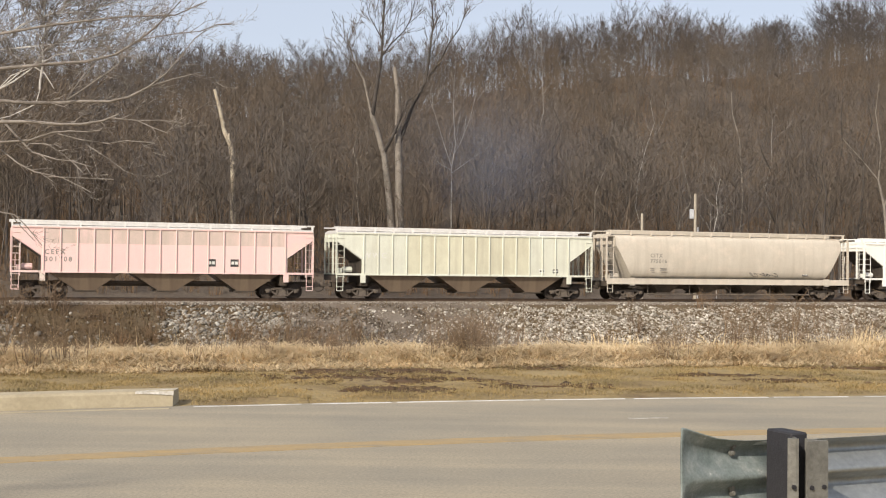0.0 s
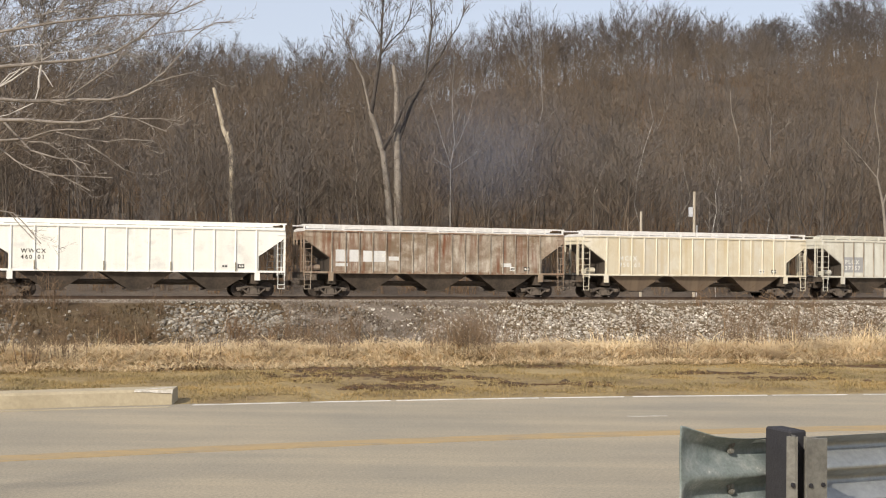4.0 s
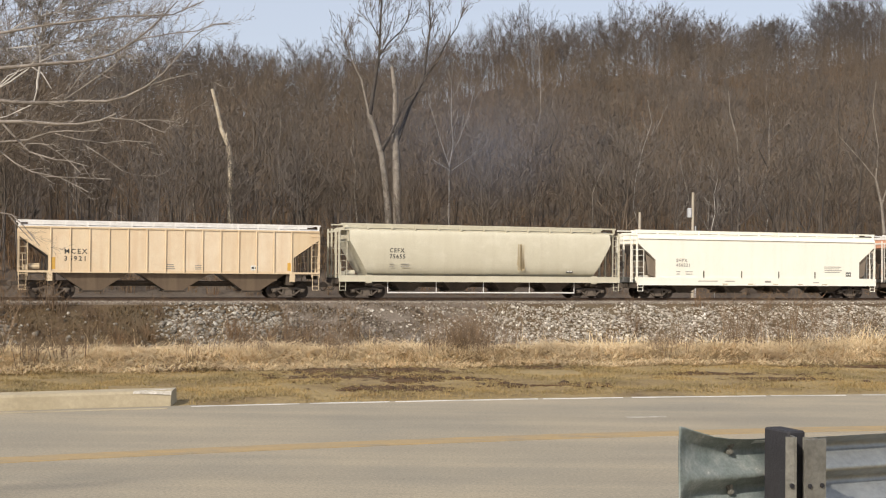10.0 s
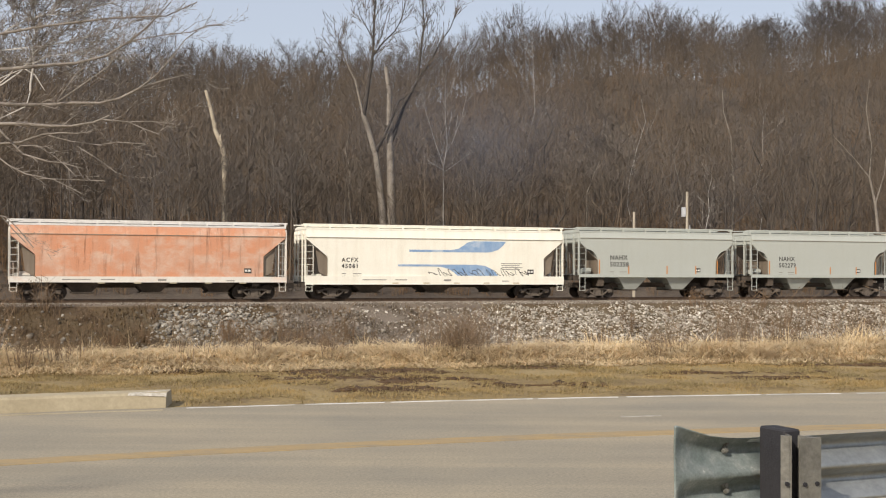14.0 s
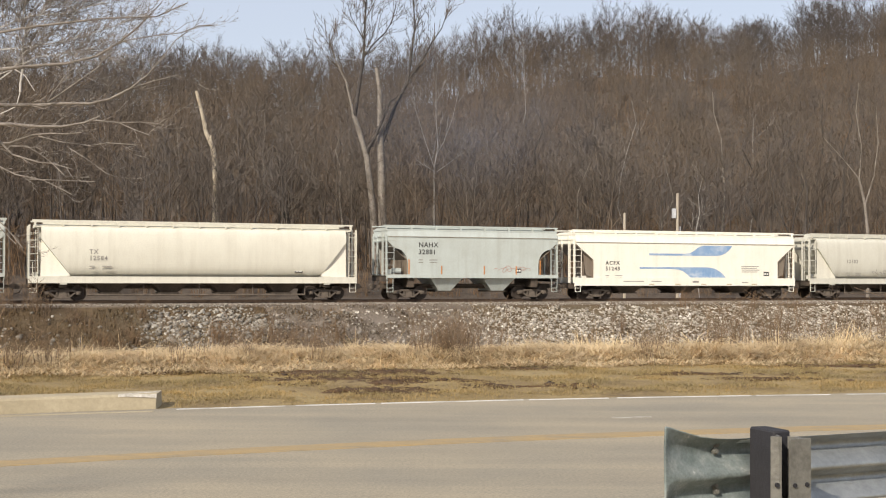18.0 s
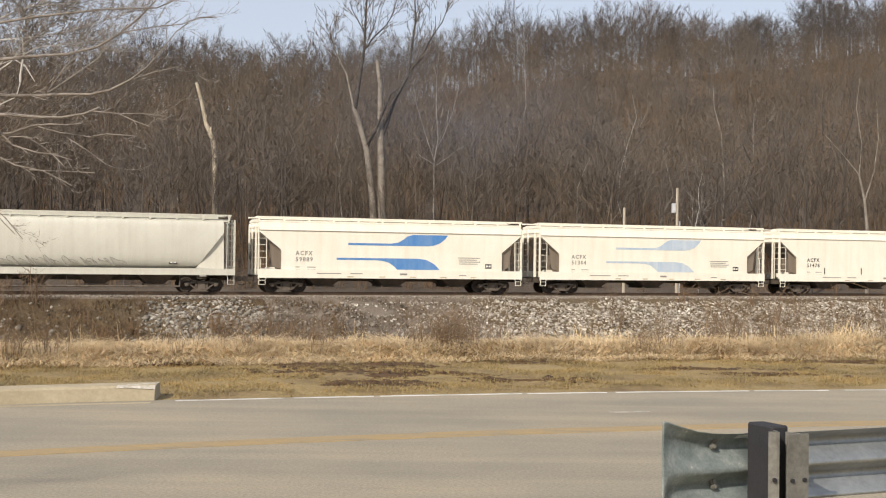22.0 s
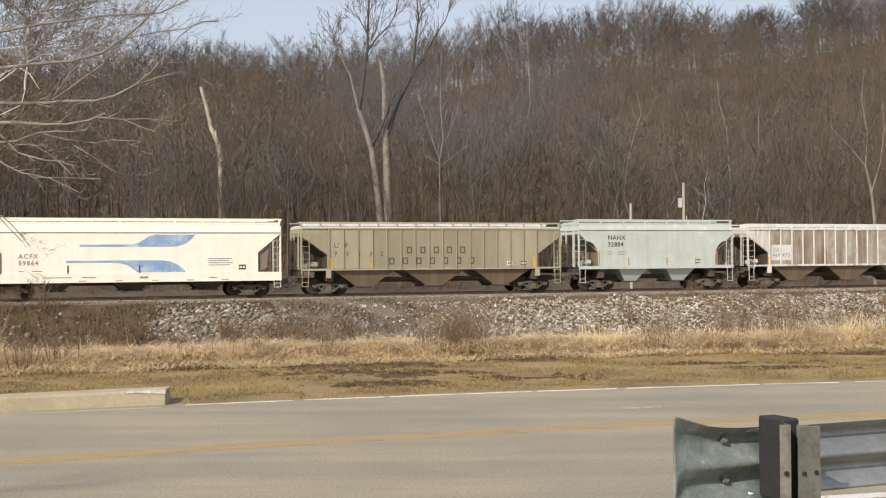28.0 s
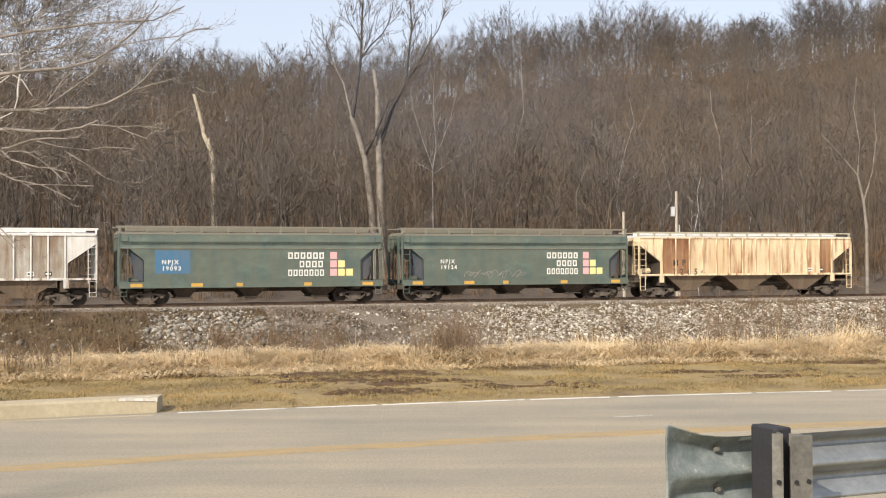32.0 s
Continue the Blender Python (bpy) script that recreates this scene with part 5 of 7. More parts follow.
def dress(car, c, y):
    """Lettering, bands, plates and scrawls on the near side."""
    L = c.get("L", 18.0)
    ink = c.get("ink", BLACKINK)
    k = c["kind"]
    if k == "smooth" and "marks" in c:
        tx, tz, sz = c.get("tx", -6.55), c.get("tz", 2.36), c.get("sz", 0.37)
    elif k == "short":
        tx, tz, sz = (-3.9, 3.42, 0.44) if c.get("high") else (-3.75, 2.62, 0.44)
    else:
        tx, tz, sz = c.get("tx", -6.5), c.get("tz", 2.5), c.get("sz", 0.4)
    if "marks" in c:
        for i, text in enumerate(c["marks"]):
            letters(text, sz, ink, car, tx, tz - i * sz * 1.05, y - 0.002, spacing=1.9 if c.get("wide") else {"smooth": 1.25, "short": 1.12, "round": 1.2}.get(k, 1.35), bold=0.008)
    if "blue" in c:
        flow_mark(car, y - 0.0005, c["blue"], c.get("bandx", 0.0))
    rows = [(tx, tz - 1.15 * sz - 0.35 - 0.16 * i, 0.3 + 0.25 * j, 0.05) for i in range(2) for j in range(2)]
    rows = [(tx + 0.75 * (n % 2), z, l, h) for n, (x, z, l, h) in enumerate(rows)]
    if k in ("smooth", "short", "round") and not c.get("plain"):
        bars(rows, GREYINK, car, y)
    if k == "smooth":
        q = L / 2
        if not c.get("plain"):
            bars([(q - 4.6 + 0.02 * i, 2.28 - 0.13 * i, 1.5 - 0.2 * (i % 2), 0.045) for i in range(4)], GREYINK, car, y)
        placard(car, q - 2.7, 1.62, y)
        if c.get("low", 0.92) < 1.2:
            bars([(-5.2, 1.2, 1.6, 0.05), (-3.0, 1.2, 0.8, 0.05), (0.3, 1.14, 0.5, 0.12), (4.4, 1.12, 0.5, 0.06)], GREYINK, car, -1.592)
            for i in range(5):
                bars([(-3.2 + 2.1 * i, 0.98, 0.42, 0.07)], P_STRIP, car, -1.5905, "reflector_strip")
    elif k == "short":
        placard(car, 2.95, 1.78, y, 0.42, 0.28)
        for x in (-4.55, -2.3, 0.7, 3.0, 4.75):
            bm = bmesh.new()
            box(bm, x - 0.04, x + 0.04, y - 0.01, y, 1.66, 1.66 + (0.95 if abs(x) > 4 else 0.55))
            part("reflector_tab", bm, P_ORTAB, car)
    elif k == "ribbed":
        for px, pz, pw, ph, pale in c.get("plates", ((5.0, 1.75, 0.4, 0.26, True), (6.0, 1.75, 0.4, 0.26, False))):
            if pale is None:
                bars([(px, pz + ph * q, pw * (1 - 0.2 * q), ph * 0.14) for q in (0.0, 0.3, 0.6)], GREYINK, car, y - 0.001)
            else:
                placard(car, px, pz, y - 0.002, pw, ph, pale)
    elif k == "round":
        placard(car, 5.9, 1.72, y + 0.14, 0.5, 0.22)
    if c.get("patchbox"):
        bm = bmesh.new()
        box(bm, tx - 0.1, tx + 1.6, y - 0.0035, y, tz - 0.62, tz + 0.5)
        part("paint_patch", bm, c["patchbox"], car)
    if "stain" in c:
        rnd = random.Random(3)
        bm = bmesh.new()
        for i in range(14):
            x, top = c["stain"] + rnd.gauss(0, 0.12), rnd.uniform(2.6, 3.75)
            w = rnd.uniform(0.03, 0.09)
            bm.faces.new([bm.verts.new(p) for p in ((x - w, y - 0.004, 1.75 + rnd.uniform(0, 0.5)), (x + w, y - 0.004, 1.75 + rnd.uniform(0, 0.5)), (x + w * 0.4, y - 0.004, top), (x - w * 0.4, y - 0.004, top))])
        part("spill_stain", bm, P_SPILL, car, "brown spill streaks down the side")
    if c.get("whitebox"):
        for x0, x1, z0, z1 in ((-6.9, -6.15, 2.25, 3.0), (-6.0, -5.3, 2.25, 3.0), (-5.1, -3.6, 2.25, 2.95), (-3.4, -2.7, 2.35, 2.6), (4.4, 5.1, 2.0, 2.25), (-6.9, -6.1, 1.95, 2.15)):
            bm = bmesh.new()
            box(bm, x0, x1, y - 0.0015, y, z0, z1)
            part("paint_patch", bm, P_PATCHPALE, car)
    if c.get("bluebox"):
        bm = bmesh.new()
        box(bm, -6.1, -4.0, y - 0.0015, y, 1.85, 3.25)
        part("blue_square", bm, P_SKYSQUARE, car, "bright blue painted square")
    if "scrawl" in c:
        m = {"red": P_DULLRED, "pale": GREYINK}.get(c.get("scrawlmat"), BLACKINK)
        scrawl(car, *c["scrawl"], y - 0.004, m, int(abs(c["mid"])))
    if c.get("squares"):
        blocks([(2.05, 2.73, 6, 0.40), (2.78, 2.20, 4, 0.40), (2.05, 1.66, 7, 0.34)], 0.40, WHITEINK, car, y)
        for (i, j) in ((0, 0), (1, 0), (2, 0), (0, 1), (1, 1), (0, 2)):
            bm = bmesh.new()
            box(bm, 4.75 + 0.52 * i, 5.19 + 0.52 * i, y - 0.004, y, 1.66 + 0.53 * j, 2.10 + 0.53 * j)
            part("paint_square", bm, P_PINKSQ if i == 0 else P_YELSQ, car)
        for x, w in ((-7.2, 0.7), (-3.6, 0.7), (-1.0, 0.4), (3.3, 0.5), (7.2, 0.7)):
            bm = bmesh.new()
            box(bm, x - w / 2, x + w / 2, -1.597, -1.5905, 1.05, 1.26)
            part("yellow_patch", bm, P_YELLOW, car)
    if c.get("tag"):
        letters("UP", 0.46, BLACKINK, car, -6.85, 2.92, y - 0.002, spacing=2.6)
        letters("79535", 0.44, BLACKINK, car, -6.85, 2.38, y - 0.002, spacing=3.5)
        for x0, z, n in ((-2.0, 2.55, 5), (-3.2, 1.85, 7)):
            for i in range(n):
                x = x0 + 0.92 * i
                bm = bmesh.new()
                for a, b, lo, hi in ((0, 0.09, 0, 0.44), (0.27, 0.36, 0, 0.44), (0.09, 0.27, 0.36, 0.44), (0.09, 0.27, 0, 0.08)):
                    box(bm, x + a, x + b, y - 0.006, y - 0.002, z + lo, z + hi)
                part("name_frame", bm, DARKINK, car)


for c in CARS:
    car = thing("hopper_car", c["label"], "freight car", group="cars of the freight train")
    wheels = []
    y = BUILD[c["kind"]](car, c, wheels)
    dress(car, c, y)
    TRAIN.append((car, c["mid"], wheels))

# ---- trees ----
def timber(rnd, h, boughs=14, low=0.35, wide=0.30, subs=4, twigs=3, thick=0.008, rise=0.9, sway=0.035):
    """A straight woodland tree: rising boughs round the stem, each with side branches and twigs, as rows of (start, end, radii, level)."""
    segs = []
    p, d = Vector((0, 0, -0.3)), Vector((rnd.gauss(0, sway), rnd.gauss(0, sway), 1)).normalized()
    stem = [p.copy()]
    for i in range(6):
        d = (d + Vector((rnd.gauss(0, sway), rnd.gauss(0, sway), 0.03))).normalized()
        q = p + d * h * 0.155
        segs.append((p.copy(), q.copy(), h * thick * (1 - 0.14 * i), h * thick * (0.86 - 0.14 * i), 0))
        p = q
        stem.append(p.copy())
    turn = rnd.uniform(0, 6.28)
    for i in range(boughs):
        f = low + (1 - low) * (i + rnd.random()) / boughs
        k = min(5, int(f * 6))
        p = stem[k].lerp(stem[k + 1], f * 6 - k)
        turn += 2.4 + rnd.gauss(0, 0.4)
        d = Vector((math.cos(turn), math.sin(turn), rise * rnd.uniform(0.6, 1.4) + 1.2 * max(0.0, f - 0.6))).normalized()
        length = h * wide * (1.12 - 0.75 * f) * rnd.uniform(0.7, 1.25)
        r = h * thick * (1 - 0.84 * f) * 0.5
        bough = [p.copy()]
        for j in range(3):
            d = (d + Vector((rnd.gauss(0, 0.14), rnd.gauss(0, 0.14), rnd.gauss(0.12, 0.12)))).normalized()
            q = p + d * length / 3
            segs.append((p.copy(), q.copy(), r * (1 - 0.28 * j), r * (0.72 - 0.28 * j), 1))
            p = q
            bough.append(p.copy())
        for j in range(subs):
            g = 0.25 + 0.75 * (j + rnd.random()) / subs
            k = min(2, int(g * 3))
            p = bough[k].lerp(bough[k + 1], g * 3 - k)
            base = (bough[k + 1] - bough[k]).normalized()
            d = (base + Vector((rnd.gauss(0, 0.5), rnd.gauss(0, 0.5), rnd.gauss(0.2, 0.35)))).normalized()
            ln = length * rnd.uniform(0.3, 0.55)
            mid = p + d * ln / 2
            e = mid + (d + Vector((rnd.gauss(0, 0.2), rnd.gauss(0, 0.2), 0.25))).normalized() * ln / 2
            segs += [(p, mid, r * 0.45, r * 0.32, 2), (mid, e, r * 0.32, r * 0.18, 2)]
            for m in range(twigs):
                a = p.lerp(e, rnd.uniform(0.3, 1.0))
                t = (d + Vector((rnd.gauss(0, 0.55), rnd.gauss(0, 0.55), rnd.gauss(0.25, 0.35)))).normalized()
                segs.append((a, a + t * ln * rnd.uniform(0.35, 0.7), r * 0.22, r * 0.12, 3))
    return segs


def tubes(segs, fat=5, minr=0.0, flat=2):
    """Vertices and triangles round branch rows: tapered tubes, and from level `flat` on slim two-sided blades."""
    verts, faces = [], []
    for i, (a, b, ra, rb, level) in enumerate(segs):
        d = (b - a).normalized()
        u = d.orthogonal().normalized()
        w = d.cross(u)
        k = len(verts)
        ra, rb = max(ra, minr), max(rb, minr)
        if level >= flat:
            t = i * 2.4
            o = u * math.cos(t) + w * math.sin(t)
            verts += [a - o * ra, a + o * ra, b + o * rb, b - o * rb]
            faces += [(k, k + 1, k + 2), (k, k + 2, k + 3)]
            continue
        n = fat if level <= 0 else max(3, fat - 1)
        for p, r in ((a, ra), (b + d * min(rb, 0.05) * 0.3, rb)):
            for j in range(n):
                t = 2 * math.pi * j / n
                verts.append(p + (u * math.cos(t) + w * math.sin(t)) * r)
        for j in range(n):
            m = (j + 1) % n
            faces.append((k + j, k + m, k + n + m))
            faces.append((k + j, k + n + m, k + n + j))
    return np.array([tuple(v) for v in verts], np.float32), np.array(faces, np.int32)


def scatter(name, kinds, spots, mat, label, category):
    """Many turned and scaled copies of a few shapes, joined into one mesh."""
    vs, fs, base = [], [], 0
    for k, x, y, z, turn, sc, tilt in spots:
        v, f = kinds[k]
        c, s = math.cos(turn), math.sin(turn)
        r = np.array(((c, -s, 0), (s, c, 0), (tilt * 0.7, tilt * 0.4, 1)), np.float32)
        vs.append((v * sc) @ r.T.astype(np.float32) * np.array((1, 1, 1), np.float32) + np.array((x, y, z), np.float32))
        fs.append(f + base)
        base += len(v)
    me = mesh_from(name, np.concatenate(vs), np.concatenate(fs), mat)
    return tagged(new(name, me), label, category, kind="stuff")


def seen(x, y, margin=8):
    return y > 5 and abs(x) < 0.40 * y + margin


def build_woods():
    rnd = random.Random(11)
    kinds = [tubes(timber(rnd, 16.0, rnd.randint(12, 16), rnd.uniform(0.24, 0.45), rnd.uniform(0.30, 0.42), 5, 4, rnd.uniform(0.006, 0.0095)), 4, 0.017, 1) for i in range(10)]
    spots = []
    for i in range(2700):
        w = 27 + 161 * rnd.random()
        u = rnd.uniform(-55 - w * 0.35, 70 + w * 0.95)
        x, y = xy(u, w)
        if not seen(x, y):
            continue
        spots.append((rnd.randrange(10), x, y, height(x, y), rnd.uniform(0, 6.28), rnd.uniform(0.55, 0.98) * (0.66 if w > 125 else 1.0), rnd.gauss(0, 0.05)))
    # saplings under the crest
    for i in range(620):
        w = rnd.uniform(164, 200)
        x, y = xy(rnd.uniform(-90, 70 + w * 0.95), w)
        if seen(x, y):
            spots.append((rnd.randrange(10), x, y, height(x, y), rnd.uniform(0, 6.28), rnd.uniform(0.34, 0.6), rnd.gauss(0, 0.05)))
    scatter("woods", kinds, spots, WOODS, "bare brown winter woods covering the hillside", "woods")
    # crest of the hill: ranks of broad crowns against the sky
    kinds = [tubes(timber(rnd, 15.0, rnd.randint(18, 23), rnd.uniform(0.26, 0.36), rnd.uniform(0.48, 0.62), 7, 6, 0.015, 0.75, 0.03), 5, 0.016, 2) for i in range(7)]
    spots = []
    u = -130.0
    while u < 270:
        u += rnd.uniform(2.6, 4.8)
        for w, sc in ((rnd.uniform(164, 174), 0.88), (rnd.uniform(176, 188), 1.06), (rnd.uniform(188, 204), 1.02)):
            x, y = xy(u + rnd.uniform(-2, 2), w)
            if seen(x, y):
                spots.append((rnd.randrange(7), x, y, height(x, y) - 1.2, rnd.uniform(0, 6.28), sc * rnd.uniform(0.78, 1.10), rnd.gauss(0, 0.04)))
    scatter("ridge_trees", kinds, spots, RIDGE, "dark bare trees with rounded crowns along the ridge", "woods")
    shrubs = [shrub(rnd, 16, 0.6) for i in range(6)]
    spots = []
    for i in range(3000):
        w = 24 + 148 * (rnd.random() ** 1.5)
        u = rnd.uniform(-55 - w * 0.35, 75 + w * 0.7)
        x, y = xy(u, w)
        if not seen(x, y):
            continue
        spots.append((rnd.randrange(6), x, y, height(x, y), rnd.uniform(0, 6.28), rnd.uniform(0.6, 1.7) * (0.6 if w < 30 else 1.0), rnd.gauss(0, 0.06)))
    for i in range(750):
        w = rnd.uniform(150, 203)
        x, y = xy(rnd.uniform(-95, 70 + w * 0.95), w)
        if seen(x, y):
            spots.append((rnd.randrange(6), x, y, height(x, y), rnd.uniform(0, 6.28), rnd.uniform(1.0, 2.0), rnd.gauss(0, 0.08)))
    scatter("undergrowth", shrubs, spots, BRUSH, "tangled brown undergrowth at the foot of the woods", "undergrowth")


def shrub(rnd, stems=18, r=0.5, tall=(1.2, 3.2), thick=0.012):
    segs = []
    for j in range(stems):
        a, q0 = rnd.uniform(0, 6.28), rnd.uniform(0, r)
        p = Vector((q0 * math.cos(a), q0 * math.sin(a), -0.1))
        d = Vector((math.cos(a) * rnd.uniform(0, 0.38), math.sin(a) * rnd.uniform(0, 0.38), 1)).normalized()
        l = rnd.uniform(*tall)
        q = p + d * l * 0.5
        e = q + (d + Vector((rnd.gauss(0, 0.18), rnd.gauss(0, 0.18), 0))).normalized() * l * 0.5
        segs += [(p, q, thick * 1.6, thick, 2), (q, e, thick, thick * 0.5, 2)]
        for m in range(4):
            f = q.lerp(e, rnd.random())
            segs.append((f, f + Vector((rnd.gauss(0, 0.16), rnd.gauss(0, 0.16), rnd.uniform(0.08, 0.28))) * l, thick * 0.7, thick * 0.3, 2))
    return tubes(segs, 3, thick * 0.6)


build_woods()


# ---- single trees ----
def follow(points, r0, r1, level=0):
    """Rows of tapered pieces along a limb's bends."""
    n = len(points) - 1
    return [(Vector(a), Vector(b), r0 + (r1 - r0) * i / n, r0 + (r1 - r0) * (i + 1) / n, level) for i, (a, b) in enumerate(zip(points, points[1:]))]


def sprout(rnd, rows, count, length, thick, depth=2, fork=0.8, lift=0.2, bend=0.12):
    """Side branches that leave their limb forwards, bend and part again, thinning to twigs."""
    out = []
    sizes = [(b - a).length for a, b, _, _, _ in rows]
    for a, b, ra, rb, _ in rnd.choices(rows, sizes, k=count):
        p = a.lerp(b, rnd.random())
        base = (b - a).normalized()
        side = Vector((rnd.gauss(0, 1), rnd.gauss(0, 1), rnd.gauss(0, 1)))
        side = (side - base * side.dot(base)).normalized()
        d = (base + side * fork * rnd.uniform(0.5, 1.4)).normalized()
        l = length * rnd.uniform(0.4, 1.25)
        r = min(max(ra, rb) * 0.7, thick)
        q = p
        for k in range(4):
            d = (d + Vector((rnd.gauss(0, bend), rnd.gauss(0, bend), rnd.gauss(lift * 0.5, bend)))).normalized()
            e = q + d * l / 4
            out.append((q, e, r * (1 - k / 4.6), r * (1 - (k + 1) / 4.6), 2))
            q = e
    if depth > 1:
        out += sprout(rnd, out, count * 3, length * 0.45, thick * 0.55, depth - 1, fork, lift, bend)
    return out


def bare_tree(name, label, at, trunks, crowns, mat, twigmat, fat=8, minr=0.008, flat=2):
    tree = thing(name, label, "tree", at=at)
    for rows in trunks:
        v, f = tubes(rows, fat, 0.01, 9)
        me = mesh_from("trunk", v, f, mat)
        part("trunk", me, mat, tree)
    for rows in crowns:
        v, f = tubes(rows, 4, minr, flat)
        me = mesh_from("crown", v, f, twigmat)
        part("crown", me, twigmat, tree)
    return tree


def base_at(x, y):
    return height(x, y) - 0.15


def build_trees():
    rnd = random.Random(5)
    # broken dead trunk
    x, y = -18.26, 108.0
    z = base_at(x, y)
    rows = follow([(0.05, 0, 0), (0, 0, 6.5 - z), (-0.04, 0, 10.1 - z), (-0.26, 0, 11.9 - z), (-0.85, 0, 13.2 - z), (-1.28, 0, 15.15 - z), (-1.74, 0, 16.8 - z)], 0.30, 0.13)
    stub = follow([(-0.3, 0, 12.0 - z), (-0.45, -0.1, 12.7 - z), (-0.4, -0.1, 13.0 - z)], 0.12, 0.05) + follow([(-0.95, 0, 13.6 - z), (-0.80, 0, 14.0 - z)], 0.10, 0.03)
    bare_tree("dead_tree", "broken bleached dead tree trunk standing bare", (x, y, z), [rows, stub], [], DEADWOOD, DEADWOOD)
    # tall twin-trunked tree
    x, y = -4.3, 112.0
    z = base_at(x, y)
    left = follow([(-0.2, 0, 0), (-0.36, 0, 5.35 - z), (-0.64, 0, 8.25 - z), (-1.08, 0, 11.5 - z), (-1.77, 0, 13.9 - z), (-2.3, 0, 15.4 - z)], 0.36, 0.20)
    left2 = follow([(-2.3, 0, 15.4 - z), (-3.0, 0.3, 18.4 - z), (-3.97, 0.4, 20.3 - z), (-4.6, 0.2, 22.5 - z)], 0.11, 0.03)
    dark = follow([(-2.2, 0, 15.1 - z), (-1.6, -0.3, 19.2 - z), (-1.38, -0.2, 20.8 - z), (-1.3, 0, 23.8 - z), (-1.1, 0, 27.5 - z)], 0.19, 0.05)
    fork = follow([(-1.1, 0, 11.9 - z), (-0.3, -0.4, 13.3 - z), (0.36, -0.5, 14.9 - z), (1.0, -0.4, 16.5 - z), (2.3, -0.2, 17.4 - z)], 0.18, 0.05)
    right = follow([(0.5, 0.2, 0), (0.36, 0.2, 5.4 - z), (0.27, 0.2, 9.3 - z), (0.18, 0.2, 12.5 - z), (0.1, 0.2, 15.2 - z), (0.08, 0.2, 17.3 - z), (-0.24, 0.2, 19.6 - z)], 0.44, 0.17)
    rb = follow([(0.18, 0.2, 12.5 - z), (1.42, 0.4, 16.2 - z), (2.57, 0.5, 18.4 - z), (2.95, 0.5, 21.4 - z), (3.2, 0.4, 23.5 - z), (3.0, 0.4, 26.5 - z)], 0.19, 0.04)
    dark2 = follow([(-1.45, -0.2, 20.4 - z), (-0.6, -0.3, 21.6 - z), (0.6, -0.3, 22.8 - z), (1.2, -0.3, 23.9 - z), (1.5, -0.2, 25.4 - z)], 0.08, 0.025)
    dark3 = follow([(-1.35, -0.2, 22.0 - z), (-2.0, 0.1, 23.2 - z), (-2.6, 0.3, 24.3 - z), (-2.9, 0.3, 25.6 - z)], 0.06, 0.02)
    rb2 = follow([(2.6, 0.5, 18.6 - z), (3.9, 0.3, 20.3 - z), (4.7, 0.2, 21.9 - z), (5.6, 0.2, 23.2 - z), (6.2, 0.2, 24.9 - z)], 0.09, 0.025)
    crown = [sprout(rnd, r, n, 3.4, 0.045, 3, 0.75, 0.3) for r, n in ((left2, 22), (dark[1:], 26), (fork, 10), (rb[1:], 26), (dark2, 14), (dark3, 12), (rb2, 18))]
    crown += [sprout(rnd, r, n, 1.5, 0.025, 3, 0.9, 0.2) for r, n in ((left[2:], 9), (right[3:], 10))]
    twin = bare_tree("tall_twin_tree", "tall twin-trunked bare tree with a broken top", (x, y, z), [left, right, left2], crown, BARK, WOODS, minr=0.018)
    for rows in (dark, fork, rb, dark2, dark3, rb2):
        v, f = tubes(rows, 7, 0.01, 9)
        part("limb", mesh_from("limb", v, f, DARKLIMB), DARKLIMB, twin, "dark gnarled limb")
    # white-barked tree
    x, y = 0.76, 116.0
    z = base_at(x, y)
    t0 = follow([(0, 0, 0), (0, 0, 5.8 - z), (-0.04, 0, 10.8 - z), (0.31, 0, 13 - z), (0.12, 0, 15.7 - z), (0.1, 0, 18.5 - z), (0.3, 0, 21 - z)], 0.06, 0.012)
    limbs = [follow(q, 0.027, 0.009) for q in (
        [(0, 0, 10.9 - z), (-0.81, 0, 13.2 - z), (-1.41, 0, 15.2 - z), (-2.2, 0, 17.5 - z)], [(0.1, 0, 12 - z), (0.82, 0, 13.3 - z), (1.65, 0, 15.5 - z), (2.2, 0, 18 - z)],
        [(0, 0, 10.4 - z), (2.62, 0, 12.3 - z)], [(0, 0, 10.6 - z), (-1.6, 0, 11.6 - z)])]
    crown = [sprout(rnd, r, n, 2.0, 0.025, 2, 0.6, 0.4) for r, n in ((t0[3:], 10), (limbs[0], 6), (limbs[1], 6), (limbs[2], 4), (limbs[3], 3))]
    bare_tree("white_barked_tree", "slim white-barked bare tree with spreading limbs", (x, y, z), [t0] + limbs, crown, DULLBARK, DULLBARK, minr=0.009)
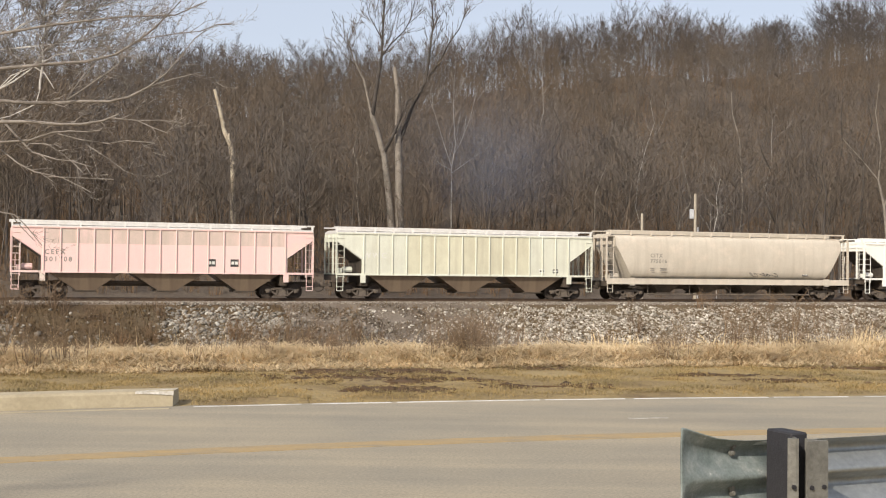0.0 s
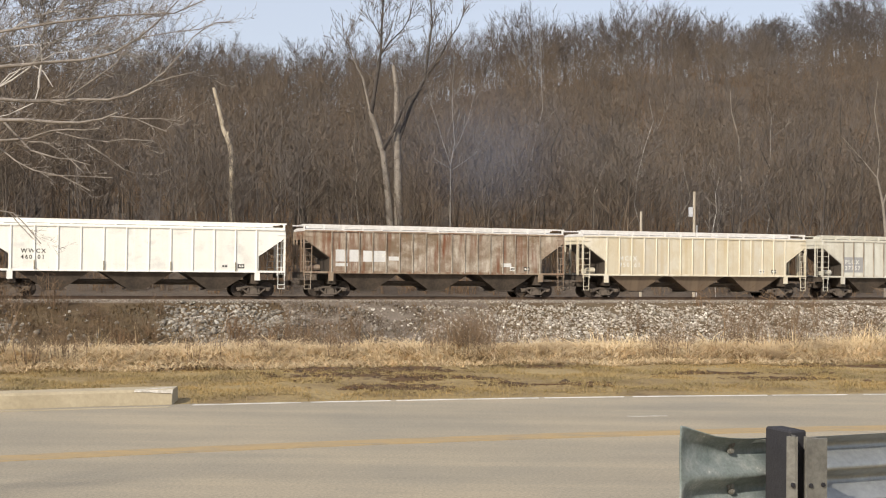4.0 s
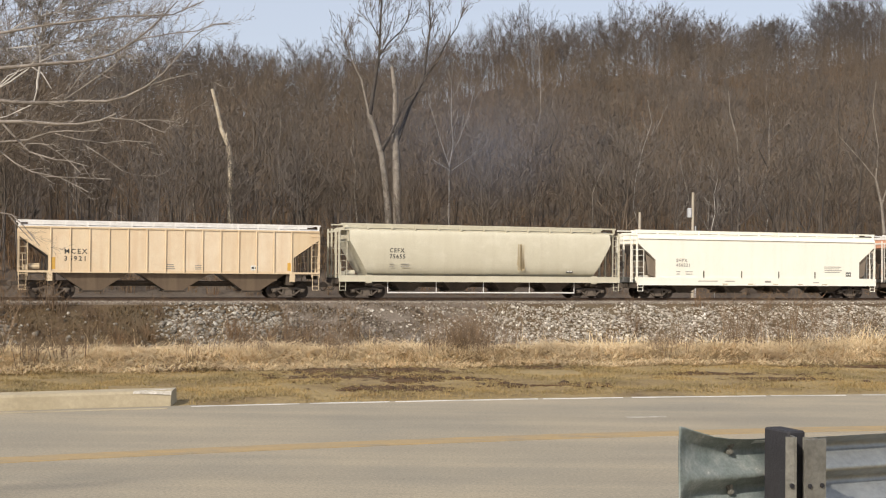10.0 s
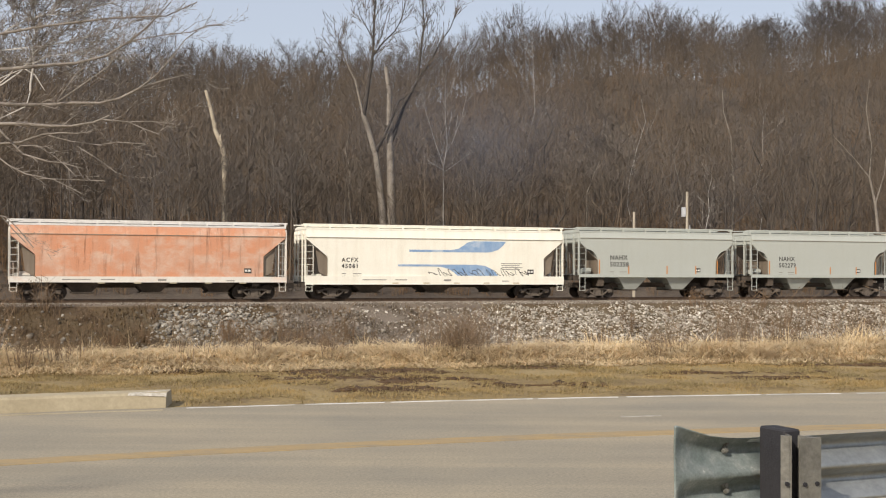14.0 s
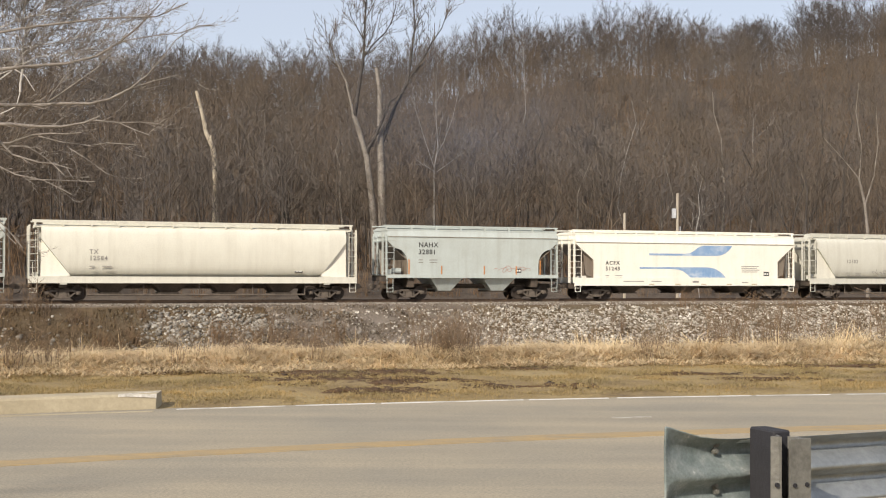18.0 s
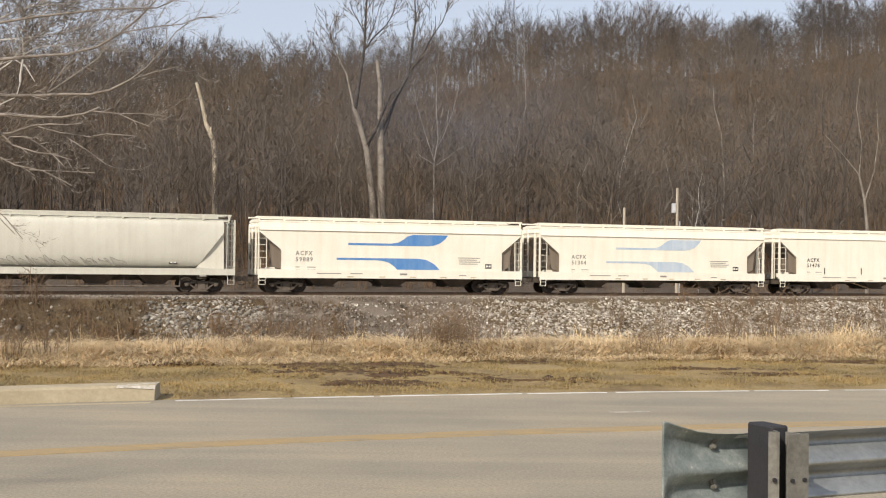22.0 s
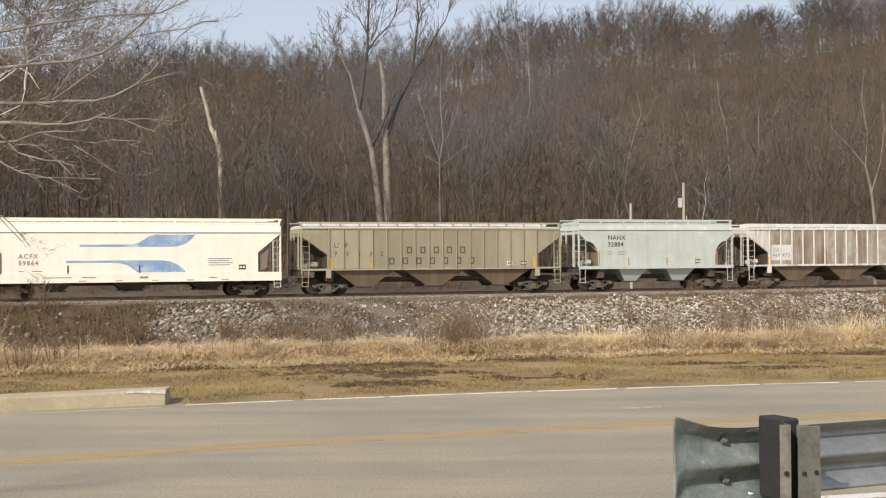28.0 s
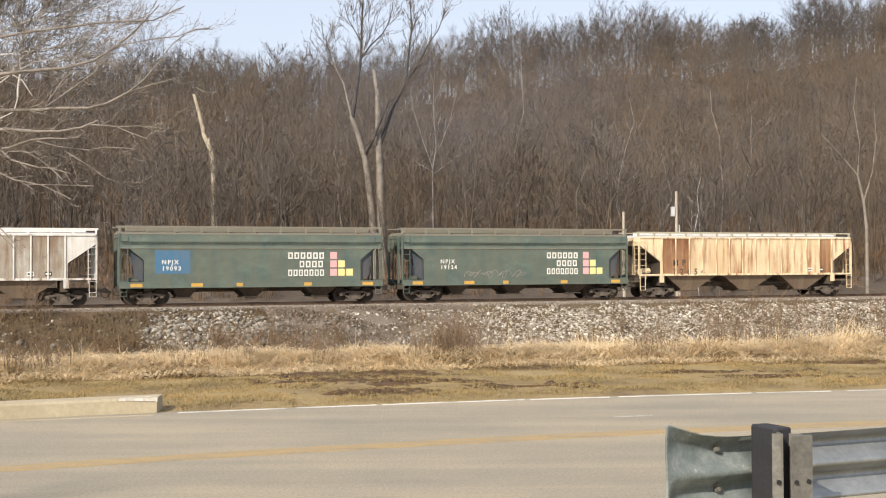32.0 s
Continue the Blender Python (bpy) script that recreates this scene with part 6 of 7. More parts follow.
    # pale saplings and leaning trunks at the foot of the hill
    for px, depth, top, r, lean, mat in ((486, 108, 9.5, 0.07, 0.02, PALEBARK), (166, 165, 33.0, 0.10, 0.01, DULLBARK), (686, 118, 13.0, 0.26, -0.05, DARKLIMB), (655, 121, 15.0, 0.17, -0.16, DARKLIMB), (205, 117, 9.0, 0.24, 0.18, DARKLIMB), (715, 125, 19.0, 0.26, 0.1, DARKLIMB), (-230, 119, 11.0, 0.2, -0.12, DARKLIMB), (60, 122, 13.0, 0.18, 0.06, DARKLIMB), (-480, 121, 15.0, 0.24, 0.04, DARKLIMB), (-720, 112, 14.0, 0.28, -0.03, DARKLIMB), (355, 128, 19.0, 0.12, 0.03, DULLBARK), (-250, 118, 14.0, 0.2, 0.02, BARK), (-300, 124, 17, 0.15, 0.05, BARK), (240, 121, 12.0, 0.16, 0.25, BARK), (-655, 120, 18, 0.22, 0.03, BARK), (-560, 126, 16, 0.16, -0.04, BARK), (560, 134, 18, 0.12, 0.08, DULLBARK), (640, 122, 14, 0.18, 0.12, DARKLIMB), (600, 128, 16, 0.2, -0.1, DARKLIMB), (505, 117, 11, 0.2, -0.15, DARKLIMB), (420, 126, 15, 0.22, 0.06, BARK), (300, 119, 9.5, 0.16, 0.2, DARKLIMB), (110, 116, 10, 0.18, -0.2, DARKLIMB), (-60, 121, 12, 0.22, 0.1, DARKLIMB), (-140, 126, 15, 0.2, -0.06, BARK), (-390, 117, 11, 0.2, 0.14, DARKLIMB), (-430, 128, 16, 0.24, -0.05, BARK), (-600, 116, 11, 0.22, 0.1, DARKLIMB), (690, 140, 21, 0.3, 0.05, DARKLIMB), (520, 142, 22, 0.26, -0.04, BARK), (180, 135, 19, 0.24, 0.05, DARKLIMB), (20, 140, 21, 0.2, -0.04, BARK), (-330, 138, 20, 0.26, 0.04, DARKLIMB)):
        x, y, _ = place(px, 0, depth)
        z = base_at(x, y)
        h = top - z
        thin = 0.48 if mat in (PALEBARK, DULLBARK) else 0.62
        rows = follow([(0, 0, 0)] + [(lean * h * f + rnd.gauss(0, 0.03 * h), rnd.gauss(0, 0.2), h * f) for f in (0.2, 0.38, 0.55, 0.72, 0.87)] + [(lean * h, 0, h)], r * thin, r * 0.12)
        crown = [sprout(rnd, rows[1:], 12, h * 0.22, r * 0.28, 3, 0.8, 0.3)]
        bare_tree("woodland_tree", "slim bare tree standing at the foot of the hill" if mat is BARK else "dark crooked bare tree at the foot of the hill" if mat is DARKLIMB else "slim pale-barked bare tree at the foot of the hill", (x, y, z), [rows], crown, mat, PALETWIG if mat in (PALEBARK, DULLBARK) else WOODS, minr=0.012)
    # forked tree at the edge of the wood
    x, y, _ = place(785, 0, 112.0)
    z = base_at(x, y)
    o = Vector((x, y, z))
    boles = [follow([Vector(place(px, py, 112.0)) - o for px, py in q], r0, r1) for q, r0, r1 in (
        (((785, -110), (785, 70), (780, 120), (770, 165)), 0.17, 0.10),
        (((770, 165), (750, 190), (728, 215), (705, 240)), 0.06, 0.02),
        (((780, 118), (796, 170), (804, 230), (800, 295)), 0.08, 0.02),
        (((770, 165), (774, 222), (764, 285), (770, 340)), 0.07, 0.02))]
    bare_tree("forked_tree", "pale forked bare tree at the edge of the wood", (x, y, z), boles, [sprout(rnd, r, 14, 2.6, 0.04, 3, 0.8, 0.25) for r in boles[1:]], BARK, WOODS, minr=0.012)
    # tall tree on the skyline
    x, y = xy(186, 178)
    z = base_at(x, y)
    rows = follow([(0, 0, 0), (0.1, 0, 6), (-0.1, 0, 11), (0.2, 0, 17), (0.1, 0, 24)], 0.34, 0.08)
    bare_tree("skyline_tree", "tall bare tree rising above the ridge", (x, y, z), [rows], [sprout(rnd, rows[1:], 22, 6.0, 0.09, 3, 0.8, 0.35)], BARK, WOODS, minr=0.03)
    # near tree, whose limbs reach in from outside
    x, y = -11.6, 24.0
    z = base_at(x, y)
    o = Vector((x, y, z))
    trunk = follow([(0, 0, 0), (0.1, 0, 2.5), (0.0, 0.1, 5), (0.3, 0.1, 8), (0.2, 0, 11)], 0.26, 0.12)

    def limb(points, depth, r0, r1):
        return follow([Vector(place(px, py, depth)) - o for px, py in points], r0 * 1.25, r1 * 1.3)
    limbs = [
        limb(((-1060, 250), (-880, 330), (-784, 347), (-734, 352), (-684, 357), (-634, 361), (-584, 374), (-544, 399), (-514, 424), (-494, 444), (-470, 470)), 24.0, 0.034, 0.008),
        limb(((-569, 384), (-534, 402), (-484, 411), (-434, 417), (-404, 429), (-380, 431)), 24.0, 0.013, 0.004),
        limb(((-1060, 220), (-880, 275), (-784, 289), (-734, 286), (-684, 287), (-644, 290), (-594, 290), (-559, 299), (-524, 317), (-494, 341), (-469, 371), (-444, 404), (-424, 419)), 23.8, 0.036, 0.005),
        limb(((-524, 317), (-484, 331), (-439, 342)), 23.8, 0.010, 0.004),
        limb(((-669, 292), (-644, 309), (-609, 334), (-579, 356), (-569, 374)), 23.7, 0.013, 0.005),
        limb(((-669, 294), (-639, 339), (-619, 356)), 23.9, 0.012, 0.005),
        limb(((-1060, 170), (-880, 240), (-784, 252), (-734, 253), (-684, 249), (-644, 249), (-604, 256), (-577, 268)), 23.6, 0.036, 0.012),
        limb(((-589, 261), (-544, 257), (-504, 258), (-464, 254)), 23.6, 0.011, 0.004),
        limb(((-544, 257), (-514, 244), (-489, 235)), 23.6, 0.008, 0.004),
        limb(((-1060, 120), (-880, 200), (-784, 216), (-734, 220), (-694, 234), (-664, 237), (-634, 236), (-609, 239)), 24.1, 0.024, 0.006),
        limb(((-784, 256), (-759, 229), (-729, 199), (-684, 186), (-659, 184), (-624, 174)), 24.0, 0.020, 0.005),
        limb(((-740, 205), (-734, 214), (-704, 214), (-674, 196), (-654, 179), (-634, 159)), 23.9, 0.012, 0.006),
        limb(((-1060, 90), (-880, 220), (-784, 202), (-754, 179), (-724, 164), (-674, 154), (-649, 142), (-624, 129)), 24.2, 0.018, 0.005),
        limb(((-684, 232), (-644, 222), (-594, 216), (-564, 221), (-514, 218)), 24.0, 0.010, 0.004),
        limb(((-634, 214), (-594, 189), (-564, 167)), 24.0, 0.007, 0.003),
        limb(((-700, 156), (-634, 154), (-584, 152)), 24.2, 0.007, 0.003),
        limb(((-810, 100), (-784, 92), (-759, 88), (-739, 70), (-709, 34)), 24.0, 0.014, 0.004),
        limb(((-765, 88), (-744, 64), (-722, 42)), 24.0, 0.008, 0.003),
        limb(((-1050, 330), (-860, 395), (-700, 425), (-574, 441), (-479, 445), (-424, 470)), 24.0, 0.028, 0.006),
    ]
    crown = [sprout(rnd, r[2:] if len(r) > 5 else r, n, 0.75, 0.008, 3, 0.75, 0.12, 0.14) for r, n in ((limbs[0], 30), (limbs[1], 14), (limbs[2], 18), (limbs[3], 4), (limbs[4], 7), (limbs[5], 5), (limbs[6], 7), (limbs[7], 4), (limbs[8], 2), (limbs[9], 6), (limbs[10], 5), (limbs[11], 5), (limbs[12], 7), (limbs[13], 4), (limbs[14], 3), (limbs[16], 4), (limbs[18], 36))]
    bare_tree("near_bare_tree", "bare grey tree with long low limbs over the verge", (x, y, z), [trunk] + limbs, crown, NEARBARK, TWIG, minr=0.0028)
    # tree behind the standpoint, known by its shadow on the road
    x, y = -13.3, -7.9
    rows = timber(rnd, 12.5, 20, 0.35, 0.36, 6, 4, 0.010, 0.9, 0.04)
    bare_tree("roadside_tree", "bare roadside tree that shades the asphalt", (x, y, -0.1), [[r for r in rows if r[4] == 0]], [[r for r in rows if r[4] > 0]], BARK, TWIG, minr=0.02)
    # darker crown farther behind
    x, y = -17.8, 47.0
    z = base_at(x, y)
    rows = timber(rnd, 15.5, 24, 0.48, 0.52, 8, 8, 0.011, 0.75, 0.03)
    bare_tree("crowded_bare_tree", "brown bare tree with a dense twiggy crown", (x, y, z), [[r for r in rows if r[4] == 0]], [[r for r in rows if r[4] > 0]], DARKLIMB, WOODS, minr=0.008)
    # pale crown behind it
    x, y = -17.5, 40.0
    z = base_at(x, y)
    rows = follow([(0, 0, 0), (0.2, 0, 4), (0.8, 0, 8), (1.6, 0, 12), (2.2, 0, 16)], 0.32, 0.1)
    l2 = [follow([Vector(place(px, py, 40.0)) - Vector((x, y, z)) for px, py in q], r0, r1) for q, r0, r1 in (
        (((-900, 232), (-770, 262), (-724, 284), (-717, 310)), 0.012, 0.02),
        (((-717, 310), (-717, 324), (-712, 359), (-714, 384), (-709, 414), (-714, 444), (-705, 490)), 0.04, 0.024),
        (((-860, 270), (-764, 324), (-734, 346), (-709, 381), (-674, 402), (-634, 439), (-600, 475)), 0.026, 0.015),
        (((-734, 354), (-709, 339), (-692, 312)), 0.026, 0.012),
        (((-800, 300), (-769, 334), (-734, 349)), 0.02, 0.012),
        (((-900, 260), (-784, 314), (-754, 339), (-744, 356), (-769, 374), (-780, 400)), 0.022, 0.012),
        (((-900, 330), (-790, 395), (-750, 425), (-700, 445), (-640, 450), (-570, 470)), 0.035, 0.014),
        (((-880, 340), (-790, 380), (-700, 390), (-640, 400), (-560, 425), (-500, 450)), 0.03, 0.01),
        (((-712, 359), (-690, 372), (-660, 376), (-620, 382), (-580, 384)), 0.018, 0.007),
        (((-709, 414), (-690, 430), (-680, 450), (-660, 480)), 0.022, 0.01),
        (((-714, 400), (-740, 425), (-750, 450), (-745, 480)), 0.022, 0.01))]
    crown = [sprout(rnd, r[2:], 62, 1.4, 0.015, 3, 0.8, 0.12, 0.2) for r in l2[1:3] + l2[5:]]
    bare_tree("pale_sycamore_tree", "sunlit pale bare tree with a dense crown of fine twigs", (x, y, z), [rows] + l2, crown, PALEBARK, PALETWIG, minr=0.006)


def place(px, py, depth):
    """A spot at that depth, by its offset in a view 2200 deep."""
    return px * depth / 2200.0, depth, 1.42 + py * depth / 2200.0


build_trees()


# ---- stones of the bank ----
def lump(rnd):
    """A rough broken stone: a jittered, flattened twelve-cornered lump."""
    bm = bmesh.new()
    bmesh.ops.create_icosphere(bm, subdivisions=1, radius=1.0)
    for v in bm.verts:
        v.co = v.co * rnd.uniform(0.5, 1.25)
        v.co.z *= 0.8
    bm.verts.index_update()
    v = np.array([tuple(q.co) for q in bm.verts], np.float32)
    f = np.array([[q.index for q in face.verts] for face in bm.faces], np.int32)
    bm.free()
    return v, f


def rockiness(u, w):
    """How much bare stone shows on the bank."""
    m = noise.noise((u * 0.22, w * 0.5, 4)) + 0.5 * noise.noise((u * 0.9, w * 0.9, 4))
    patch = smooth01(-19.0, -16.5, u + m * 2.5) * (1 - smooth01(-12.4, -10.0, u + m * 2.0))
    left = 1 - smooth01(-27.5, -25.5, u + m * 1.5)
    return min(1.0, 0.10 * smooth01(-9, -6, u) + 0.9 * smooth01(-4, 2.5, u + m * 4) + 0.9 * patch + 0.8 * left + 0.02)


def build_stones():
    rnd = random.Random(21)
    kinds = [lump(rnd) for i in range(8)]
    grey, old, brown = [], [], []
    for i in range(40000):
        u, w = rnd.uniform(-34, 50), rnd.uniform(-8.3, -0.9)
        x, y = xy(u, w)
        rocky = rockiness(u, w)
        big = 1.25 if u < -6 else 0.9
        sc = big * (rnd.uniform(0.045, 0.10) if rnd.random() < 0.85 else rnd.uniform(0.10, 0.18))
        if w > -2.0:
            sc *= 0.55
        row = (rnd.randrange(8), x, y, height(x, y) + sc * 0.15, rnd.uniform(0, 6.28), sc, rnd.gauss(0, 0.4))
        if rnd.random() < rocky * (0.5 if w > -1.8 else 0.62 if u < -6 else 0.85):
            (old if u < -6 else grey).append(row)
        elif rnd.random() < (0.42 if -11 < u < 3 else 0.02):
            brown.append(row[:5] + (row[5] * 0.7,) + row[6:])
    scatter("riprap", kinds, grey, STONE, "pale grey broken stones piled on the railway bank", "stones")
    scatter("old_riprap", kinds, old, GREYSTONE, "grey angular blocks tipped on the brown bank", "stones")
    scatter("soiled_stones", kinds, brown, BROWNSTONE, "small soil-brown stones on the railway bank", "stones")
    # track ballast
    spots = []
    for i in range(9000):
        u, w = rnd.uniform(-32, 46), rnd.uniform(-1.3, 0.75)
        x, y = xy(u, w)
        spots.append((rnd.randrange(8), x, y, height(x, y) + 0.01, rnd.uniform(0, 6.28), rnd.uniform(0.04, 0.075), rnd.gauss(0, 0.4)))
    scatter("ballast", kinds, spots, BROWNSTONE, "rust-brown crushed ballast along the rails", "ballast")


build_stones()


# ---- grass ----
def blades(name, rows, mat, label, category, bend=3):
    """Bent two-sided blades: (x, y, z, height, heading, lean, width)."""
    vs, fs = [], []
    k = 0
    for x, y, z, h, a, lean, wd in rows:
        c, s = math.cos(a), math.sin(a)
        for i in range(bend + 1):
            f = i / bend
            out = lean * h * f * (0.4 + 0.6 * f)
            up = h * f * (1 - min(0.95, 0.42 * lean) * f)
            ww = wd * (1 - 0.85 * f) / 2
            px, py, pz = x + c * out, y + s * out, z + up
            vs += [(px - s * ww, py + c * ww, pz), (px + s * ww, py - c * ww, pz)]
            if i:
                fs += [(k - 2, k - 1, k + 1), (k - 2, k + 1, k)]
            k += 2
    return tagged(new(name, mesh_from(name, vs, fs, mat)), label, category, kind="stuff")


BARE = ((-1.5, 16.74, 0.5, 0.25, 46), (-0.62, 16.66, 0.35, 0.2, 30), (-0.09, 16.9, 0.22, 0.2, 22), (-1.15, 15.68, 0.5, 0.22, 36), (-0.56, 15.2, 0.45, 0.25, 36), (-0.78, 14.3, 0.35, 0.2, 26), (-0.14, 14.35, 0.13, 0.12, 16), (-3.52, 16.43, 0.3, 0.12, 16), (3.93, 16.71, 0.5, 0.10, 26), (4.3, 15.95, 0.45, 0.15, 24), (6.12, 18.2, 0.5, 0.12, 26), (4.92, 18.4, 0.4, 0.1, 16), (1.54, 17.5, 0.35, 0.1, 14), (0.55, 15.54, 0.3, 0.12, 14), (1.07, 14.86, 0.5, 0.15, 20))


def bare_spot(x, y):
    """Whether turned earth shows there instead of grass."""
    return any(((x - a) / (lx * 0.95)) ** 2 + ((y - b) / (ly * 0.95)) ** 2 < 0.85 + 1.6 * noise.noise((x * 3.2, y * 4.2, 12)) for a, b, lx, ly, n in BARE)


def build_earth():
    """Low sheets of turned earth with ragged outlines."""
    bm = bmesh.new()
    for k, (x, y, lx, ly, n) in enumerate(BARE):
        mid = bm.verts.new((x, y, height(x, y) + 0.014))
        rings = []
        for f, up in ((0.4, 0.010), (0.75, -0.02)):
            ring = []
            for i in range(28):
                a = 2 * math.pi * i / 28
                r = f * (1.15 + 0.9 * noise.noise((math.cos(a) * 1.6, math.sin(a) * 1.6, k * 3.1)) + 0.35 * noise.noise((math.cos(a) * 6, math.sin(a) * 6, k)))
                px, py = x + lx * r * math.cos(a), y + ly * r * math.sin(a)
                ring.append(bm.verts.new((px, py, height(px, py) + up + 0.025 * noise.noise((px * 7, py * 7, 1)))))
            rings.append(ring)
        for i in range(28):
            j = (i + 1) % 28
            bm.faces.new((mid, rings[0][i], rings[0][j]))
            bm.faces.new((rings[0][i], rings[1][i], rings[1][j], rings[0][j]))
    tagged(new("bare_earth", finish(bm, "bare_earth", SOIL)), "ragged patches of bare brown earth on the verge", "earth", kind="stuff")


build_earth()


def build_grass():
    rnd = random.Random(31)
    rows = []
    # dry grass beyond the mown strip: tussocks whose blades flop over together
    for i in range(1500):
        e = 4.2 + 6.6 * rnd.random() ** 1.5
        x = rnd.uniform(-8.5, 11.5)
        y = road_far(x) + e
        n = noise.noise((x * 0.55, y * 0.55, 1.0))
        tall = (0.40 + 0.2 * n) * rnd.uniform(0.6, 1.3) * (1.0 if e < 7 else 0.75)
        up = rnd.random() < 0.05
        if 5.2 < x < 7.4 and e > 4.8:
            tall, up = tall * 1.35, rnd.random() < 0.4
        if e < 4.9:
            tall *= 0.5 + 0.5 * (e - 4.2)
        head = 3.1 * noise.noise((x * 0.7, y * 0.7, 5.0)) * 2 + rnd.gauss(0, 0.6)
        for j in range(30):
            a = head + rnd.gauss(0, 1.2 if up else 0.55)
            qx, qy = x + rnd.gauss(0, 0.09), y + rnd.gauss(0, 0.07)
            lean = rnd.uniform(0.3, 1.3) if up else rnd.uniform(1.3, 2.15)
            rows.append((qx, qy, height(qx, qy) - 0.02, tall * rnd.uniform(0.5, 1.25), a, lean, rnd.uniform(0.008, 0.017)))
    # loose straw matted over the ground between them
    for i in range(36000):
        x = rnd.uniform(-8.5, 10.5)
        e = 3.9 + 6.0 * rnd.random() ** 1.5 + 0.25 * noise.noise((x * 1.5, 0, 7))
        y = road_far(x) + e
        h = rnd.uniform(0.10, 0.30) * (0.55 if e < 4.4 else 1.0)
        rows.append((x, y, height(x, y) + rnd.uniform(-0.01, 0.06), h, rnd.uniform(0, 6.28), rnd.uniform(1.7, 2.3), rnd.uniform(0.010, 0.020)))
    # thin stems that stand out of it
    for i in range(700):
        x = rnd.uniform(-8.5, 10.5)
        e = 4.8 + 6.0 * rnd.random()
        y = road_far(x) + e
        rows.append((x, y, height(x, y), rnd.uniform(0.25, 0.6), rnd.uniform(0, 6.28), rnd.uniform(0.1, 0.9), rnd.uniform(0.005, 0.009)))
    blades("tall_dry_grass", rows, DRYGRASS, "tall matted straw-coloured dry grass beyond the verge", "grass")
    # mown verge
    rows = []
    for i in range(150000):
        x = rnd.uniform(-7.5, 9)
        e = rnd.uniform(0.12, 4.5)
        y = road_far(x) + e
        if x < -2.6 and e < 0.5:
            continue
        n = noise.noise((x * 0.9, y * 1.6, 5)) + 0.6 * noise.noise((x * 3, y * 3, 8))
        if bare_spot(x, y) or n < -0.5 or (e < 0.35 and rnd.random() < 0.6):
            continue
        rows.append((x, y, height(x, y) - 0.005, rnd.uniform(0.02, 0.052) * (1 + 0.5 * max(0, n)), rnd.uniform(0, 6.28), abs(rnd.gauss(0.9, 0.5)), rnd.uniform(0.006, 0.011)))
    blades("mown_grass", rows, SHORTGRASS, "short winter-brown mown grass with bare patches", "grass", bend=1)
    # dark weed stems among the tall grass and on the bank
    kinds = [shrub(rnd, 12, 0.18, (0.35, 0.8), 0.0035) for i in range(4)]
    spots = []
    for cx, ce, n, sp, sc in ((-6.7, 4.9, 70, 0.5, 0.85), (-6.1, 5.0, 10, 0.15, 1.1), (-5.0, 4.6, 8, 0.25, 0.7), (0.3, 5.2, 34, 0.32, 0.8), (-1.9, 5.6, 10, 0.5, 0.9), (5.6, 6.5, 14, 0.5, 1.2), (1.5, 7.5, 10, 0.8, 1.1), (7.5, 7.0, 14, 0.8, 1.2), (3.4, 5.5, 10, 0.6, 0.8), (-3.4, 5.5, 10, 0.9, 0.8)):
        for i in range(n):
            x = cx + rnd.gauss(0, sp)
            y = road_far(x) + ce + rnd.gauss(0, sp)
            spots.append((rnd.randrange(4), x, y, height(x, y), rnd.uniform(0, 6.28), sc * rnd.uniform(0.6, 1.2), rnd.gauss(0, 0.2)))
    scatter("weeds", kinds, spots, WEED, "dead brown weed stems among the dry grass", "weeds")
    kinds = [shrub(rnd, 16, 0.4, (0.5, 1.5), 0.010) for i in range(4)]
    spots = []
    for i in range(330):
        u = rnd.uniform(-34, 0) if i % 2 else rnd.uniform(-32, 48)
        w = rnd.choice((rnd.uniform(-8.5, -6.0), rnd.uniform(-7, -2.5)))
        if noise.noise((u * 0.3, w * 0.2, 6)) < (0.02 if not -11 < u < 3 else 0.12) or -6 < u < 4:
            continue
        x, y = xy(u, w)
        spots.append((rnd.randrange(4), x, y, height(x, y), rnd.uniform(0, 6.28), rnd.uniform(0.4, 1.0), rnd.gauss(0, 0.15)))
    # taller weeds on the bank's shoulder
    for i in range(9):
        u, w = rnd.uniform(-28.5, -23.5), rnd.uniform(-3.0, -1.7)
        x, y = xy(u, w)
        spots.append((rnd.randrange(4), x, y, height(x, y), rnd.uniform(0, 6.28), rnd.uniform(0.9, 1.4), rnd.gauss(0, 0.1)))
    for u, w, sc in ((12.6, -2.2, 0.7), (17.8, -2.0, 1.0), (18.2, -2.4, 0.9), (23.0, -2.6, 1.1)):
        x, y = xy(u, w)
        spots.append((rnd.randrange(4), x, y, height(x, y), rnd.uniform(0, 6.28), sc, 0.0))
    scatter("bank_brush", kinds, spots, BRUSH, "low bare brush on the railway bank", "brush")
    rows = []
    for i in range(52000):
        u, w = rnd.uniform(-33, 44), rnd.uniform(-8.4, -1.6)
        rocky = rockiness(u, w)
        if rnd.random() < rocky * 0.93 or noise.noise((u * 0.5, w * 0.7, 15)) < (-0.4 if u < -17 else -0.15):
            continue
        x, y = xy(u, w)
        rows.append((x, y, height(x, y) - 0.02, rnd.uniform(0.14, 0.45), rnd.uniform(0, 6.28), abs(rnd.gauss(1.0, 0.5)), rnd.uniform(0.02, 0.045)))
    blades("bank_grass", rows, BANKGRASS, "thin brown grass on the railway bank", "grass", bend=2)
    # turned earth
    kinds = [(v * np.array((1.3, 1, 0.55), np.float32), f) for v, f in (lump(rnd) for i in range(6))]
    spots = []
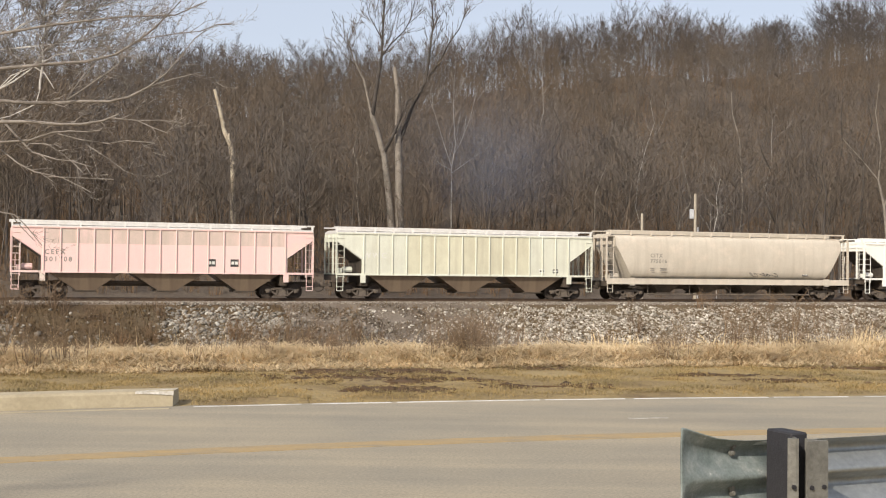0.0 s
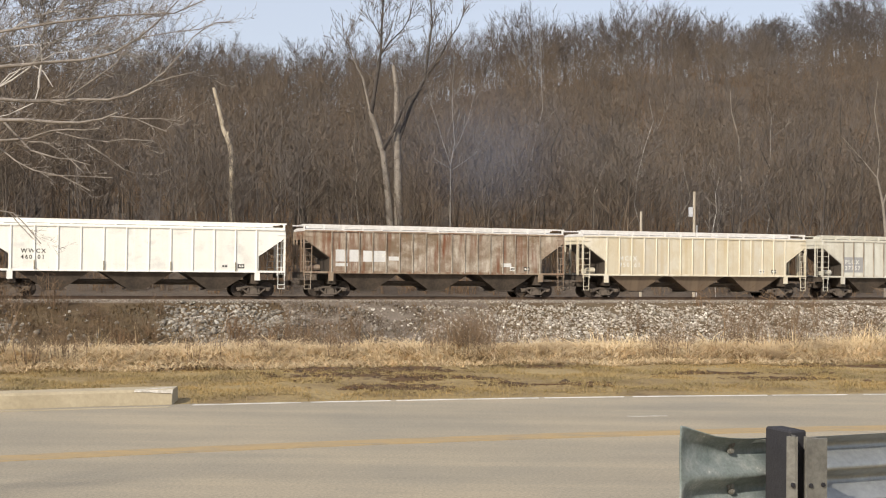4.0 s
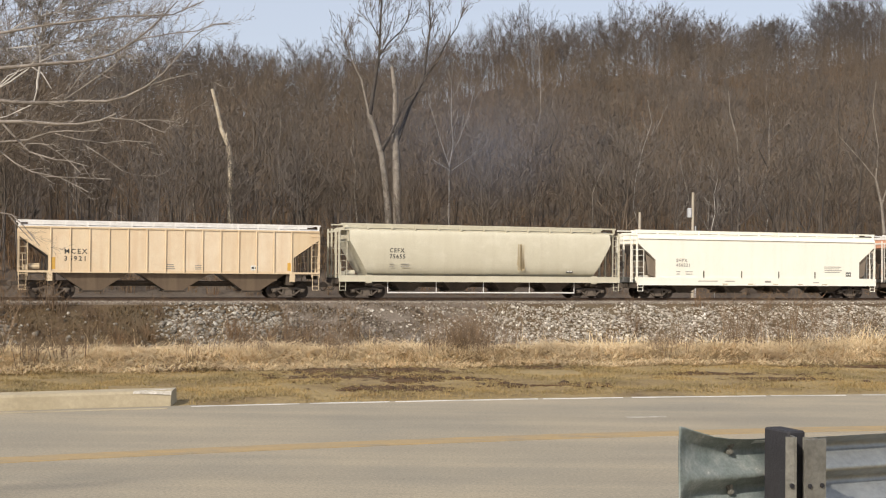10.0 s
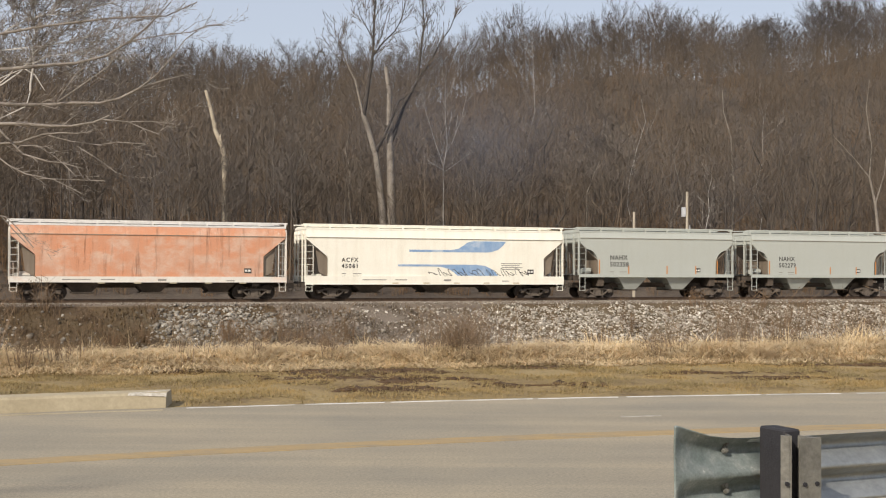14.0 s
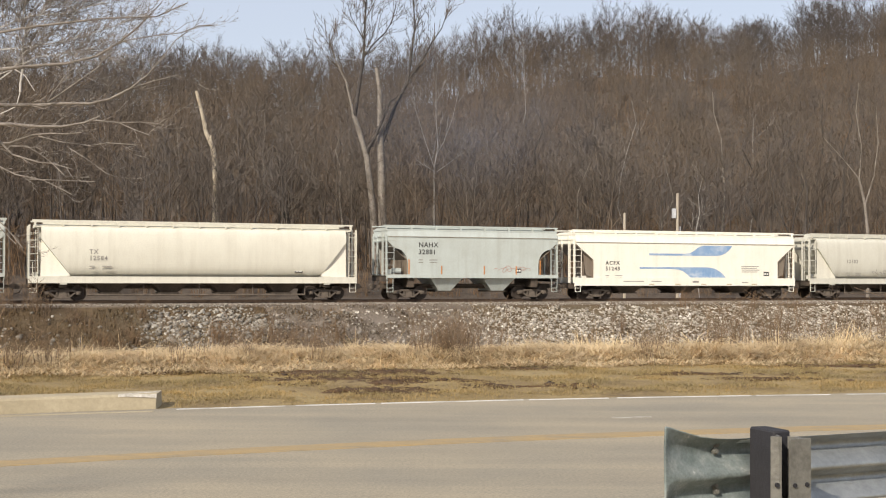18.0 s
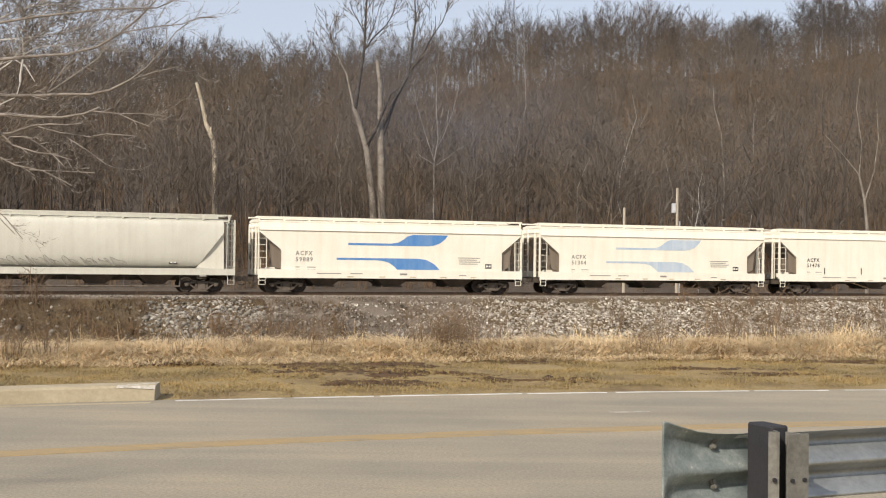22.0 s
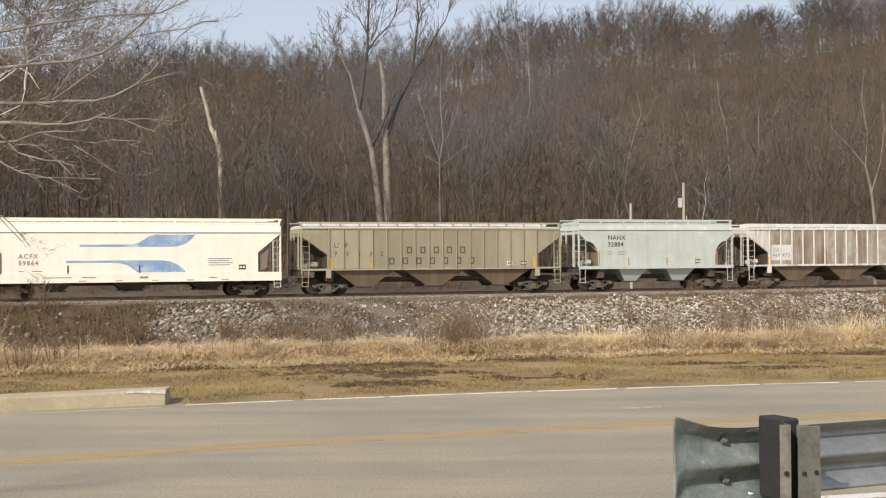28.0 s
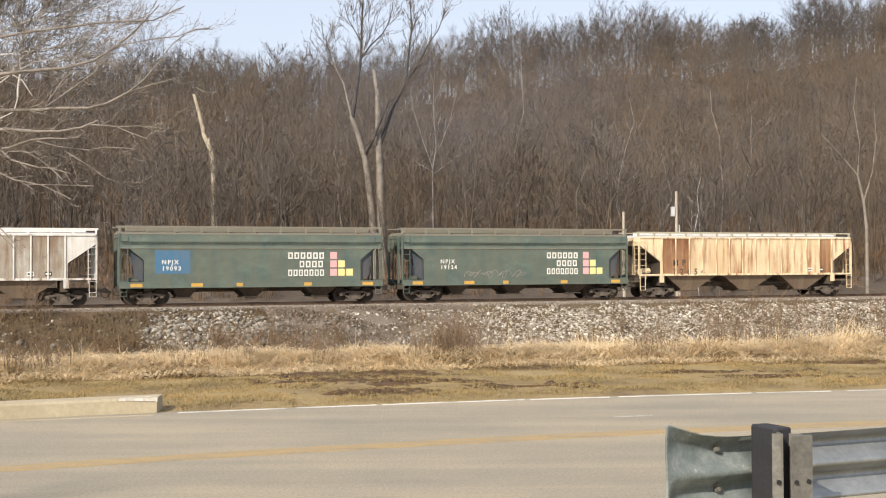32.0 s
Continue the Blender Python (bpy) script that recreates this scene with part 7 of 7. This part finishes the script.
    for x, y, lx, ly, n in BARE:
        for i in range(n * 14):
            qx, qy = x + rnd.gauss(0, lx), y + rnd.gauss(0, ly)
            sc = rnd.uniform(0.010, 0.03) if rnd.random() < 0.85 else rnd.uniform(0.03, 0.075)
            spots.append((rnd.randrange(6), qx, qy, height(qx, qy) - sc * 0.12, rnd.uniform(0, 6.28), sc, rnd.gauss(0, 0.2)))
    scatter("earth_clods", kinds, spots, SOIL, "dark brown clods of turned earth on the verge", "earth")


build_grass()

# ---- guardrail ----
def build_guardrail():
    """Seen from behind: beam with two hollows, flattened flared end, and a post with block."""
    rail = thing("guardrail", "weathered galvanized guardrail end with a flared terminal and dark block", "guardrail", at=pose(1.905, 5.8, 0.0, 0, 0, 22.5))
    prof = [(0.0, 0.0), (0.012, -0.006), (0.078, -0.040), (0.083, -0.060), (0.075, -0.078), (0.008, -0.135), (0.0, -0.150), (0.008, -0.165), (0.076, -0.200), (0.083, -0.215), (0.076, -0.235), (0.012, -0.295), (0.0, -0.312)]

    def sweep(stations, name, mat):
        bm = bmesh.new()
        rings = []
        for x, dy, flat, top, tall in stations:
            k = tall / 0.312
            ring = [bm.verts.new((x, dy + p[0] * flat, top + p[1] * k)) for p in prof]
            ring += [bm.verts.new((x, dy + p[0] * flat + 0.005, top + p[1] * k)) for p in reversed(prof)]
            rings.append(ring)
        n = len(rings[0])
        for a, b in zip(rings, rings[1:]):
            for i in range(n):
                bm.faces.new((a[i], a[(i + 1) % n], b[(i + 1) % n], b[i]))
        bm.faces.new(rings[0])
        bm.faces.new(rings[-1][::-1])
        ob = part(name, bm, mat, rail)
        ob.data.polygons.foreach_set("use_smooth", [True] * len(ob.data.polygons))
        return ob
    sweep([(x, 0, 1, 0.660, 0.312) for x in (-0.52, -0.2, 0.5, 2.0, 3.8, 7.6)], "beam", ZINC)
    flare = sweep([(-0.38, -0.012, 1, 0.668, 0.330), (-0.53, -0.012, 1, 0.668, 0.334), (-0.60, -0.012, 0.95, 0.670, 0.340), (-0.67, -0.016, 0.85, 0.676, 0.352), (-0.75, -0.022, 0.74, 0.688, 0.370), (-0.82, -0.030, 0.62, 0.708, 0.400), (-0.89, -0.038, 0.40, 0.728, 0.440), (-0.925, -0.042, 0.22, 0.740, 0.480), (-0.942, -0.044, 0.10, 0.744, 0.560), (-0.952, -0.044, 0.06, 0.744, 0.600)], "flared_end", ZINC_OLD)
    for x, z in ((-0.625, 0.640), (-0.630, 0.610), (-0.630, 0.455), (-0.625, 0.430)):
        bm = bmesh.new()
        rod(bm, (x, 0.055, z), (x, 0.028, z), 0.010, 6)
        rod(bm, (x, 0.050, z), (x, 0.038, z), 0.016, 8)
        part("bolt", bm, ZINC_POST, flare)
    for x in (0.0, 3.81, 7.62):
        bm = bmesh.new()
        prism(bm, [(-0.492 + x, -0.195), (-0.40 + x, -0.195), (-0.40 + x, -0.02), (-0.492 + x, -0.02)], 0.36, 0.722)
        for v in bm.verts:
            v.co.y, v.co.z = v.co.z, v.co.y
        part("spacer_block", bm, BLOCK, rail, "dark weathered spacer block", bevel=0.008)
        post = None
        for k, (q0, q1, t) in enumerate((((-0.470, -0.282), (-0.361, -0.282), 0.012), ((-0.540, -0.235), (-0.502, -0.262), 0.010), ((-0.502, -0.262), (-0.435, -0.10), 0.010), ((-0.44, -0.10), (-0.40, -0.268), 0.010))):
            bm = bmesh.new()
            d = Vector((q1[0] - q0[0], q1[1] - q0[1], 0))
            n = Vector((-d.y, d.x, 0)).normalized() * t
            top = 0.696 if k in (0, 3) else 0.706
            pts = [Vector((*q0, 0)), Vector((*q1, 0)), Vector((*q1, 0)) + n, Vector((*q0, 0)) + n]
            lo = [bm.verts.new((p.x + x, p.y, -0.7)) for p in pts]
            hi = [bm.verts.new((p.x + x, p.y, top)) for p in pts]
            for i in range(4):
                bm.faces.new((lo[i], lo[(i + 1) % 4], hi[(i + 1) % 4], hi[i]))
            bm.faces.new(lo[::-1])
            bm.faces.new(hi)
            if k == 0:
                post = part("post", bm, ZINC_POST, rail, "stained galvanized steel post")
            else:
                part("post_flange" if k == 1 else "post_web", bm, ZINC_POST, post)
        for a, z, b in ((-0.525, 0.50, -0.262), (-0.450, 0.497, -0.286), (-0.385, 0.497, -0.286)):
            bm = bmesh.new()
            rod(bm, (a + x, b - 0.004, z), (a + x, b + 0.006, z), 0.010, 8)
            part("bolt_hole", bm, BLOCK, post)
    # a dry stalk leaning on the post
    bm = bmesh.new()
    pts = [(-0.54, -0.40, 0.0), (-0.52, -0.38, 0.25), (-0.48, -0.36, 0.38), (-0.42, -0.35, 0.44), (-0.38, -0.35, 0.455)]
    for a, b in zip(pts, pts[1:]):
        rod(bm, a, b, 0.0035, 5, 0.003)
    stalk = new("dry_stalk", finish(bm, "dry_stalk", DRYGRASS))
    stalk.matrix_basis = pose(1.905, 5.8, -0.05, 0, 0, 22.5)
    tagged(stalk, "single dry grass stalk leaning by the guardrail post", "grass stalk")


build_guardrail()


# ---- poles behind the track ----
def build_poles():
    for px, depth, ztop, r, nm in ((446, 104.0, 7.95, 0.12, 1), (352, 104.0, 6.25, 0.12, 0)):
        x, y, _ = place(px, 0, depth)
        z0 = height(x, y) - 0.2
        pole = thing("utility_pole", "short pale timber pole beside the track" if not nm else "pale timber utility pole with a grey box", "utility pole", at=(x, y, z0))
        bm = bmesh.new()
        rod(bm, (0, 0, 0), (0, 0, ztop - z0), r * 1.1, 10, r * 0.9)
        part("shaft", bm, POLEWOOD, pole)
        if nm:
            bm = bmesh.new()
            box(bm, -0.46, -0.14, -0.2, 0.2, ztop - z0 - 2.1, ztop - z0 - 1.3)
            part("equipment_box", bm, GREYBOX, pole, "grey metal box", bevel=0.03)
            bm = bmesh.new()
            rod(bm, (0.22, -0.05, 0), (0.22, -0.05, ztop - z0 - 2.8), 0.05, 6)
            part("conduit", bm, GREYBOX, pole)


build_poles()


# ---- bird over the ridge ----
def build_bird():
    """A dark gliding bird, nose towards -x."""
    bird = thing("bird", "dark bird gliding low over the wooded ridge", "bird")
    bm = bmesh.new()
    bmesh.ops.create_uvsphere(bm, u_segments=10, v_segments=6, radius=1.0)
    for v in bm.verts:
        v.co = Vector((v.co.x * 0.32, v.co.y * 0.10, v.co.z * 0.10))
    part("body", bm, FEATHER, bird)
    for s in (-1, 1):
        bm = bmesh.new()
        pts = [(-0.14, 0.06, 0.05), (-0.20, 0.45, 0.16), (-0.10, 0.85, 0.20), (0.05, 0.80, 0.20), (0.10, 0.42, 0.15), (0.14, 0.06, 0.04)]
        top = [bm.verts.new((x, s * y, z + 0.012)) for x, y, z in pts]
        low = [bm.verts.new((x, s * y, z - 0.012)) for x, y, z in pts]
        bm.faces.new(top)
        bm.faces.new(low[::-1])
        for i in range(6):
            j = (i + 1) % 6
            bm.faces.new((top[j], top[i], low[i], low[j]))
        part("wing", bm, FEATHER, bird)
    bm = bmesh.new()
    prism(bm, [(0.24, -0.012), (0.52, -0.012), (0.52, 0.012), (0.24, 0.02)], -0.08, 0.08)
    part("tail", bm, FEATHER, bird)
    return bird


BIRD = build_bird()


# ---- thin blue exhaust smoke before the woods ----
def smoke_material():
    m, nt, b = shader("thin_blue_smoke")
    c = nt.nodes.new("ShaderNodeTexCoord")
    mp = nt.nodes.new("ShaderNodeMapping")
    mp.inputs["Scale"].default_value = (1, 0, 1)
    nt.links.new(c.outputs["Object"], mp.inputs["Vector"])
    g = nt.nodes.new("ShaderNodeTexGradient")
    g.gradient_type = "SPHERICAL"
    nt.links.new(mp.outputs[0], g.inputs["Vector"])
    thin = mix(nt, 1.0, ramp(nt, g.outputs["Fac"], [(0.0, (0, 0, 0)), (0.8, (0.021,) * 3)]), ramp(nt, noise_node(nt, c.outputs["Object"], 2.2, 3), [(0.3, (0.35,) * 3), (0.7, (1, 1, 1))]), "MULTIPLY")
    b.inputs["Base Color"].default_value, b.inputs["Roughness"].default_value = (0.24, 0.34, 0.56, 1), 1.0
    b.inputs["Specular IOR Level"].default_value = 0.0
    t = nt.nodes.new("ShaderNodeBsdfTransparent")
    sh = nt.nodes.new("ShaderNodeMixShader")
    nt.links.new(thin, sh.inputs[0])
    nt.links.new(t.outputs[0], sh.inputs[1])
    nt.links.new(b.outputs[0], sh.inputs[2])
    nt.links.new(sh.outputs[0], nt.nodes["Material Output"].inputs["Surface"])
    return m


def build_smoke():
    """Soft lens-shaped puffs; object space is a unit ball, stretched by the mesh's own size."""
    mat = smoke_material()
    puffs = []
    for x, y, z, a, b, drift in ((4.2, 100.0, 9.2, 6.0, 4.6, (-0.06, 0.12)), (2.2, 101.5, 11.5, 7.5, 6.5, (-0.22, 0.16)), (6.0, 103.0, 11.0, 8.0, 6.0, (0.14, 0.16))):
        bm = bmesh.new()
        bmesh.ops.create_uvsphere(bm, u_segments=32, v_segments=18, radius=1.0)
        for v in bm.verts:
            v.co.y *= 0.25
        me = finish(bm, "smoke_puff", mat)
        me.polygons.foreach_set("use_smooth", [True] * len(me.polygons))
        ob = tagged(new("smoke_puff", me), "thin blue exhaust smoke drifting before the woods", "smoke", "drifting smoke", "stuff")
        ob.scale = (a, a, b)
        ob.visible_shadow = False
        puffs.append((ob, (x, y, z), drift))
    return puffs


SMOKE = build_smoke()


# ---- movement ----
def motions():
    # the bird glides across to the west and out of sight behind the near limbs
    walk(BIRD, [(t, pose(x, 450, z, roll, 0, 0)) for t, x, z, roll in ((0, 18, 104, 4), (3, -13, 97.5, 4), (5.6, -41.9, 92.4, 6), (6.5, -51.6, 90.0, 3), (7.1, -57.9, 89.4, -3), (7.8, -65.5, 89.8, 2), (8.4, -72.5, 89.9, 5), (9, -79.1, 91.1, 8), (12, -112, 97, 5), (32, -330, 140, 5))])
    # the smoke drifts apart and away
    for ob, (x, y, z), (dx, dz) in SMOKE:
        walk(ob, [(t, pose(x + dx * t, y, z + dz * t)) for t in (0.0, 8.0, 16.0, 24.0, 32.0)])
    stops = [0.0, 0.1, 0.5] + [float(i) for i in range(1, 32)] + [31.5, 31.9, 32.0]
    for car, mid, wheels in TRAIN:
        rows = []
        for t in stops:
            u = along(mid, t)
            rows.append((t, pose(*xy(u, 1.55), RAIL, 0, 0, math.degrees(TH))))
        walk(car, rows)
        # the wheels roll while the car is near
        near = [t for t in (i / 30 for i in range(961)) if -42 < along(mid, t) < 54]
        if not near:
            continue
        for w in wheels:
            at = w.location.copy()
            turns = [(t, Matrix.Translation(at) @ Matrix.Rotation(along(0, t) / 0.457, 4, "Y")) for t in near]
            if near[0] > 0.01:
                turns.insert(0, (0.0, turns[0][1]))
            if near[-1] < 31.99:
                turns.append((32.0, turns[-1][1]))
            walk(w, turns)


motions()
